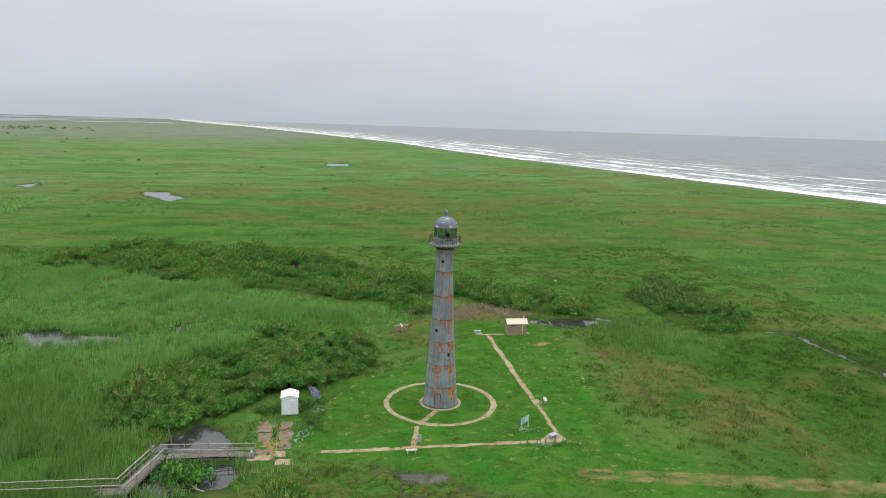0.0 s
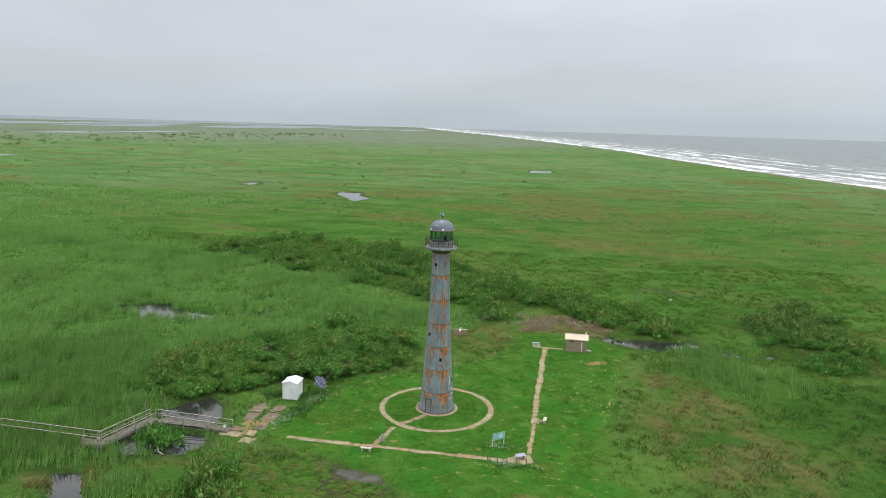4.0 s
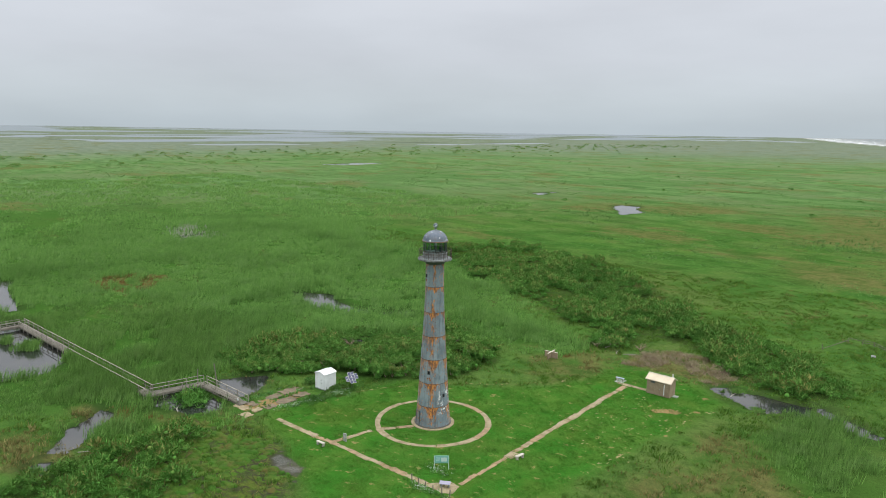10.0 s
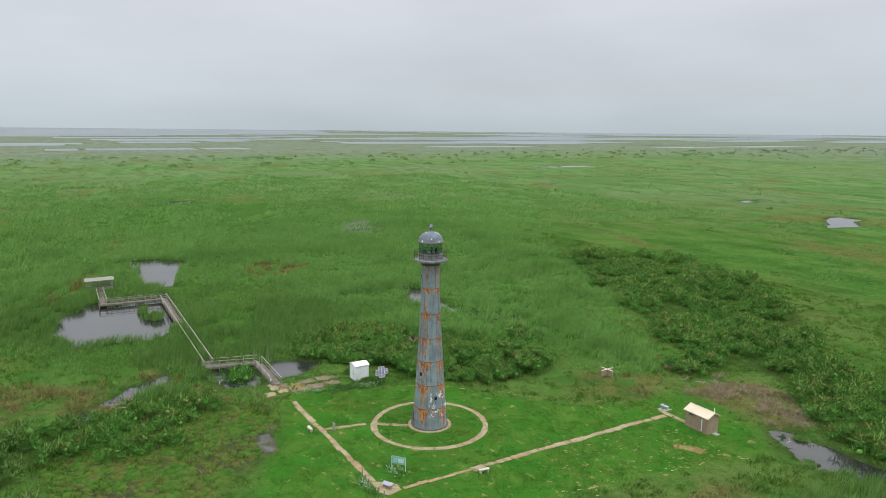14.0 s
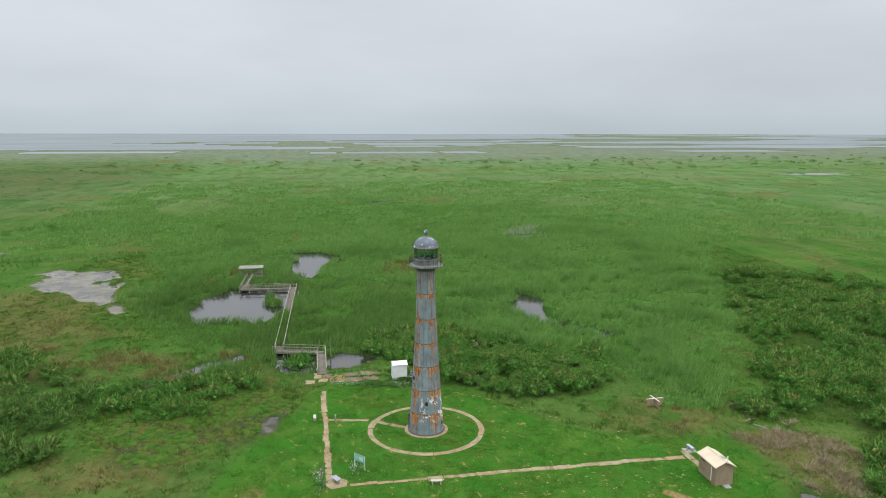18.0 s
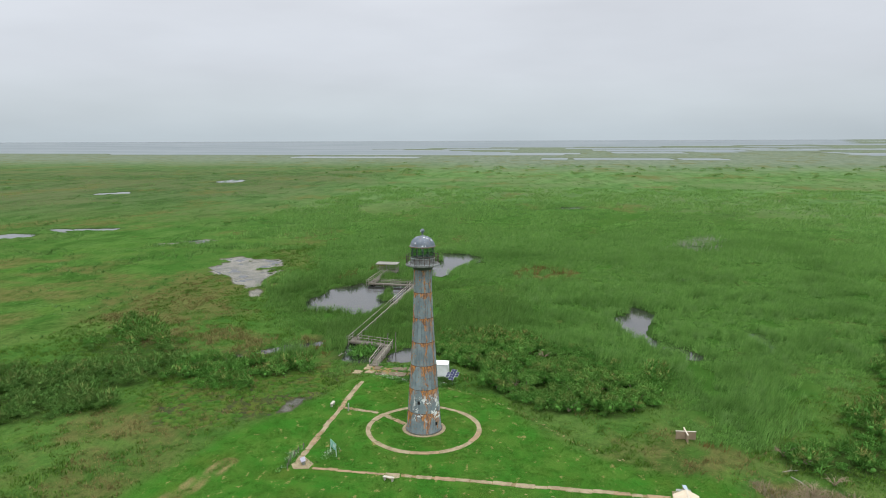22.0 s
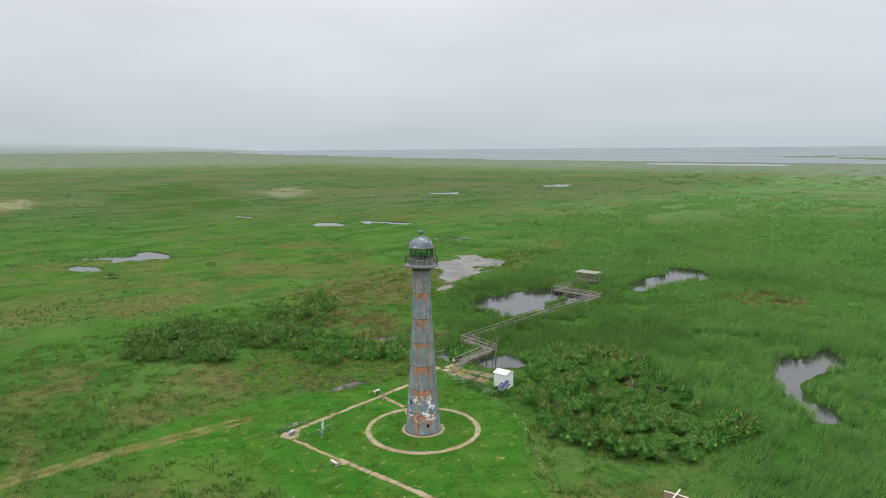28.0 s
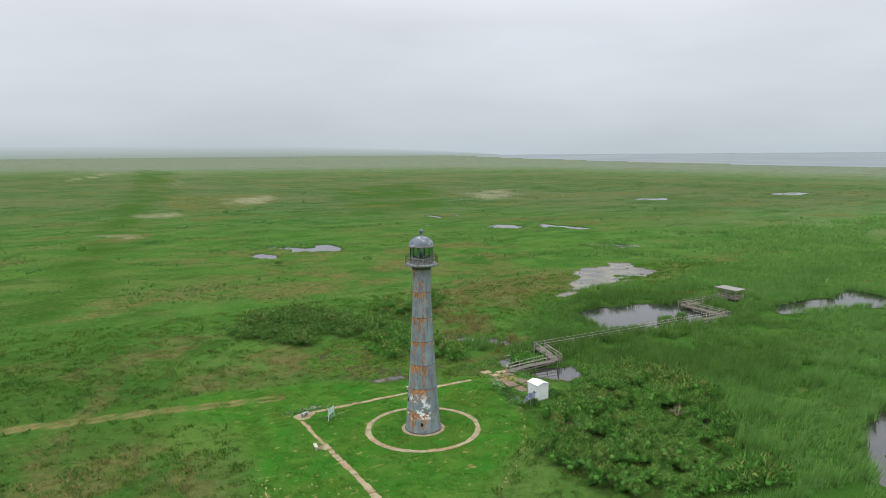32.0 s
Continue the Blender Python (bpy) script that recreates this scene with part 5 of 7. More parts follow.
for sy in (-1, 1):
    bm = bmesh.new()
    ov = 0.22
    y0, z0, y1, z1 = sy * (W / 2 + ov), H - ov * (R - H) / (W / 2) + 0.04, 0.0, R + 0.04
    vs = [(-L / 2 - ov, y0, z0), (L / 2 + ov, y0, z0), (L / 2 + ov, y1, z1), (-L / 2 - ov, y1, z1)]
    f = bm.faces.new([bm.verts.new(v) for v in vs])
    ext = bmesh.ops.extrude_face_region(bm, geom=[f])
    bmesh.ops.translate(bm, vec=(0, 0, 0.1), verts=[v for v in ext["geom"] if isinstance(v, bmesh.types.BMVert)])
    bmesh.ops.recalc_face_normals(bm, faces=bm.faces[:])
    slope = part("roof_slope", bm, M_ROOF, hut, "cream sheet roof slope")
    for i in range(7):
        xx = -L / 2 + 0.1 + i * (L - 0.2) / 6
        part("roof_seam", beam(bmesh.new(), (xx, y0, z0 + 0.11), (xx, y1, z1 + 0.105), 0.03, 0.012), M_ROOF, slope)
part("ridge_cap", one_box(0, 0, R + 0.15, L + 0.46, 0.16, 0.05, None, 0.01), M_TRIM, hut)
for i in range(16):
    xx = -L / 2 + 0.12 + i * (L - 0.24) / 15
    for side in (-1, 1):
        part("wall_batten", one_box(xx, side * (W / 2 + 0.012), H / 2, 0.05, 0.024, H - 0.1), M_WALL, hut)
hd = part("door", one_box(0.55, -W / 2 - 0.03, 1.0, 0.75, 0.05, 1.9, None, 0.01), M_WALL, hut)
part("door_trim", one_box(0.95, -W / 2 - 0.035, 1.1, 0.12, 0.06, 1.7), M_WHITE, hd, "white door post")
part("door_handle", one_box(0.3, -W / 2 - 0.08, 1.0, 0.05, 0.05, 0.14), M_ALU, hd)
part("louvre", one_box(-0.9, -W / 2 - 0.03, 1.95, 0.7, 0.05, 0.26), M_DARKIRON, hut)
part("vent_pipe", rod(bmesh.new(), (1.6, 0.4, 2.4), (1.6, 0.4, 3.4), 0.075, seg=12), M_WHITE, hut, "white vent pipe through the roof")
part("skylight", one_box(0.6, 0.5, 0, 0.6, 0.55, 0.05, Matrix.Translation((0, 0, R - 0.02)) @ Matrix.Rotation(-math.atan2(R - H, W / 2), 4, "X") @ Matrix.Translation((0, 0, 0.22))), M_STONE, hut, "grey skylight panel")
tagged(part("door_step", one_box(36.45, 125.3, 0.03, 0.8, 0.8, 0.14, None, 0.02), M_STONE), "grey concrete pad beside the hut", "pavement", kind="structure")

# ---- white shed ----
shed = thing("shed", -6.05, 91.95, 0, 2, "white metal storage shed with a low gabled roof", "shed")
sw, sl, sh, sr = 2.15, 2.35, 2.45, 2.78
for sx in (-1, 1):
    bm = bmesh.new()
    box(bm, sx * (sw / 2 - 0.03), 0, sh / 2 + 0.05, 0.06, sl, sh - 0.1)
    for i in range(7):
        box(bm, sx * (sw / 2 + 0.006), -sl / 2 + 0.2 + i * 0.32, sh / 2 + 0.05, 0.012, 0.05, sh - 0.2)
    part("side_wall", bm, M_WHITE, shed)
for sy in (-1, 1):
    bm = bmesh.new()
    pts = [(-sw / 2 + 0.06, 0.05), (sw / 2 - 0.06, 0.05), (sw / 2 - 0.06, sh), (0, sr - 0.03), (-sw / 2 + 0.06, sh)]
    f = bm.faces.new([bm.verts.new((x, sy * (sl / 2 - 0.03) - 0.03, z)) for x, z in pts])
    ext = bmesh.ops.extrude_face_region(bm, geom=[f])
    bmesh.ops.translate(bm, vec=(0, 0.06, 0), verts=[v for v in ext["geom"] if isinstance(v, bmesh.types.BMVert)])
    bmesh.ops.recalc_face_normals(bm, faces=bm.faces[:])
    part("end_wall", bm, M_WHITE, shed)
for sx in (-1, 1):
    bm = bmesh.new()
    beam(bm, (0, 0, sr + 0.02), (sx * (sw / 2 + 0.12), 0, sh - 0.02), sl + 0.2, 0.05)
    part("roof_slope", bm, M_WHITE, shed)
sd = part("door", one_box(0.1, -sl / 2 - 0.02, 1.05, 0.9, 0.04, 1.95, None, 0.01), M_WHITE, shed)
part("door_handle", one_box(0.45, -sl / 2 - 0.06, 1.05, 0.06, 0.05, 0.18), M_DARKIRON, sd)
part("notice", one_box(0.3, -sl / 2 - 0.045, 1.45, 0.16, 0.01, 0.2), M_GREYPOST, sd)
part("conduit", rod(bmesh.new(), (sw / 2 + 0.05, -0.9, 0), (sw / 2 + 0.05, -0.9, 0.5), 0.05), M_ALU, shed)
part("floor_frame", one_box(0, 0, 0.04, sw + 0.1, sl + 0.1, 0.12), M_GREYPOST, shed)

# ---- solar array on a pole ----
sol = thing("solar_array", -2.75, 94.4, 0, -20, "tilted blue solar panels on a steel pole", "solar panel")
part("pole", rod(bmesh.new(), (0, 0, 0), (0, 0, 1.6), 0.06, seg=10), M_ALU, sol)
tilt = Matrix.Translation((0, 0, 1.65)) @ Matrix.Rotation(radians(40), 4, "Y")
part("rack", beam(beam(bmesh.new(), tilt @ Vector((-0.8, 0, -0.06)), tilt @ Vector((0.8, 0, -0.06)), 0.06, 0.06), tilt @ Vector((0, -1.0, -0.12)), tilt @ Vector((0, 1.0, -0.12)), 0.06, 0.06), M_ALU, sol)
for cx0, cy0, px, py2, ni in ((0, 0, 2.0, 0.95, 4), (0.15, -0.78, 0.95, 0.5, 2), (-0.15, 0.78, 0.95, 0.5, 2)):
    p = part("panel_frame", one_box(cx0, cy0, 0, px, py2, 0.04, tilt, 0.008), M_ALU, sol)
    for i in range(ni):
        for j in range(2):
            part("cell", one_box(cx0 + (i + 0.5 - ni / 2) * px / (ni + 0.12), cy0 + (j - 0.5) * py2 / 2.12, 0.024, px / (ni + 0.3), py2 / 2.3, 0.006, tilt), M_CELL, p)

# ---- crossed screen walls ----
cross = thing("screen_wall", 12.5, 128.2, 0, 4, "two low tan panels crossing at right angles, pale caps", "screen wall")
for rot in (0, 90):
    m = Matrix.Rotation(radians(rot), 4, "Z")
    if rot == 0:
        part("panel", one_box(0, 0, 0.56, 2.5, 0.1, 1.05, m, 0.01), M_WALL, cross)
        part("cap", one_box(0, 0, 1.13, 2.6, 0.18, 0.07, m, 0.01), M_TRIM, cross)
    else:
        for s in (-1, 1):
            part("panel", one_box(s * 0.68, 0, 0.56, 1.22, 0.1, 1.05, m, 0.01), M_WALL, cross)
            part("cap", one_box(s * 0.72, 0, 1.13, 1.24, 0.18, 0.07, m, 0.01), M_TRIM, cross)
for x, y in ((1.2, 0), (-1.2, 0), (0, 1.2), (0, -1.2)):
    part("post", one_box(x, y, 0.52, 0.12, 0.12, 1.1, Matrix.Rotation(0.002, 4, "Z")), M_WALL, cross)


# ---- benches, signs, markers ----
def bench(x, y, rz, label, top=M_BENCH):
    t = thing("bench", x, y, 0, rz, label, "bench", "benches along the paths")
    part("seat", one_box(0, 0, 0.45, 1.35, 0.42, 0.09, None, 0.015), top, t)
    for s in (-1, 1):
        part("leg", one_box(s * 0.48, 0, 0.19, 0.16, 0.34, 0.44, None, 0.015), M_BENCH, t)
    return t


bench(9.15, 78.2, 2, "pale concrete bench beside the slab path junction")
bench(30.1, 92.3, 82, "pale concrete bench on a pad by the path")
bench(26.9, 126.0, 6, "bench with a blue-grey top beside the hut walk", M_BLUEGREY)

sg = thing("information_sign", 24.7, 83.7, 0, 42, "teal information panel on two posts above weeds", "sign")
for s in (-1, 1):
    part("post", one_box(s * 0.86, 0, 0.85, 0.07, 0.07, 1.75), M_PALEBAR, sg)
part("frame", one_box(0, 0, 1.28, 1.72, 0.06, 0.98, None, 0.01), M_SIGNGREEN, sg)
pn = part("panel", one_box(0, -0.036, 1.28, 1.62, 0.012, 0.88), M_TEAL, sg)
for i in range(6):
    part("text_bar", one_box(-0.42, -0.045, 1.52 - i * 0.08, 0.5 - 0.06 * (i % 3), 0.006, 0.022), M_PALEBAR, pn)
part("picture", one_box(0.3, -0.045, 1.28, 0.68, 0.006, 0.5), M_PALEBAR, pn)
part("back_panel", one_box(0, 0.036, 1.28, 1.62, 0.012, 0.88), M_PALEBAR, sg)

pq = thing("wayside_plaque", 27.7, 80.8, 0, 30, "low lilac plaque table on two short legs at the path corner", "plaque")
for lx0 in (-0.42, 0.42):
    part("leg", one_box(lx0, 0, 0.24, 0.16, 0.34, 0.5, None, 0.015), M_STONE, pq)
part("panel", one_box(0, 0, 0, 1.25, 0.6, 0.06, Matrix.Translation((0, 0, 0.52)) @ Matrix.Rotation(radians(12), 4, "X"), 0.01), M_LILAC, pq)
mk = thing("marker_stone", 10.5, 81.1, 0, 8, "upright grey stone marker beside the path", "marker")
part("slab", one_box(0, 0, 0.52, 0.52, 0.14, 1.1, None, 0.02), M_STONE, mk)
part("plate", one_box(0, -0.078, 0.7, 0.36, 0.012, 0.4), M_GREYPOST, mk)
for i, (x, y) in enumerate(((23.9, 79.4), (25.1, 79.2), (26.2, 79.1), (27.4, 79.1), (28.5, 79.3), (29.5, 79.5))):
    ps = thing("fence_post", x, y, 0, i * 17, "short weathered wooden post among weeds", "post", "posts at the path corner")
    part("post", one_box(0, 0, 0.38, 0.1, 0.1, 0.95, Matrix.Rotation(0.04 * (i % 3 - 1), 4, "Y"), 0.012), M_WOOD, ps)

# ---- boardwalk ----
walkway = thing("boardwalk", 0, 0, 0, 0, "weathered grey timber boardwalk with railings over the marsh", "boardwalk")
LEGS = [((-9.3, 79.3), (-19.2, 79.2)), ((-20.0, 79.6), (-22.2, 71.0)), ((-21.6, 71.6), (-74.6, 72.4)), ((-74.2, 73.2), (-74.8, 59.4)), ((-74.2, 59.9), (-89.4, 60.2))]
DECK = 0.45
WID = 1.45
for k, ((ax, ay), (bx, by)) in enumerate(LEGS):
    length = math.hypot(bx - ax, by - ay)
    ux, uy = (bx - ax) / length, (by - ay) / length
    nx, ny = -uy, ux
    rise = lambda s: DECK if k else 0.12 + (DECK - 0.12) * min(1.0, s / 4.0)
    verts, faces = [], []
    n = int(length / 0.19)
    for i in range(n):
        s0, s1 = i * length / n, (i + 1) * length / n - 0.018
        w0, w1 = -WID / 2 + slab_rng.uniform(-0.03, 0.03), WID / 2 + slab_rng.uniform(-0.03, 0.03)
        dz = slab_rng.uniform(-0.012, 0.012)
        b0 = len(verts)
        for zz in (-0.05, 0.0):
            for s, w in ((s0, w0), (s1, w0), (s1, w1), (s0, w1)):
                verts.append((ax + ux * s + nx * w, ay + uy * s + ny * w, rise(s) + dz + zz + 0.002 * k))
        faces += [(b0 + 4, b0 + 5, b0 + 6, b0 + 7), (b0, b0 + 3, b0 + 2, b0 + 1), (b0, b0 + 1, b0 + 5, b0 + 4), (b0 + 2, b0 + 3, b0 + 7, b0 + 6), (b0 + 1, b0 + 2, b0 + 6, b0 + 5), (b0 + 3, b0, b0 + 4, b0 + 7)]
    link_mesh("deck", fast_mesh("deck", verts, faces), M_WOOD, walkway)
    for side in (-1, 1):
        o = side * (WID / 2 - 0.05)
        part("joist", beam(bmesh.new(), (ax + nx * o, ay + ny * o, rise(0) - 0.18), (bx + nx * o, by + ny * o, DECK - 0.18), 0.08, 0.22), M_WOOD, walkway)
        o = side * (WID / 2 + 0.03)
        # railings stop short where the next leg joins on that side
        s_in, s_out = 0.0, length
        if k == 0:
            s_out = length + (0.9 if side < 0 else -0.9)
        elif k == 1:
            s_in, s_out = (0.9 if side > 0 else -0.0), length + (0.4 if side > 0 else -1.0)
        elif k == 2:
            s_in, s_out = (0.9 if side < 0 else -0.2), length - (1.0 if side > 0 else -0.4) * (1 if side > 0 else 1)
        elif k == 3:
            s_in, s_out = (0.9 if side < 0 else -0.1), length - (1.0 if side < 0 else -0.4)
        elif k == 4:
            s_in, s_out = 0.7, length
        npost = max(2, int((s_out - s_in) / 2.3) + 1)
        for i in range(npost):
            s = s_in + (s_out - s_in) * i / (npost - 1)
            px, py2 = ax + ux * s + nx * o, ay + uy * s + ny * o
            zt = rise(max(0, s)) + 1.06
            part("post", beam(bmesh.new(), (px, py2, -0.9), (px, py2, zt), 0.1, 0.1), M_RAILWOOD, walkway)
        for dz, ww, hh in ((1.08, 0.13, 0.045), (0.58, 0.035, 0.10)):
            off = 0 if dz > 1 else -side * 0.07
            part("rail", beam(bmesh.new(), (ax + ux * s_in + nx * (o + off), ay + uy * s_in + ny * (o + off), rise(max(0, s_in)) + dz), (ax + ux * s_out + nx * (o + off), ay + uy * s_out + ny * (o + off), rise(s_out) + dz), ww, hh), M_RAILWOOD, walkway)

# viewing shelter at the end of the boardwalk
pav = thing("viewing_shelter", -91.0, 60.4, 0, 0, "open timber viewing shelter with a flat pale roof", "shelter")
part("deck", one_box(0, 0, 0.58, 3.4, 6.0, 0.1), M_WOOD, pav)
for x in (-1.5, 1.5):
    for y in (-2.8, 0, 2.8):
        part("post", one_box(x, y, 1.0, 0.14, 0.14, 3.9), M_RAILWOOD, pav)
bm = bmesh.new()
box(bm, 0, 0, 3.0, 3.7, 6.5, 0.14, Matrix.Rotation(radians(1.5), 4, "Y"), 0.02)
part("roof", bm, M_SHELTER, pav, "flat pale grey roof")
part("fascia", one_box(1.84, 0, 2.88, 0.06, 6.4, 0.2), M_RAILWOOD, pav)
for a_, b_ in (((-1.5, -2.8), (1.5, -2.8)), ((-1.5, 2.8), (1.5, 2.8)), ((-1.5, -2.8), (-1.5, 2.8)), ((1.5, 0.95), (1.5, 2.8)), ((1.5, -2.8), (1.5, -0.95))):
    for z in (0.95, 1.3, 1.66):
        part("rail", beam(bmesh.new(), (*a_, z), (*b_, z), 0.05, 0.12), M_RAILWOOD, pav)
part("bench_seat", one_box(-1.1, 0, 1.05, 0.4, 4.5, 0.06), M_WOOD, pav)

for (x, y), (dx, dy, dz), lab in (((-18.7, 80.9), (-0.65, -0.1, 3.45), "leaning weathered timber pole beside the boardwalk"), ((-20.6, 78.6), (-0.3, 0.3, 2.7), "weathered timber pole standing in the marsh")):
    pl = thing("timber_pole", x, y, -0.7, 0, lab, "pole")
    part("pole", rod(bmesh.new(), (0, 0, 0), (dx, dy, dz + 0.7), 0.10, 0.07, 8), M_WOOD, pl)
bx_ = thing("post_box", -9.6, 78.5, 0.0, 0, "small white box on the boardwalk entrance post", "box")
part("box", one_box(0, 0, 0.9, 0.22, 0.2, 0.3, None, 0.01), M_WHITE, bx_)
part("post", one_box(0, 0, 0.36, 0.08, 0.08, 0.8), M_WOOD, bx_)

# ---- fallen fence beyond the hut pond ----
fence = thing("old_fence", 50.5, 176.0, 0, 0, "broken grey timber fence, rails fallen in the grass", "fence")
FP = [(-2.8, -8.2), (0, 0), (2.3, 0.4), (4.4, 0.4), (7.2, -1.2), (10.8, -3.4)]
for i, (x, y) in enumerate(FP):
    part("post", beam(bmesh.new(), (x, y, -0.3), (x + 0.12 * (i % 3 - 1), y, 1.05 - 0.25 * (i % 2)), 0.12, 0.12), M_WOOD, fence)
for i, (z0, z1) in enumerate(((0.1, 0.5), (0.9, 0.7), (0.85, 0.8), (0.75, 0.3), (0.5, 0.1))):
    (x0, y0), (x1, y1) = FP[i], FP[i + 1]
    part("rail", beam(bmesh.new(), (x0, y0, z0), (x1, y1, z1), 0.06, 0.1), M_WOOD, fence)
    if i > 1:
        part("rail", beam(bmesh.new(), (x0, y0, z0 - 0.45), (x1, y1, z1 - 0.35), 0.06, 0.1), M_WOOD, fence)
tub = thing("washed_up_tub", 55.9, 168.8, 0, 25, "pale grey plastic tub lying in the marsh grass", "tub")
part("body", one_box(0, 0, 0.12, 0.7, 0.45, 0.3, None, 0.05), M_GREYPOST, tub)
part("lid", one_box(0, 0, 0.29, 0.74, 0.49, 0.05, None, 0.02), M_GREYPOST, tub)
for x, y, r, ln in ((22.5, 139.2, 20, 2.6), (20.0, 139.0, 100, 1.8), (17.5, 141.0, 60, 2.2), (-14.4, 71.8, 150, 1.6), (-10.5, 57.5, 40, 2.0), (43.0, 131.6, 80, 1.3)):
    lg = thing("driftwood", x, y, 0.02, r, "bleached grey driftwood branch on wet mud", "driftwood", "driftwood on the mud")
    bm = bmesh.new()
    rod(bm, (-ln / 2, 0, 0.05), (0, 0.12, 0.16), 0.07, 0.06, 7)
    rod(bm, (0, 0.12, 0.16), (ln / 2, -0.1, 0.3), 0.06, 0.02, 7)
    part("limb", bm, M_RAILWOOD, lg)
    part("side_branch", rod(bmesh.new(), (0, 0.12, 0.16), (0.5, 0.6, 0.45), 0.035, 0.01, 6), M_RAILWOOD, lg)

# ---- vegetation ----
vr = np.random.default_rng(77)


def land_z(x, y, c=None):
    c = covers(x, y) if c is None else c
    return height(np.asarray(x, float), np.asarray(y, float), c)


def blades(x, y, z, h, per, width, spread, lean, wind=(0.04, 0.27)):
    """Grass or reeds: per place a tuft of pointed blades; returns vertex and face arrays."""
    n = len(x)
    m = n * per
    bx = np.repeat(x, per) + vr.normal(0, 1, m) * np.repeat(np.broadcast_to(spread, n), per)
    by = np.repeat(y, per) + vr.normal(0, 1, m) * np.repeat(np.broadcast_to(spread, n), per)
    bz = np.repeat(z, per) - 0.05
    hh = np.repeat(h, per) * vr.uniform(0.68, 1.08, m)
    a = vr.uniform(0, 2 * np.pi, m)
    w = np.repeat(np.broadcast_to(width, n), per) * vr.uniform(0.6, 1.3, m) * 0.5
    tx = bx + hh * (vr.normal(0, lean, m) + wind[0])
    ty = by + hh * (vr.normal(0, lean, m) + wind[1])
    V = np.empty((m, 3, 3), np.float32)
    V[:, 0] = np.stack([bx - w * np.cos(a), by - w * np.sin(a), bz], -1)
    V[:, 1] = np.stack([bx + w * np.cos(a), by + w * np.sin(a), bz], -1)
    V[:, 2] = np.stack([tx, ty, bz + hh], -1)
    return V.reshape(-1, 3), np.arange(m * 3, dtype=np.int32).reshape(-1, 3)


def scatter(n, x0, x1, y0, y1):
    return vr.uniform(x0, x1, n), vr.uniform(y0, y1, n)


def on_walkway(x, y, wid=1.0):
    d = np.full(np.shape(x), 1e9)
    for p, q in LEGS:
        d = np.minimum(d, line_distance([p, q], x, y))
    shelter = (np.abs(x + 91) < 2.0) & (np.abs(y - 60.4) < 3.3)
    return (d < wid) | shelter


def built(x, y):
    """Where nothing tall may grow: slabs, shed, pads."""
    return ((x > -10.6) & (x < -4.7) & (y > 76.3) & (y < 89.3)) | ((x > -7.4) & (x < -4.6) & (y > 90.5) & (y < 93.4)) | (np.hypot(x - 12.5, y - 128.2) < 1.7)


# tall reeds
x, y = scatter(300000, -215, 98, 25, 235)
c = covers(x, y)
reedy = c["reed"] * (1 - c["shrub"]) * (1 - c["lawn"]) * (1 - 0.6 * c["brown"])
keep = (reedy > vr.uniform(0.25, 0.9, len(x))) & (c["pond"] < 0.25) & (c["mud"] < 0.4) & (~on_walkway(x, y, 0.8) | ((x < -24.5) & (x > -50) & (np.abs(y - 72) < 1.5))) & ~built(x, y)
keep &= (fnoise(x, y, 5.0, 60) > 0.35) & (vnoise(x, y, 1.2, 63) > 0.22) & (vr.random(len(x)) < 1.0 - 0.92 * smooth(-x, 75.0, 210.0))
x, y = x[keep], y[keep]
z = land_z(x, y, {k: v[keep] for k, v in c.items()})
h = 0.6 + 1.9 * (0.4 * smooth(fnoise(x * 0.8, y, 7.0, 61), 0.32, 0.66) + 0.6 * smooth(fnoise(x, y * 0.7, 12.0, 64), 0.46, 0.51)) * (0.74 + 0.5 * vnoise(x, y, 1.3, 62)) * (0.5 + 0.5 * reedy[keep])
h = np.where(on_walkway(x, y, 0.8), vr.uniform(1.0, 1.45, len(x)), h)
h = np.maximum(h, np.where(on_walkway(x, y, 4.0) & ~on_walkway(x, y, 0.8) & (x < -26) & (x > -62), vr.uniform(1.7, 2.4, len(x)), 0.0))
h = np.where((c["shore"][keep] > 0.2) & (c["reed"][keep] > 0.6) & (x < -21), np.maximum(h, vr.uniform(1.5, 2.3, len(x))), h)
# overgrown stretch of the boardwalk, and two clumps standing in the big pond
ox = np.concatenate([vr.normal(42.7, 0.35, 60), vr.normal(47.5, 0.45, 60), vr.uniform(-48, -25, 2400), vr.normal(-59.7, 0.9, 130), vr.normal(-66.2, 0.5, 50)])
oy = np.concatenate([vr.normal(134.4, 0.3, 60), vr.normal(128.6, 0.4, 60), np.where(vr.random(2400) < 0.75, 71.1 + vr.uniform(-1.3, 0.3, 2400), 72.0 + vr.uniform(-1.0, 1.0, 2400)), vr.normal(68.1, 0.7, 130), vr.normal(66.8, 0.4, 50)])
x, y = np.concatenate([x, ox]), np.concatenate([y, oy])
z = np.concatenate([z, np.full(len(ox), -0.1)])
h = np.concatenate([h, vr.uniform(0.35, 0.6, 120), vr.uniform(1.2, 2.1, 2400), vr.uniform(1.2, 2.0, 180)])
rusty = (np.concatenate([c["brown"][keep], np.zeros(len(ox))]) > vr.uniform(0.3, 0.8, len(x)))
V, F = blades(x[rusty], y[rusty], z[rusty], 0.6 * h[rusty], 6, 0.13, 0.24, 0.25)
tagged(link_mesh("red_sedge", fast_mesh("red_sedge", V, F), M_REDSEDGE), "red-brown sedge patches among the reeds", "sedge", kind="stuff")
x, y, z, h = x[~rusty], y[~rusty], z[~rusty], h[~rusty]
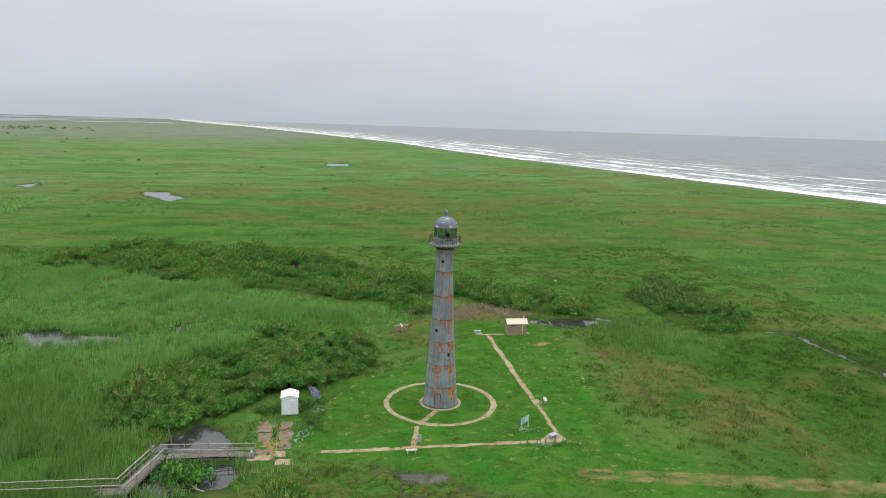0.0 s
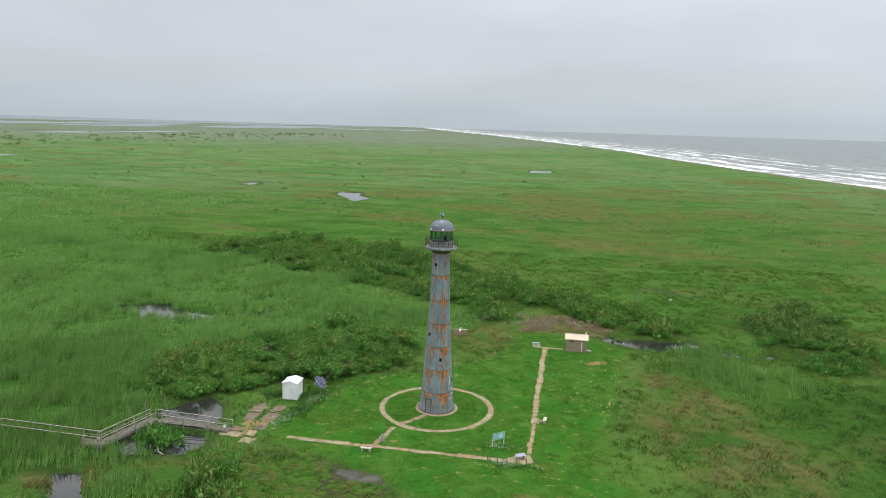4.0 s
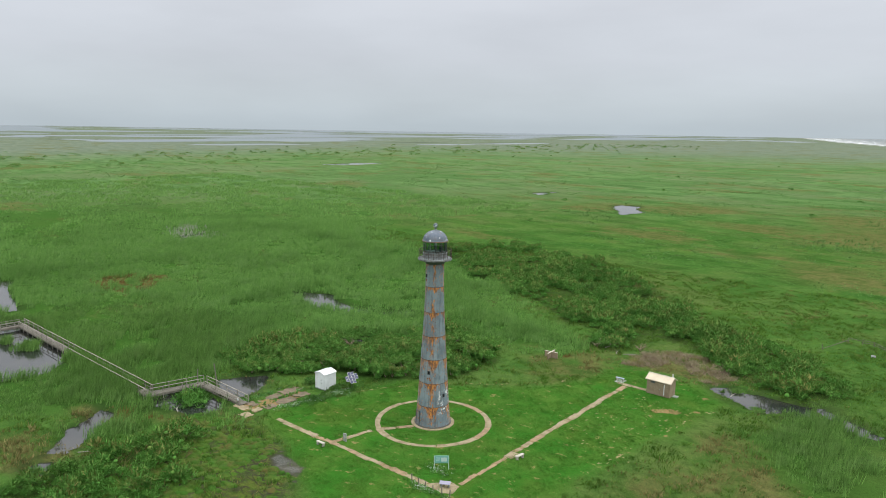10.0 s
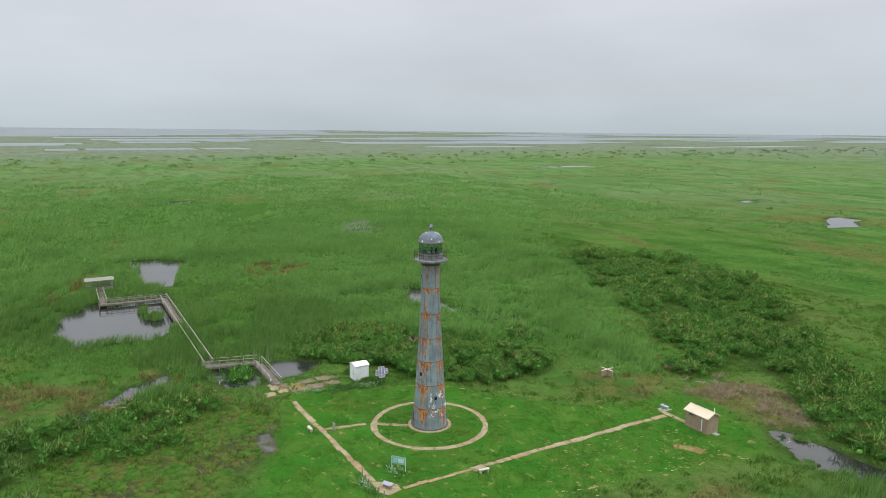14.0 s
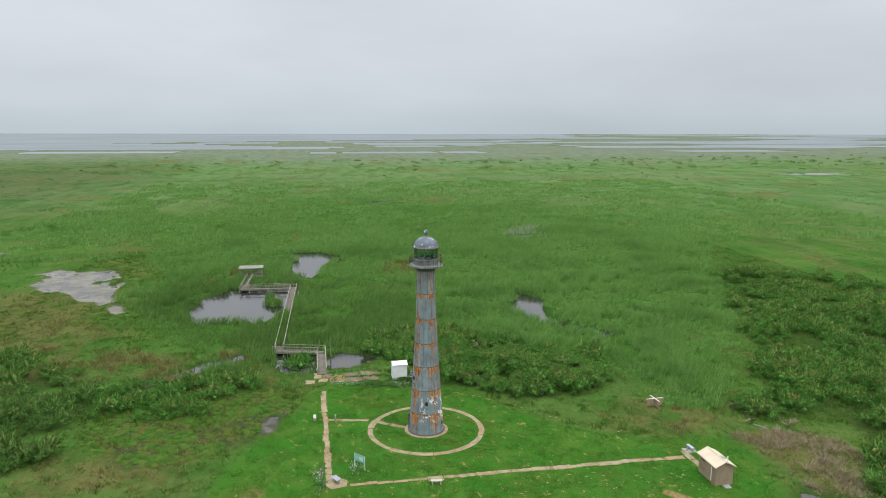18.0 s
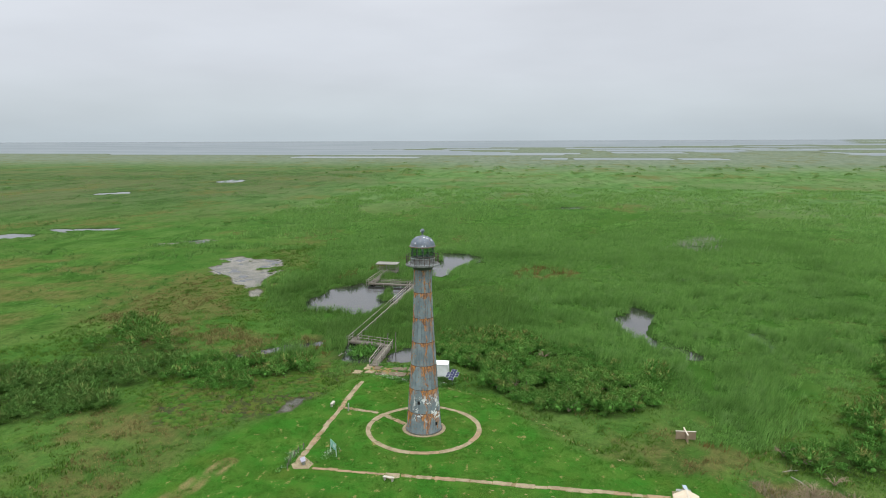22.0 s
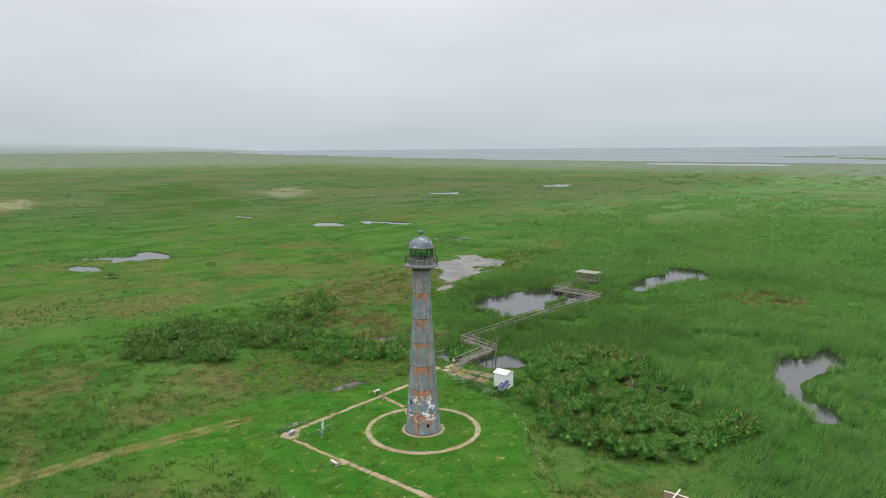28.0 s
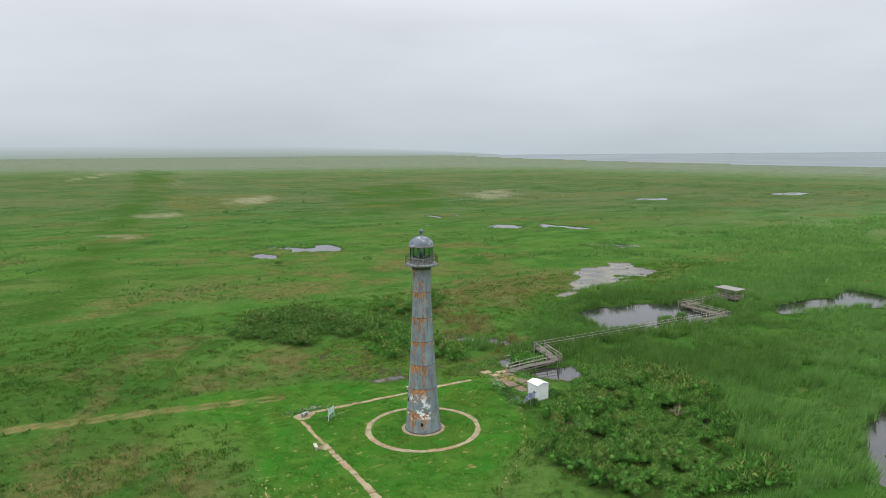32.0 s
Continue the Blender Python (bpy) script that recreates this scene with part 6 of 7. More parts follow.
shade = smooth(outline([(-62, 36), (-45, 44), (-20, 58), (-6, 66), (-20, 92), (-40, 100), (-75, 98), (-90, 70), (-80, 44)], x, y), -12.0, 6.0)
h = np.where(x > 40, 0.8 * h, h)
deep_green = (shade > vr.uniform(0.2, 0.95, len(x))) | (x > 40)
for name, sel, mat, lab in (("reeds", ~deep_green, M_REED, "tall bright green reeds bent by the wind round ponds"), ("dark_reeds", deep_green, M_DARKREED, "tall deep green reeds along the boardwalk")):
    V, F = blades(x[sel], y[sel], z[sel], h[sel], 7, 0.105, 0.24, 0.20)
    tagged(link_mesh(name, fast_mesh(name, V, F), mat), lab, "reeds", kind="stuff")

# marsh grass, green and dry
x, y = scatter(175000, -140, 112, 8, 218)
c = covers(x, y)
free = (c["pond"] < 0.2) & (c["mud"] < 0.5) & (c["lawn"] < 0.4) & (c["mire"] < 0.4) & (c["track"] < 0.4) & ~on_walkway(x, y, 0.9) & ~(built(x, y) & (fnoise(x, y, 1.6, 77) < 0.47))
free &= c["reed"] < 0.5
clump = 0.5 * fnoise(x, y, 4.0, 70) + 0.5 * vnoise(x, y, 1.5, 71)
free &= (clump > 0.30) & ((c["turf"] < 0.5) | (clump > 0.47))
is_dry = (c["brown"] * 0.9 + 0.35 * smooth(fnoise(x, y, 9.0, 72), 0.45, 0.7)) > vr.uniform(0.2, 0.95, len(x))
sedgy = c["sedge"] > vr.uniform(0.45, 0.95, len(x))
is_dry &= ~sedgy
for name, sel, mat, lab in (("marsh_grass", free & ~is_dry & ~sedgy, M_TUFT, "low tussocky green marsh grass"), ("sedge", free & sedgy, M_SEDGE, "dark green wind-flattened sedge"), ("dry_grass", free & is_dry, M_DRYTUFT, "dry tan and brown grass tufts")):
    xs, ys = x[sel], y[sel]
    z = land_z(xs, ys, {k: v[sel] for k, v in c.items()})
    h = 0.12 + 0.46 * smooth(clump[sel], 0.34, 0.72) * (0.6 + 0.8 * vnoise(xs, ys, 1.7, 73))
    if name == "dry_grass":
        h = h * (1 + 0.8 * smooth(-xs, -12.0, 8.0) * smooth(72.0 - ys, 0.0, 10.0) * smooth(xs, -36.0, -28.0))
    V, F = blades(xs, ys, z, h, 5, 0.15, 0.22, 0.45, (0.15, 0.05))
    tagged(link_mesh(name, fast_mesh(name, V, F), mat), lab, "grass", kind="stuff")

# cushions of low turf with wet cracks between them
x, y = scatter(5600, -14, 26, 44, 79)
c = covers(x, y)
sel = (c["turf"] > vr.uniform(0.3, 0.8, len(x))) & (c["pond"] < 0.1) & (c["mire"] < 0.3) & (c["lawn"] < 0.3) & (fnoise(x, y, 3.5, 41) > 0.42) & ~built(x, y) & ~on_walkway(x, y, 1.2)
x, y = x[sel], y[sel]
z = land_z(x, y, {k: v[sel] for k, v in c.items()})
seg = 9
ring_a = 2 * np.pi * np.arange(seg) / seg
Vs, Fs = [], []
for i in range(len(x)):
    r0 = 0.22 + 0.5 * vr.random() ** 1.6
    hz = r0 * vr.uniform(0.22, 0.42)
    rag = vr.uniform(0.75, 1.2, seg)
    sx0, sy0 = vr.uniform(0.8, 1.35), vr.uniform(0.7, 1.1)
    top = [np.stack([x[i] + sx0 * r0 * q * rag * np.cos(ring_a), y[i] + sy0 * r0 * q * rag * np.sin(ring_a), z[i] + hz * np.full(seg, e) * vr.uniform(0.85, 1.1, seg)], -1) for q, e in ((1.0, -0.3), (0.82, 0.55), (0.42, 0.92))]
    Vs.append(np.concatenate(top + [np.array([[x[i], y[i], z[i] + hz]])]))
    b0 = i * (3 * seg + 1)
    for j in range(seg):
        j1 = (j + 1) % seg
        for lv in (0, 1):
            p0, p1, p2, p3 = b0 + lv * seg + j, b0 + lv * seg + j1, b0 + (lv + 1) * seg + j1, b0 + (lv + 1) * seg + j
            Fs += [(p0, p1, p2), (p0, p2, p3)]
        Fs.append((b0 + 2 * seg + j, b0 + 2 * seg + j1, b0 + 3 * seg))
tagged(link_mesh("turf_cushions", fast_mesh("turf_cushions", np.concatenate(Vs), np.array(Fs), True), M_CUSHION), "low green and olive turf cushions with wet cracks between", "turf", kind="stuff")

# coarser growth further out
x, y = scatter(120000, -620, 330, -420, 700)
far_out = (x < -140) | (x > 112) | (y < 8) | (y > 218)
dist = np.hypot(x - 15, y - 93)
far_out &= vr.random(len(x)) < np.clip(230.0 / dist, 0.12, 1.0)
c = covers(x, y)
streak = fnoise(x * 0.6 + y * 0.15, y, 14.0, 80)
far_out &= (c["pond"] < 0.2) & (c["mud"] < 0.5) & (c["sand"] < 0.1) & (streak > 0.40) & (c["pale"] < 0.4) & (c["sedge"] < vr.uniform(0.15, 0.6, len(x)))
xs, ys = x[far_out], y[far_out]
z = land_z(xs, ys, {k: v[far_out] for k, v in c.items()})
h = 0.25 + 0.6 * smooth(streak[far_out], 0.45, 0.75)
V, F = blades(xs, ys, z, h, 5, 0.42, 0.8, 0.5)
tagged(link_mesh("far_marsh_grass", fast_mesh("far_marsh_grass", V, F), M_FARTUFT), "wind-combed green marsh grass in the distance", "grass", kind="stuff")

# open reed beds west of the ponds, in stands with clear edges
x, y = scatter(110000, -430, -125, -40, 340)
c = covers(x, y)
stand = 0.6 * fnoise(x * 0.7, y, 16.0, 84) + 0.4 * fnoise(x, y, 5.0, 86)
sel = (c["pond"] < 0.2) & (c["mud"] < 0.3) & (c["brown"] < 0.55) & (stand > 0.44) & (vr.random(len(x)) < 0.62 * np.clip(170.0 / np.hypot(x - 15, y - 93), 0.2, 1.0))
xs, ys = x[sel], y[sel]
h = 0.5 + 1.1 * smooth(stand[sel], 0.45, 0.52) * vr.uniform(0.7, 1.1, len(xs))
V, F = blades(xs, ys, land_z(xs, ys, {k: v[sel] for k, v in c.items()}), h, 5, 0.30, 0.55, 0.3)
tagged(link_mesh("far_reeds", fast_mesh("far_reeds", V, F), M_REED), "wide beds of green reeds beyond the ponds", "reeds", kind="stuff")

G = (1 + 5 ** 0.5) / 2
ICO = np.array([(-1, G, 0), (1, G, 0), (-1, -G, 0), (1, -G, 0), (0, -1, G), (0, 1, G), (0, -1, -G), (0, 1, -G), (G, 0, -1), (G, 0, 1), (-G, 0, -1), (-G, 0, 1)]) / math.hypot(1, G)
ICO_FACES = np.array([f for f in itertools.combinations(range(12), 3) if all(np.linalg.norm(ICO[a_] - ICO[b_]) < 1.2 for a_, b_ in itertools.combinations(f, 2))], np.int32)
flip = np.einsum("ij,ij->i", np.cross(ICO[ICO_FACES[:, 1]] - ICO[ICO_FACES[:, 0]], ICO[ICO_FACES[:, 2]] - ICO[ICO_FACES[:, 0]]), ICO[ICO_FACES[:, 0]]) < 0
ICO_FACES[flip] = ICO_FACES[flip][:, [1, 0, 2]]


def crown_arrays(seed, leaves, size, rx, ry, rz, lobes=7):
    """A lumpy crown of small pointed leaves set on several lobes, open at the edges."""
    r = np.random.default_rng(seed)
    la = r.uniform(0, 2 * np.pi, lobes)
    lr = np.sqrt(r.uniform(0, 1, lobes)) * 0.85
    lc = np.stack([rx * lr * np.cos(la), ry * lr * np.sin(la), rz * r.uniform(0.30, 0.85, lobes) * (1.1 - 0.5 * lr)], -1)
    lc[0] = (0, 0, rz * 0.62)
    ls = r.uniform(0.13, 0.42, lobes)
    k = r.integers(0, lobes, leaves)
    d = r.normal(0, 1, (leaves, 3))
    d[:, 2] = np.abs(d[:, 2]) * 1.0 - 0.25
    d /= np.linalg.norm(d, axis=1)[:, None]
    rad = ls[k] * (0.66 + 0.42 * r.random(leaves) ** 0.6 + 0.5 * r.random(leaves) ** 9)
    p = lc[k] + d * rad[:, None] * np.array([rx, ry, rz * 0.8])
    p[:, 2] = np.clip(p[:, 2], 0.06, None)
    nrm = d + r.normal(0, 0.55, (leaves, 3))
    nrm /= np.linalg.norm(nrm, axis=1)[:, None]
    t = np.cross(nrm, r.normal(0, 1, (leaves, 3)))
    t /= np.linalg.norm(t, axis=1)[:, None]
    b = np.cross(nrm, t)
    s = (size * r.uniform(0.5, 1.25, leaves))[:, None]
    # sprays that point outwards and up
    up = d * 0.8 + r.normal(0, 0.45, (leaves, 3)) + np.array([0, 0, 0.55])
    up /= np.linalg.norm(up, axis=1)[:, None]
    V = np.stack([p - t * s * 0.30, p + t * s * 0.30, p + up * s * 2.6], 1)
    # turn each spray to face out of its lobe
    facing = np.einsum("ij,ij->i", np.cross(V[:, 1] - V[:, 0], V[:, 2] - V[:, 0]), d)
    V[facing < 0] = V[facing < 0][:, [1, 0, 2]]
    soft = d * 0.8 + nrm * 0.45 + np.array([0, 0, 0.25])
    soft /= np.linalg.norm(soft, axis=1)[:, None]
    V, F, N = V.reshape(-1, 3), np.arange(leaves * 3, dtype=np.int32).reshape(-1, 3), np.repeat(soft, 3, axis=0)
    # the dense inner foliage of each lobe
    for j in range(0, lobes, 1 if leaves > 1000 else 2):
        rough = ICO * (0.34 + 0.14 * r.random((12, 1)))
        core = lc[j] + rough * ls[j] * np.array([rx, ry, rz * 0.8])
        core[:, 2] = np.clip(core[:, 2], 0.02, None)
        F = np.concatenate([F, ICO_FACES + len(V)])
        V, N = np.concatenate([V, core]), np.concatenate([N, ICO * 0.8 + np.array([0, 0, 0.3])])
    return V, F, N / np.linalg.norm(N, axis=1)[:, None]


def limbs(seed, rx, rz):
    r = random.Random(seed)
    bm = bmesh.new()
    for i in range(5):
        a = r.uniform(0, 6.28)
        e = (rx * 0.55 * math.cos(a), rx * 0.55 * math.sin(a), rz * r.uniform(0.45, 0.75))
        mid_p = (e[0] * 0.35, e[1] * 0.35, e[2] * 0.5)
        rod(bm, (0, 0, -0.1), mid_p, 0.055, 0.035, 5)
        rod(bm, mid_p, e, 0.035, 0.012, 5)
    return bm


SHRUB_MESH = []
for s in range(7):
    rx, ry, rz = 1.55 + 0.12 * (s % 3), 1.45 + 0.14 * (s % 2), 1.75 + 0.16 * (s % 4)
    V, F, N = crown_arrays(100 + s, 4400, 0.090, rx, ry, rz, 15 + s % 4)
    crown = fast_mesh("crown", V, F)
    crown.normals_split_custom_set_from_vertices(N)
    dark = crown.copy()
    crown.materials.append(M_LEAF)
    dark.materials.append(M_LEAF_DARK)
    stems = bpy.data.meshes.new("branchwork")
    bm = limbs(200 + s, rx, rz)
    bm.to_mesh(stems)
    bm.free()
    stems.materials.append(M_TWIG)
    SHRUB_MESH.append((crown, dark, stems))

# places for shrubs: a jittered lattice inside the thickets
STEP = 1.78
lx, ly = np.meshgrid(np.arange(-80, 95, STEP), np.arange(14, 230, STEP))
lx, ly = lx.ravel() + vr.uniform(-1.2, 1.2, lx.size), ly.ravel() + vr.uniform(-1.2, 1.2, lx.size)
c = covers(lx, ly)
gap = fnoise(lx, ly, 9.0, 90)
ok = (c["shrub"] > 0.5) & (c["pond"] < 0.15) & (c["lawn"] < 0.15) & (c["mud"] < 0.3) & (gap > 0.30) & ~on_walkway(lx, ly, 2.3) & ~built(lx, ly) & ~((ly < 75) & (gap < np.where(lx > -14, 0.33, 0.30))) & ~((ly > 130) & (lx < 60) & (gap < 0.38)) & (c["dead"] < 0.4) & (vr.random(lx.size) > 0.06)
sx, sy = np.concatenate([lx[ok], [-19.6, -18.4, -16.4, -14.9, -17.4, -15.6, -18.0]]), np.concatenate([ly[ok], [75.6, 74.0, 74.0, 75.0, 75.9, 76.2, 75.0]])
sz = land_z(sx, sy)
d_lawn = np.hypot(sx - 5, (sy - 98))
order = np.argsort(d_lawn)
single = order[:180]
rest = order[180:]
dark_at = lambda px, py2: (py2 < 46 and px > -12) or (px > 60 and py2 > 142)
for i in single:
    px, py2 = float(sx[i]), float(sy[i])
    s = int(vr.integers(0, 7))
    crown, dark, stems = SHRUB_MESH[s]
    k = float(0.42 + 0.95 * vr.random() ** 1.3) * (0.8 + 0.5 * float(vnoise(px, py2, 7.0, 93)))
    is_dark = dark_at(px, py2)
    sh_ob = thing("shrub", px, py2, float(sz[i]), float(vr.uniform(0, 360)), "dense dark green marsh shrub in a thicket" if is_dark else "leafy green marsh shrub with tawny tips in a thicket", "shrub", "shrubs of the thickets")
    sh_ob.scale = (k, k, k * float(vr.uniform(0.8, 1.1)))
    new("crown", dark if is_dark else crown).parent = sh_ob
    new("branchwork", stems).parent = sh_ob
LOW = [crown_arrays(300 + s, 470, 0.19, 1.65, 1.55, 1.8, 11 + s % 3) for s in range(8)]
for flag, name, mat, lab in ((False, "shrub_thicket", M_LEAF, "spreading thicket of green marsh shrubs"), (True, "dark_shrub_thicket", M_LEAF_DARK, "dark green thicket of marsh shrubs")):
    Vs, Fs, Ns, base = [], [], [], 0
    for i in rest:
        px, py2 = float(sx[i]), float(sy[i])
        if dark_at(px, py2) != flag:
            continue
        V, F, N = LOW[int(vr.integers(0, 8))]
        a, k = vr.uniform(0, 6.28), (0.42 + 1.0 * vr.random() ** 1.3) * (0.8 + 0.5 * float(vnoise(px, py2, 7.0, 93)))
        ca, sa = math.cos(a) * k, math.sin(a) * k
        Vs.append(np.stack([V[:, 0] * ca - V[:, 1] * sa + px, V[:, 0] * sa + V[:, 1] * ca + py2, V[:, 2] * k * vr.uniform(0.75, 1.1) + float(sz[i])], -1))
        Ns.append(np.stack([N[:, 0] * math.cos(a) - N[:, 1] * math.sin(a), N[:, 0] * math.sin(a) + N[:, 1] * math.cos(a), N[:, 2]], -1))
        Fs.append(F + base)
        base += len(V)
    if Vs:
        me = fast_mesh(name, np.concatenate(Vs), np.concatenate(Fs))
        me.normals_split_custom_set_from_vertices(np.concatenate(Ns))
        tagged(link_mesh(name, me, mat), lab, "thicket", kind="stuff")

# scattered low shrubs over the marsh, and the dark clumps near the bay
Vs, Fs, base = [], [], 0
px1, py1 = scatter(90, -640, 270, -450, 1100)
px2, py2_ = vr.normal(-700, 80, 460), vr.uniform(-150, 1750, 460)
px2 = px2 + 0.00009 * (py2_ - 700) ** 2 * 0.6
px1, py1, kinds = np.concatenate([px1, px2]), np.concatenate([py1, py2_]), np.array([1.1] * len(px1) + [2.01] * len(px2))
cc = covers(px1, py1)
dry_land = (cc["pond"] <= 0.05) & (cc["lawn"] <= 0.05) & (cc["sand"] <= 0) & ~((px1 > -140) & (px1 < 112) & (py1 > 8) & (py1 < 218))
for px, py2, k0 in zip(px1[dry_land], py1[dry_land], kinds[dry_land]):
    V, F, _ = LOW[int(vr.integers(0, 8))]
    V, F = (V, F) if k0 < 2 else (V[:600], F[:200])
    k = k0 * vr.uniform(0.4, 1.15)
    Vs.append(V * np.array([k * 1.3, k * 1.3, k * 0.8]) * (1.0 if k0 < 2 else 1.2) + np.array([px, py2, 0.0]))
    Fs.append(F + base)
    base += len(V)
tagged(link_mesh("far_shrubs", fast_mesh("far_shrubs", np.concatenate(Vs), np.concatenate(Fs)), M_LEAF_DARK), "scattered dark shrubs far out over the marsh", "shrubs", kind="stuff")

# low brambles round the shed
Vs, Fs, Ns, base = [], [], [], 0
for px, py2 in zip(np.concatenate([vr.normal(-3.6, 0.7, 16), vr.normal(-8.6, 1.0, 12), vr.normal(-4.0, 0.5, 10)]), np.concatenate([vr.normal(88.0, 2.2, 16), vr.normal(92.0, 1.2, 12), vr.normal(92.5, 0.8, 10)])):
    if -7.3 < px < -4.6 and 90.6 < py2 < 93.4:
        continue
    V, F, N = LOW[int(vr.integers(0, 8))]
    k = vr.uniform(0.28, 0.5)
    Vs.append(V * np.array([k * 1.3, k * 1.3, k * 0.7]) + np.array([px, py2, 0.0]))
    Fs.append(F + base)
    Ns.append(N)
    base += len(V)
me = fast_mesh("brambles", np.concatenate(Vs), np.concatenate(Fs))
me.normals_split_custom_set_from_vertices(np.concatenate(Ns))
tagged(link_mesh("brambles", me, M_LEAF_DARK), "low dark green brambles round the white shed", "brambles", kind="stuff")

# dead brush beside the hut pond: tangled bare twigs
n = 1500
x, y = scatter(n * 3, 20, 44, 131, 150)
c = covers(x, y)
sel = (c["dead"] > 0.5) & (c["pond"] < 0.3) & (fnoise(x, y, 2.5, 96) > 0.44)
x, y = x[sel], y[sel]
V, F = blades(x, y, land_z(x, y), 0.25 + 0.5 * fnoise(x, y, 3.0, 95), 5, 0.07, 0.3, 0.75, (0.1, 0.0))
tagged(link_mesh("dead_brush", fast_mesh("dead_brush", V, F), M_TWIG), "grey-brown tangle of dead brush beside the pond", "brush", kind="stuff")
br = random.Random(9)
for (x, y) in ((25, 140), (31, 144), (36, 141), (29, 137.5), (34.5, 137), (38.5, 141.5), (33, 140.5), (22.5, 143), (17.5, 141.5), (15.5, 139.5), (-9.5, 101.0), (-18.4, 108.4), (-3.0, 104.5)):
    db = thing("dead_bush", x, y, 0, br.uniform(0, 360), "bare grey dead bush lying in dry brush", "bush", "dead bushes")
    for i in range(11):
        a, e = br.uniform(0, 6.28), br.uniform(0.8, 2.0)
        bm = bmesh.new()
        p0, p1, p2 = (0, 0, -0.05), (0.4 * e * math.cos(a), 0.4 * e * math.sin(a), 0.5 * e), (e * math.cos(a + 0.3), e * math.sin(a + 0.3), br.uniform(0.4, 0.8) * e)
        rod(bm, p0, p1, 0.05, 0.035, 5)
        rod(bm, p1, p2, 0.035, 0.01, 5)
        for j in range(3):
            b = a + br.uniform(-1, 1)
            rod(bm, p1, (p1[0] + 0.6 * math.cos(b), p1[1] + 0.6 * math.sin(b), p1[2] + br.uniform(0.1, 0.6)), 0.02, 0.006, 4)
        part("branch", bm, M_TWIG, db)

# broad-leaved weeds and white flowers by the shed, the corner and the sign
for name, mat, lab, per, k in (("weeds", M_WEED, "pale broad-leaved weeds beside the shed and path corner", 5, 0.22), ("white_flowers", M_FLOWER, "white flowering weeds beside the shed and path corner", 4, 0.12)):
    px, py2 = [], []
    for cx0, cy0, r0, r1, cnt in ((-2.9, 89.5, 0.6, 2.6, 60), (-3.9, 85.0, 0.6, 1.8, 50), (-2.2, 92.0, 0.5, 1.0, 25), (26.6, 78.9, 1.8, 0.3, 45), (24.8, 83.2, 0.8, 0.5, 26), (-7.4, 84.0, 0.25, 3.2, 40 if mat is M_WEED else 2), (-10.4, 83.0, 0.4, 3.0, 40 if mat is M_WEED else 2)):
        px += list(vr.normal(cx0, r0, cnt))
        py2 += list(vr.normal(cy0, r1, cnt))
    px, py2 = np.array(px), np.array(py2)
    bloom = mat is M_FLOWER
    V, F = blades(px, py2, np.full(len(px), 0.3 if bloom else 0.0), np.full(len(px), 0.07 if bloom else 0.4), per, k, 0.18 if bloom else 0.14, 1.2 if bloom else 0.6, (0, 0))
    tagged(link_mesh(name, fast_mesh(name, V, F), mat), lab, "weeds", kind="stuff")

# the mown lawn's blades, thinner towards its edges
x, y = scatter(150000, -6, 75, 62, 135)
c = covers(x, y)
sel = (c["lawn"] > vr.uniform(0.3, 1.0, len(x))) & (c["track"] < 0.5) & (c["pond"] < 0.1) & (c["mire"] < 0.4) & ~built(x, y) & (np.abs(np.hypot(x - CX, y - CY) - 7.63) > 0.5) & (np.hypot(x - CX, y - CY) > 3.1)
sel &= ~((np.abs(x - 28.6) < 0.42) & (y > 80) & (y < 125.5)) & ~((np.abs(y - 79.7) < 0.38) & (x > -2) & (x < 29)) & ~((np.abs(x - 34.2) < 3.4) & (np.abs(y - 125.2) < 1.3)) & (fnoise(x, y, 2.0, 98) > 0.36)
x, y = x[sel], y[sel]
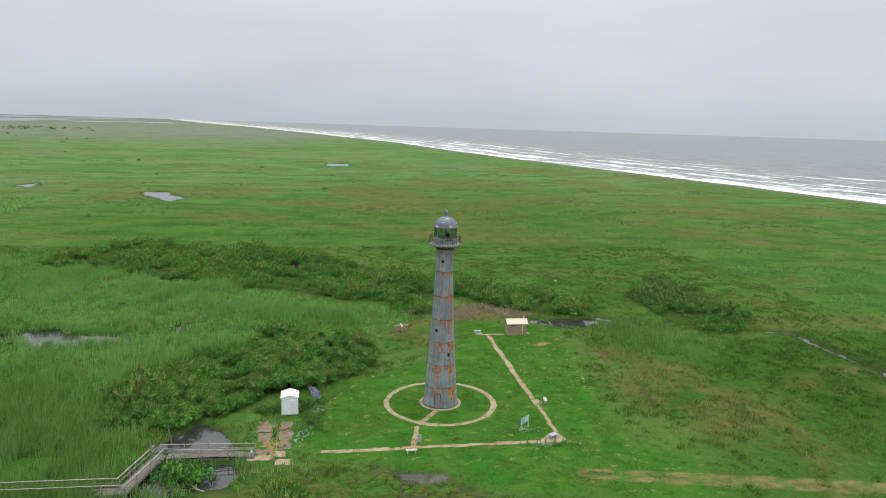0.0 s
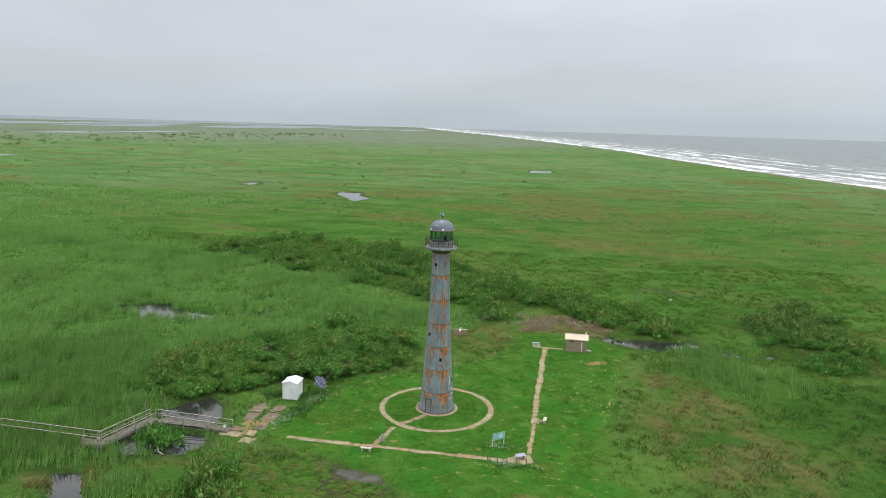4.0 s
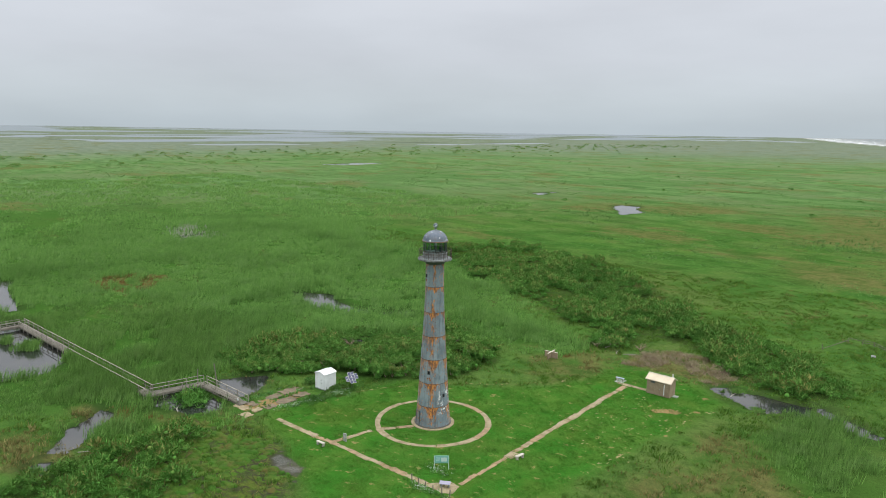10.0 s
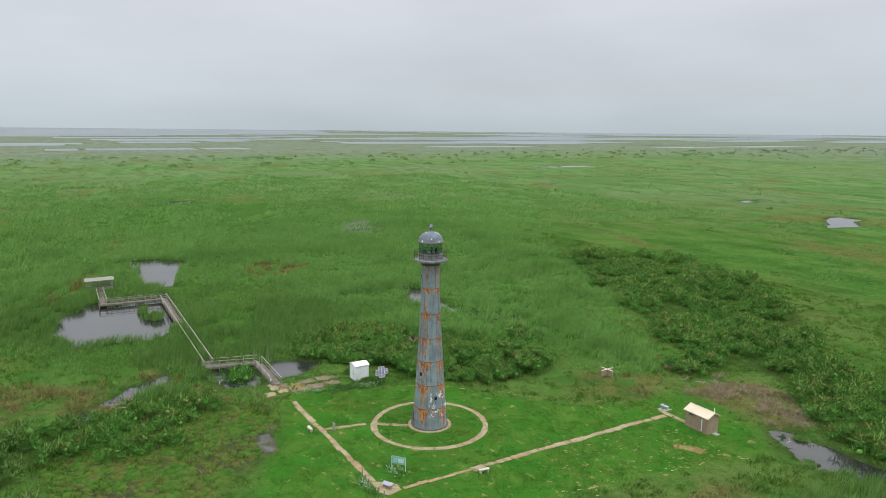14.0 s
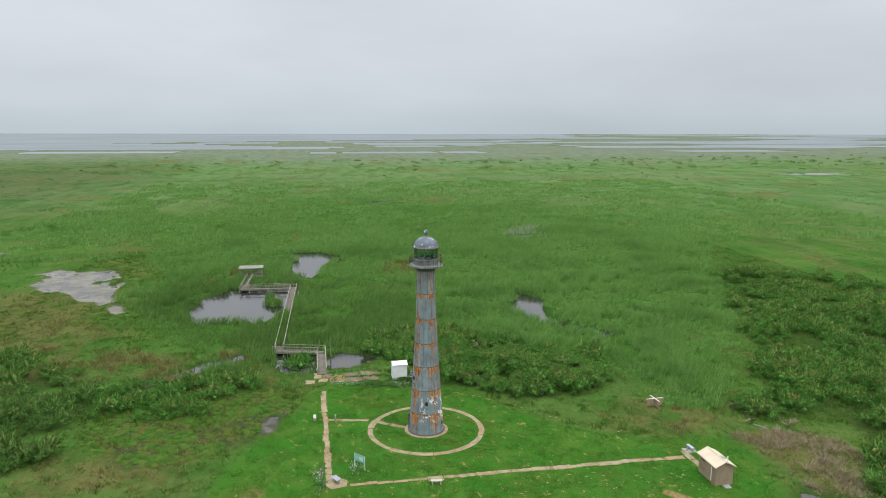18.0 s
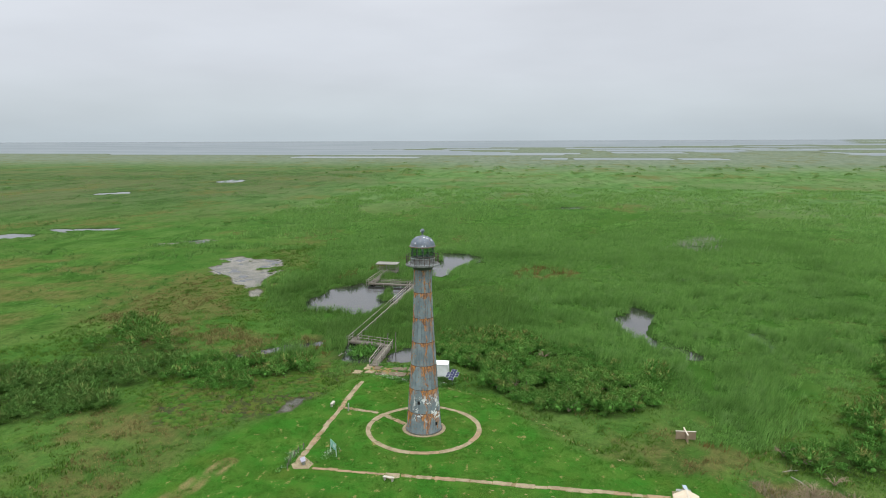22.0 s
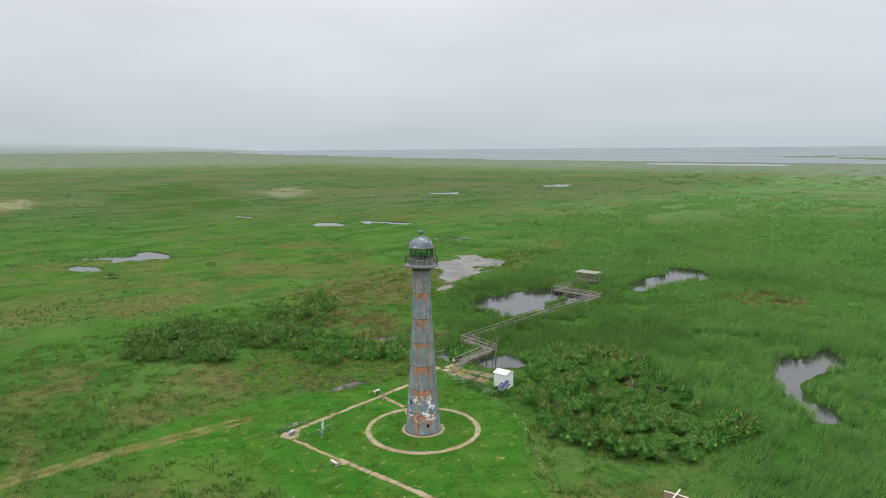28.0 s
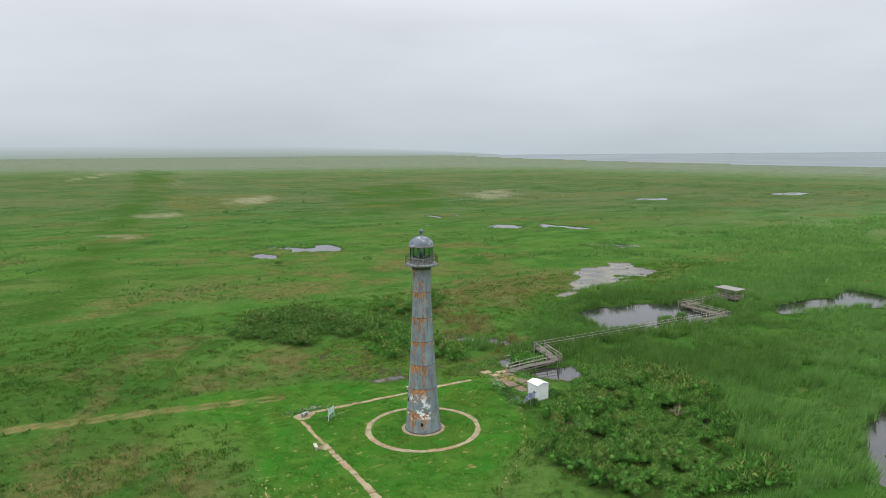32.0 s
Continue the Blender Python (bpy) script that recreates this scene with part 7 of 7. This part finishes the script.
V, F = blades(x, y, np.zeros(len(x)), 0.06 + 0.16 * fnoise(x, y, 1.5, 97), 3, 0.12, 0.15, 0.6, (0.1, 0.0))
tagged(link_mesh("lawn_grass", fast_mesh("lawn_grass", V, F), M_LAWN), "short bright green mown lawn grass", "grass", kind="stuff")

# thin worn patches along the trodden edges of the lawn and beside the hut
bm = bmesh.new()
wr = random.Random(31)
spots = []
for tr in TRAILS:
    for (ax, ay), (bx, by) in zip(tr, tr[1:]):
        for i in range(int(math.hypot(bx - ax, by - ay) / 0.55)):
            if wr.random() < 0.62:
                w = wr.random()
                spots.append((ax + (bx - ax) * w + wr.gauss(0, 0.18), ay + (by - ay) * w + wr.gauss(0, 0.18), math.atan2(by - ay, bx - ax), wr.uniform(0.12, 0.42), wr.uniform(0.07, 0.16)))
for i in range(90):
    spots.append((wr.uniform(30, 41), wr.uniform(100, 123), 1.3, wr.uniform(0.1, 0.3), wr.uniform(0.05, 0.13)))
for px, py2, ang_s, ra, rb in spots:
    cs, sn = math.cos(ang_s), math.sin(ang_s)
    rim = []
    for j in range(9):
        q = wr.uniform(0.6, 1.15)
        ex, ey = ra * q * math.cos(j * 0.698), rb * q * math.sin(j * 0.698)
        rim.append(bm.verts.new((px + ex * cs - ey * sn, py2 + ex * sn + ey * cs, 0.004)))
    mid_v = bm.verts.new((px, py2, 0.016))
    for j in range(9):
        bm.faces.new((rim[j], rim[(j + 1) % 9], mid_v))
tagged(part("worn_patches", bm, M_STRAW), "small straw-coloured worn patches in the mown lawn", "bare patches", kind="stuff")

# pale dead stalks standing in two flooded reed beds
x = np.concatenate([vr.normal(-156, 6, 150), vr.normal(-172, 3, 60), vr.normal(-262, 16, 150)])
y = np.concatenate([vr.normal(156, 4, 150), vr.normal(164, 3, 60), vr.normal(-308, 20, 150)])
V, F = blades(x, y, land_z(x, y), vr.uniform(1.2, 2.2, len(x)), 3, 0.16, 0.5, 0.08)
tagged(link_mesh("dead_stalks", fast_mesh("dead_stalks", V, F), M_STALK), "pale grey dead reed stalks standing in water", "reeds", kind="stuff")
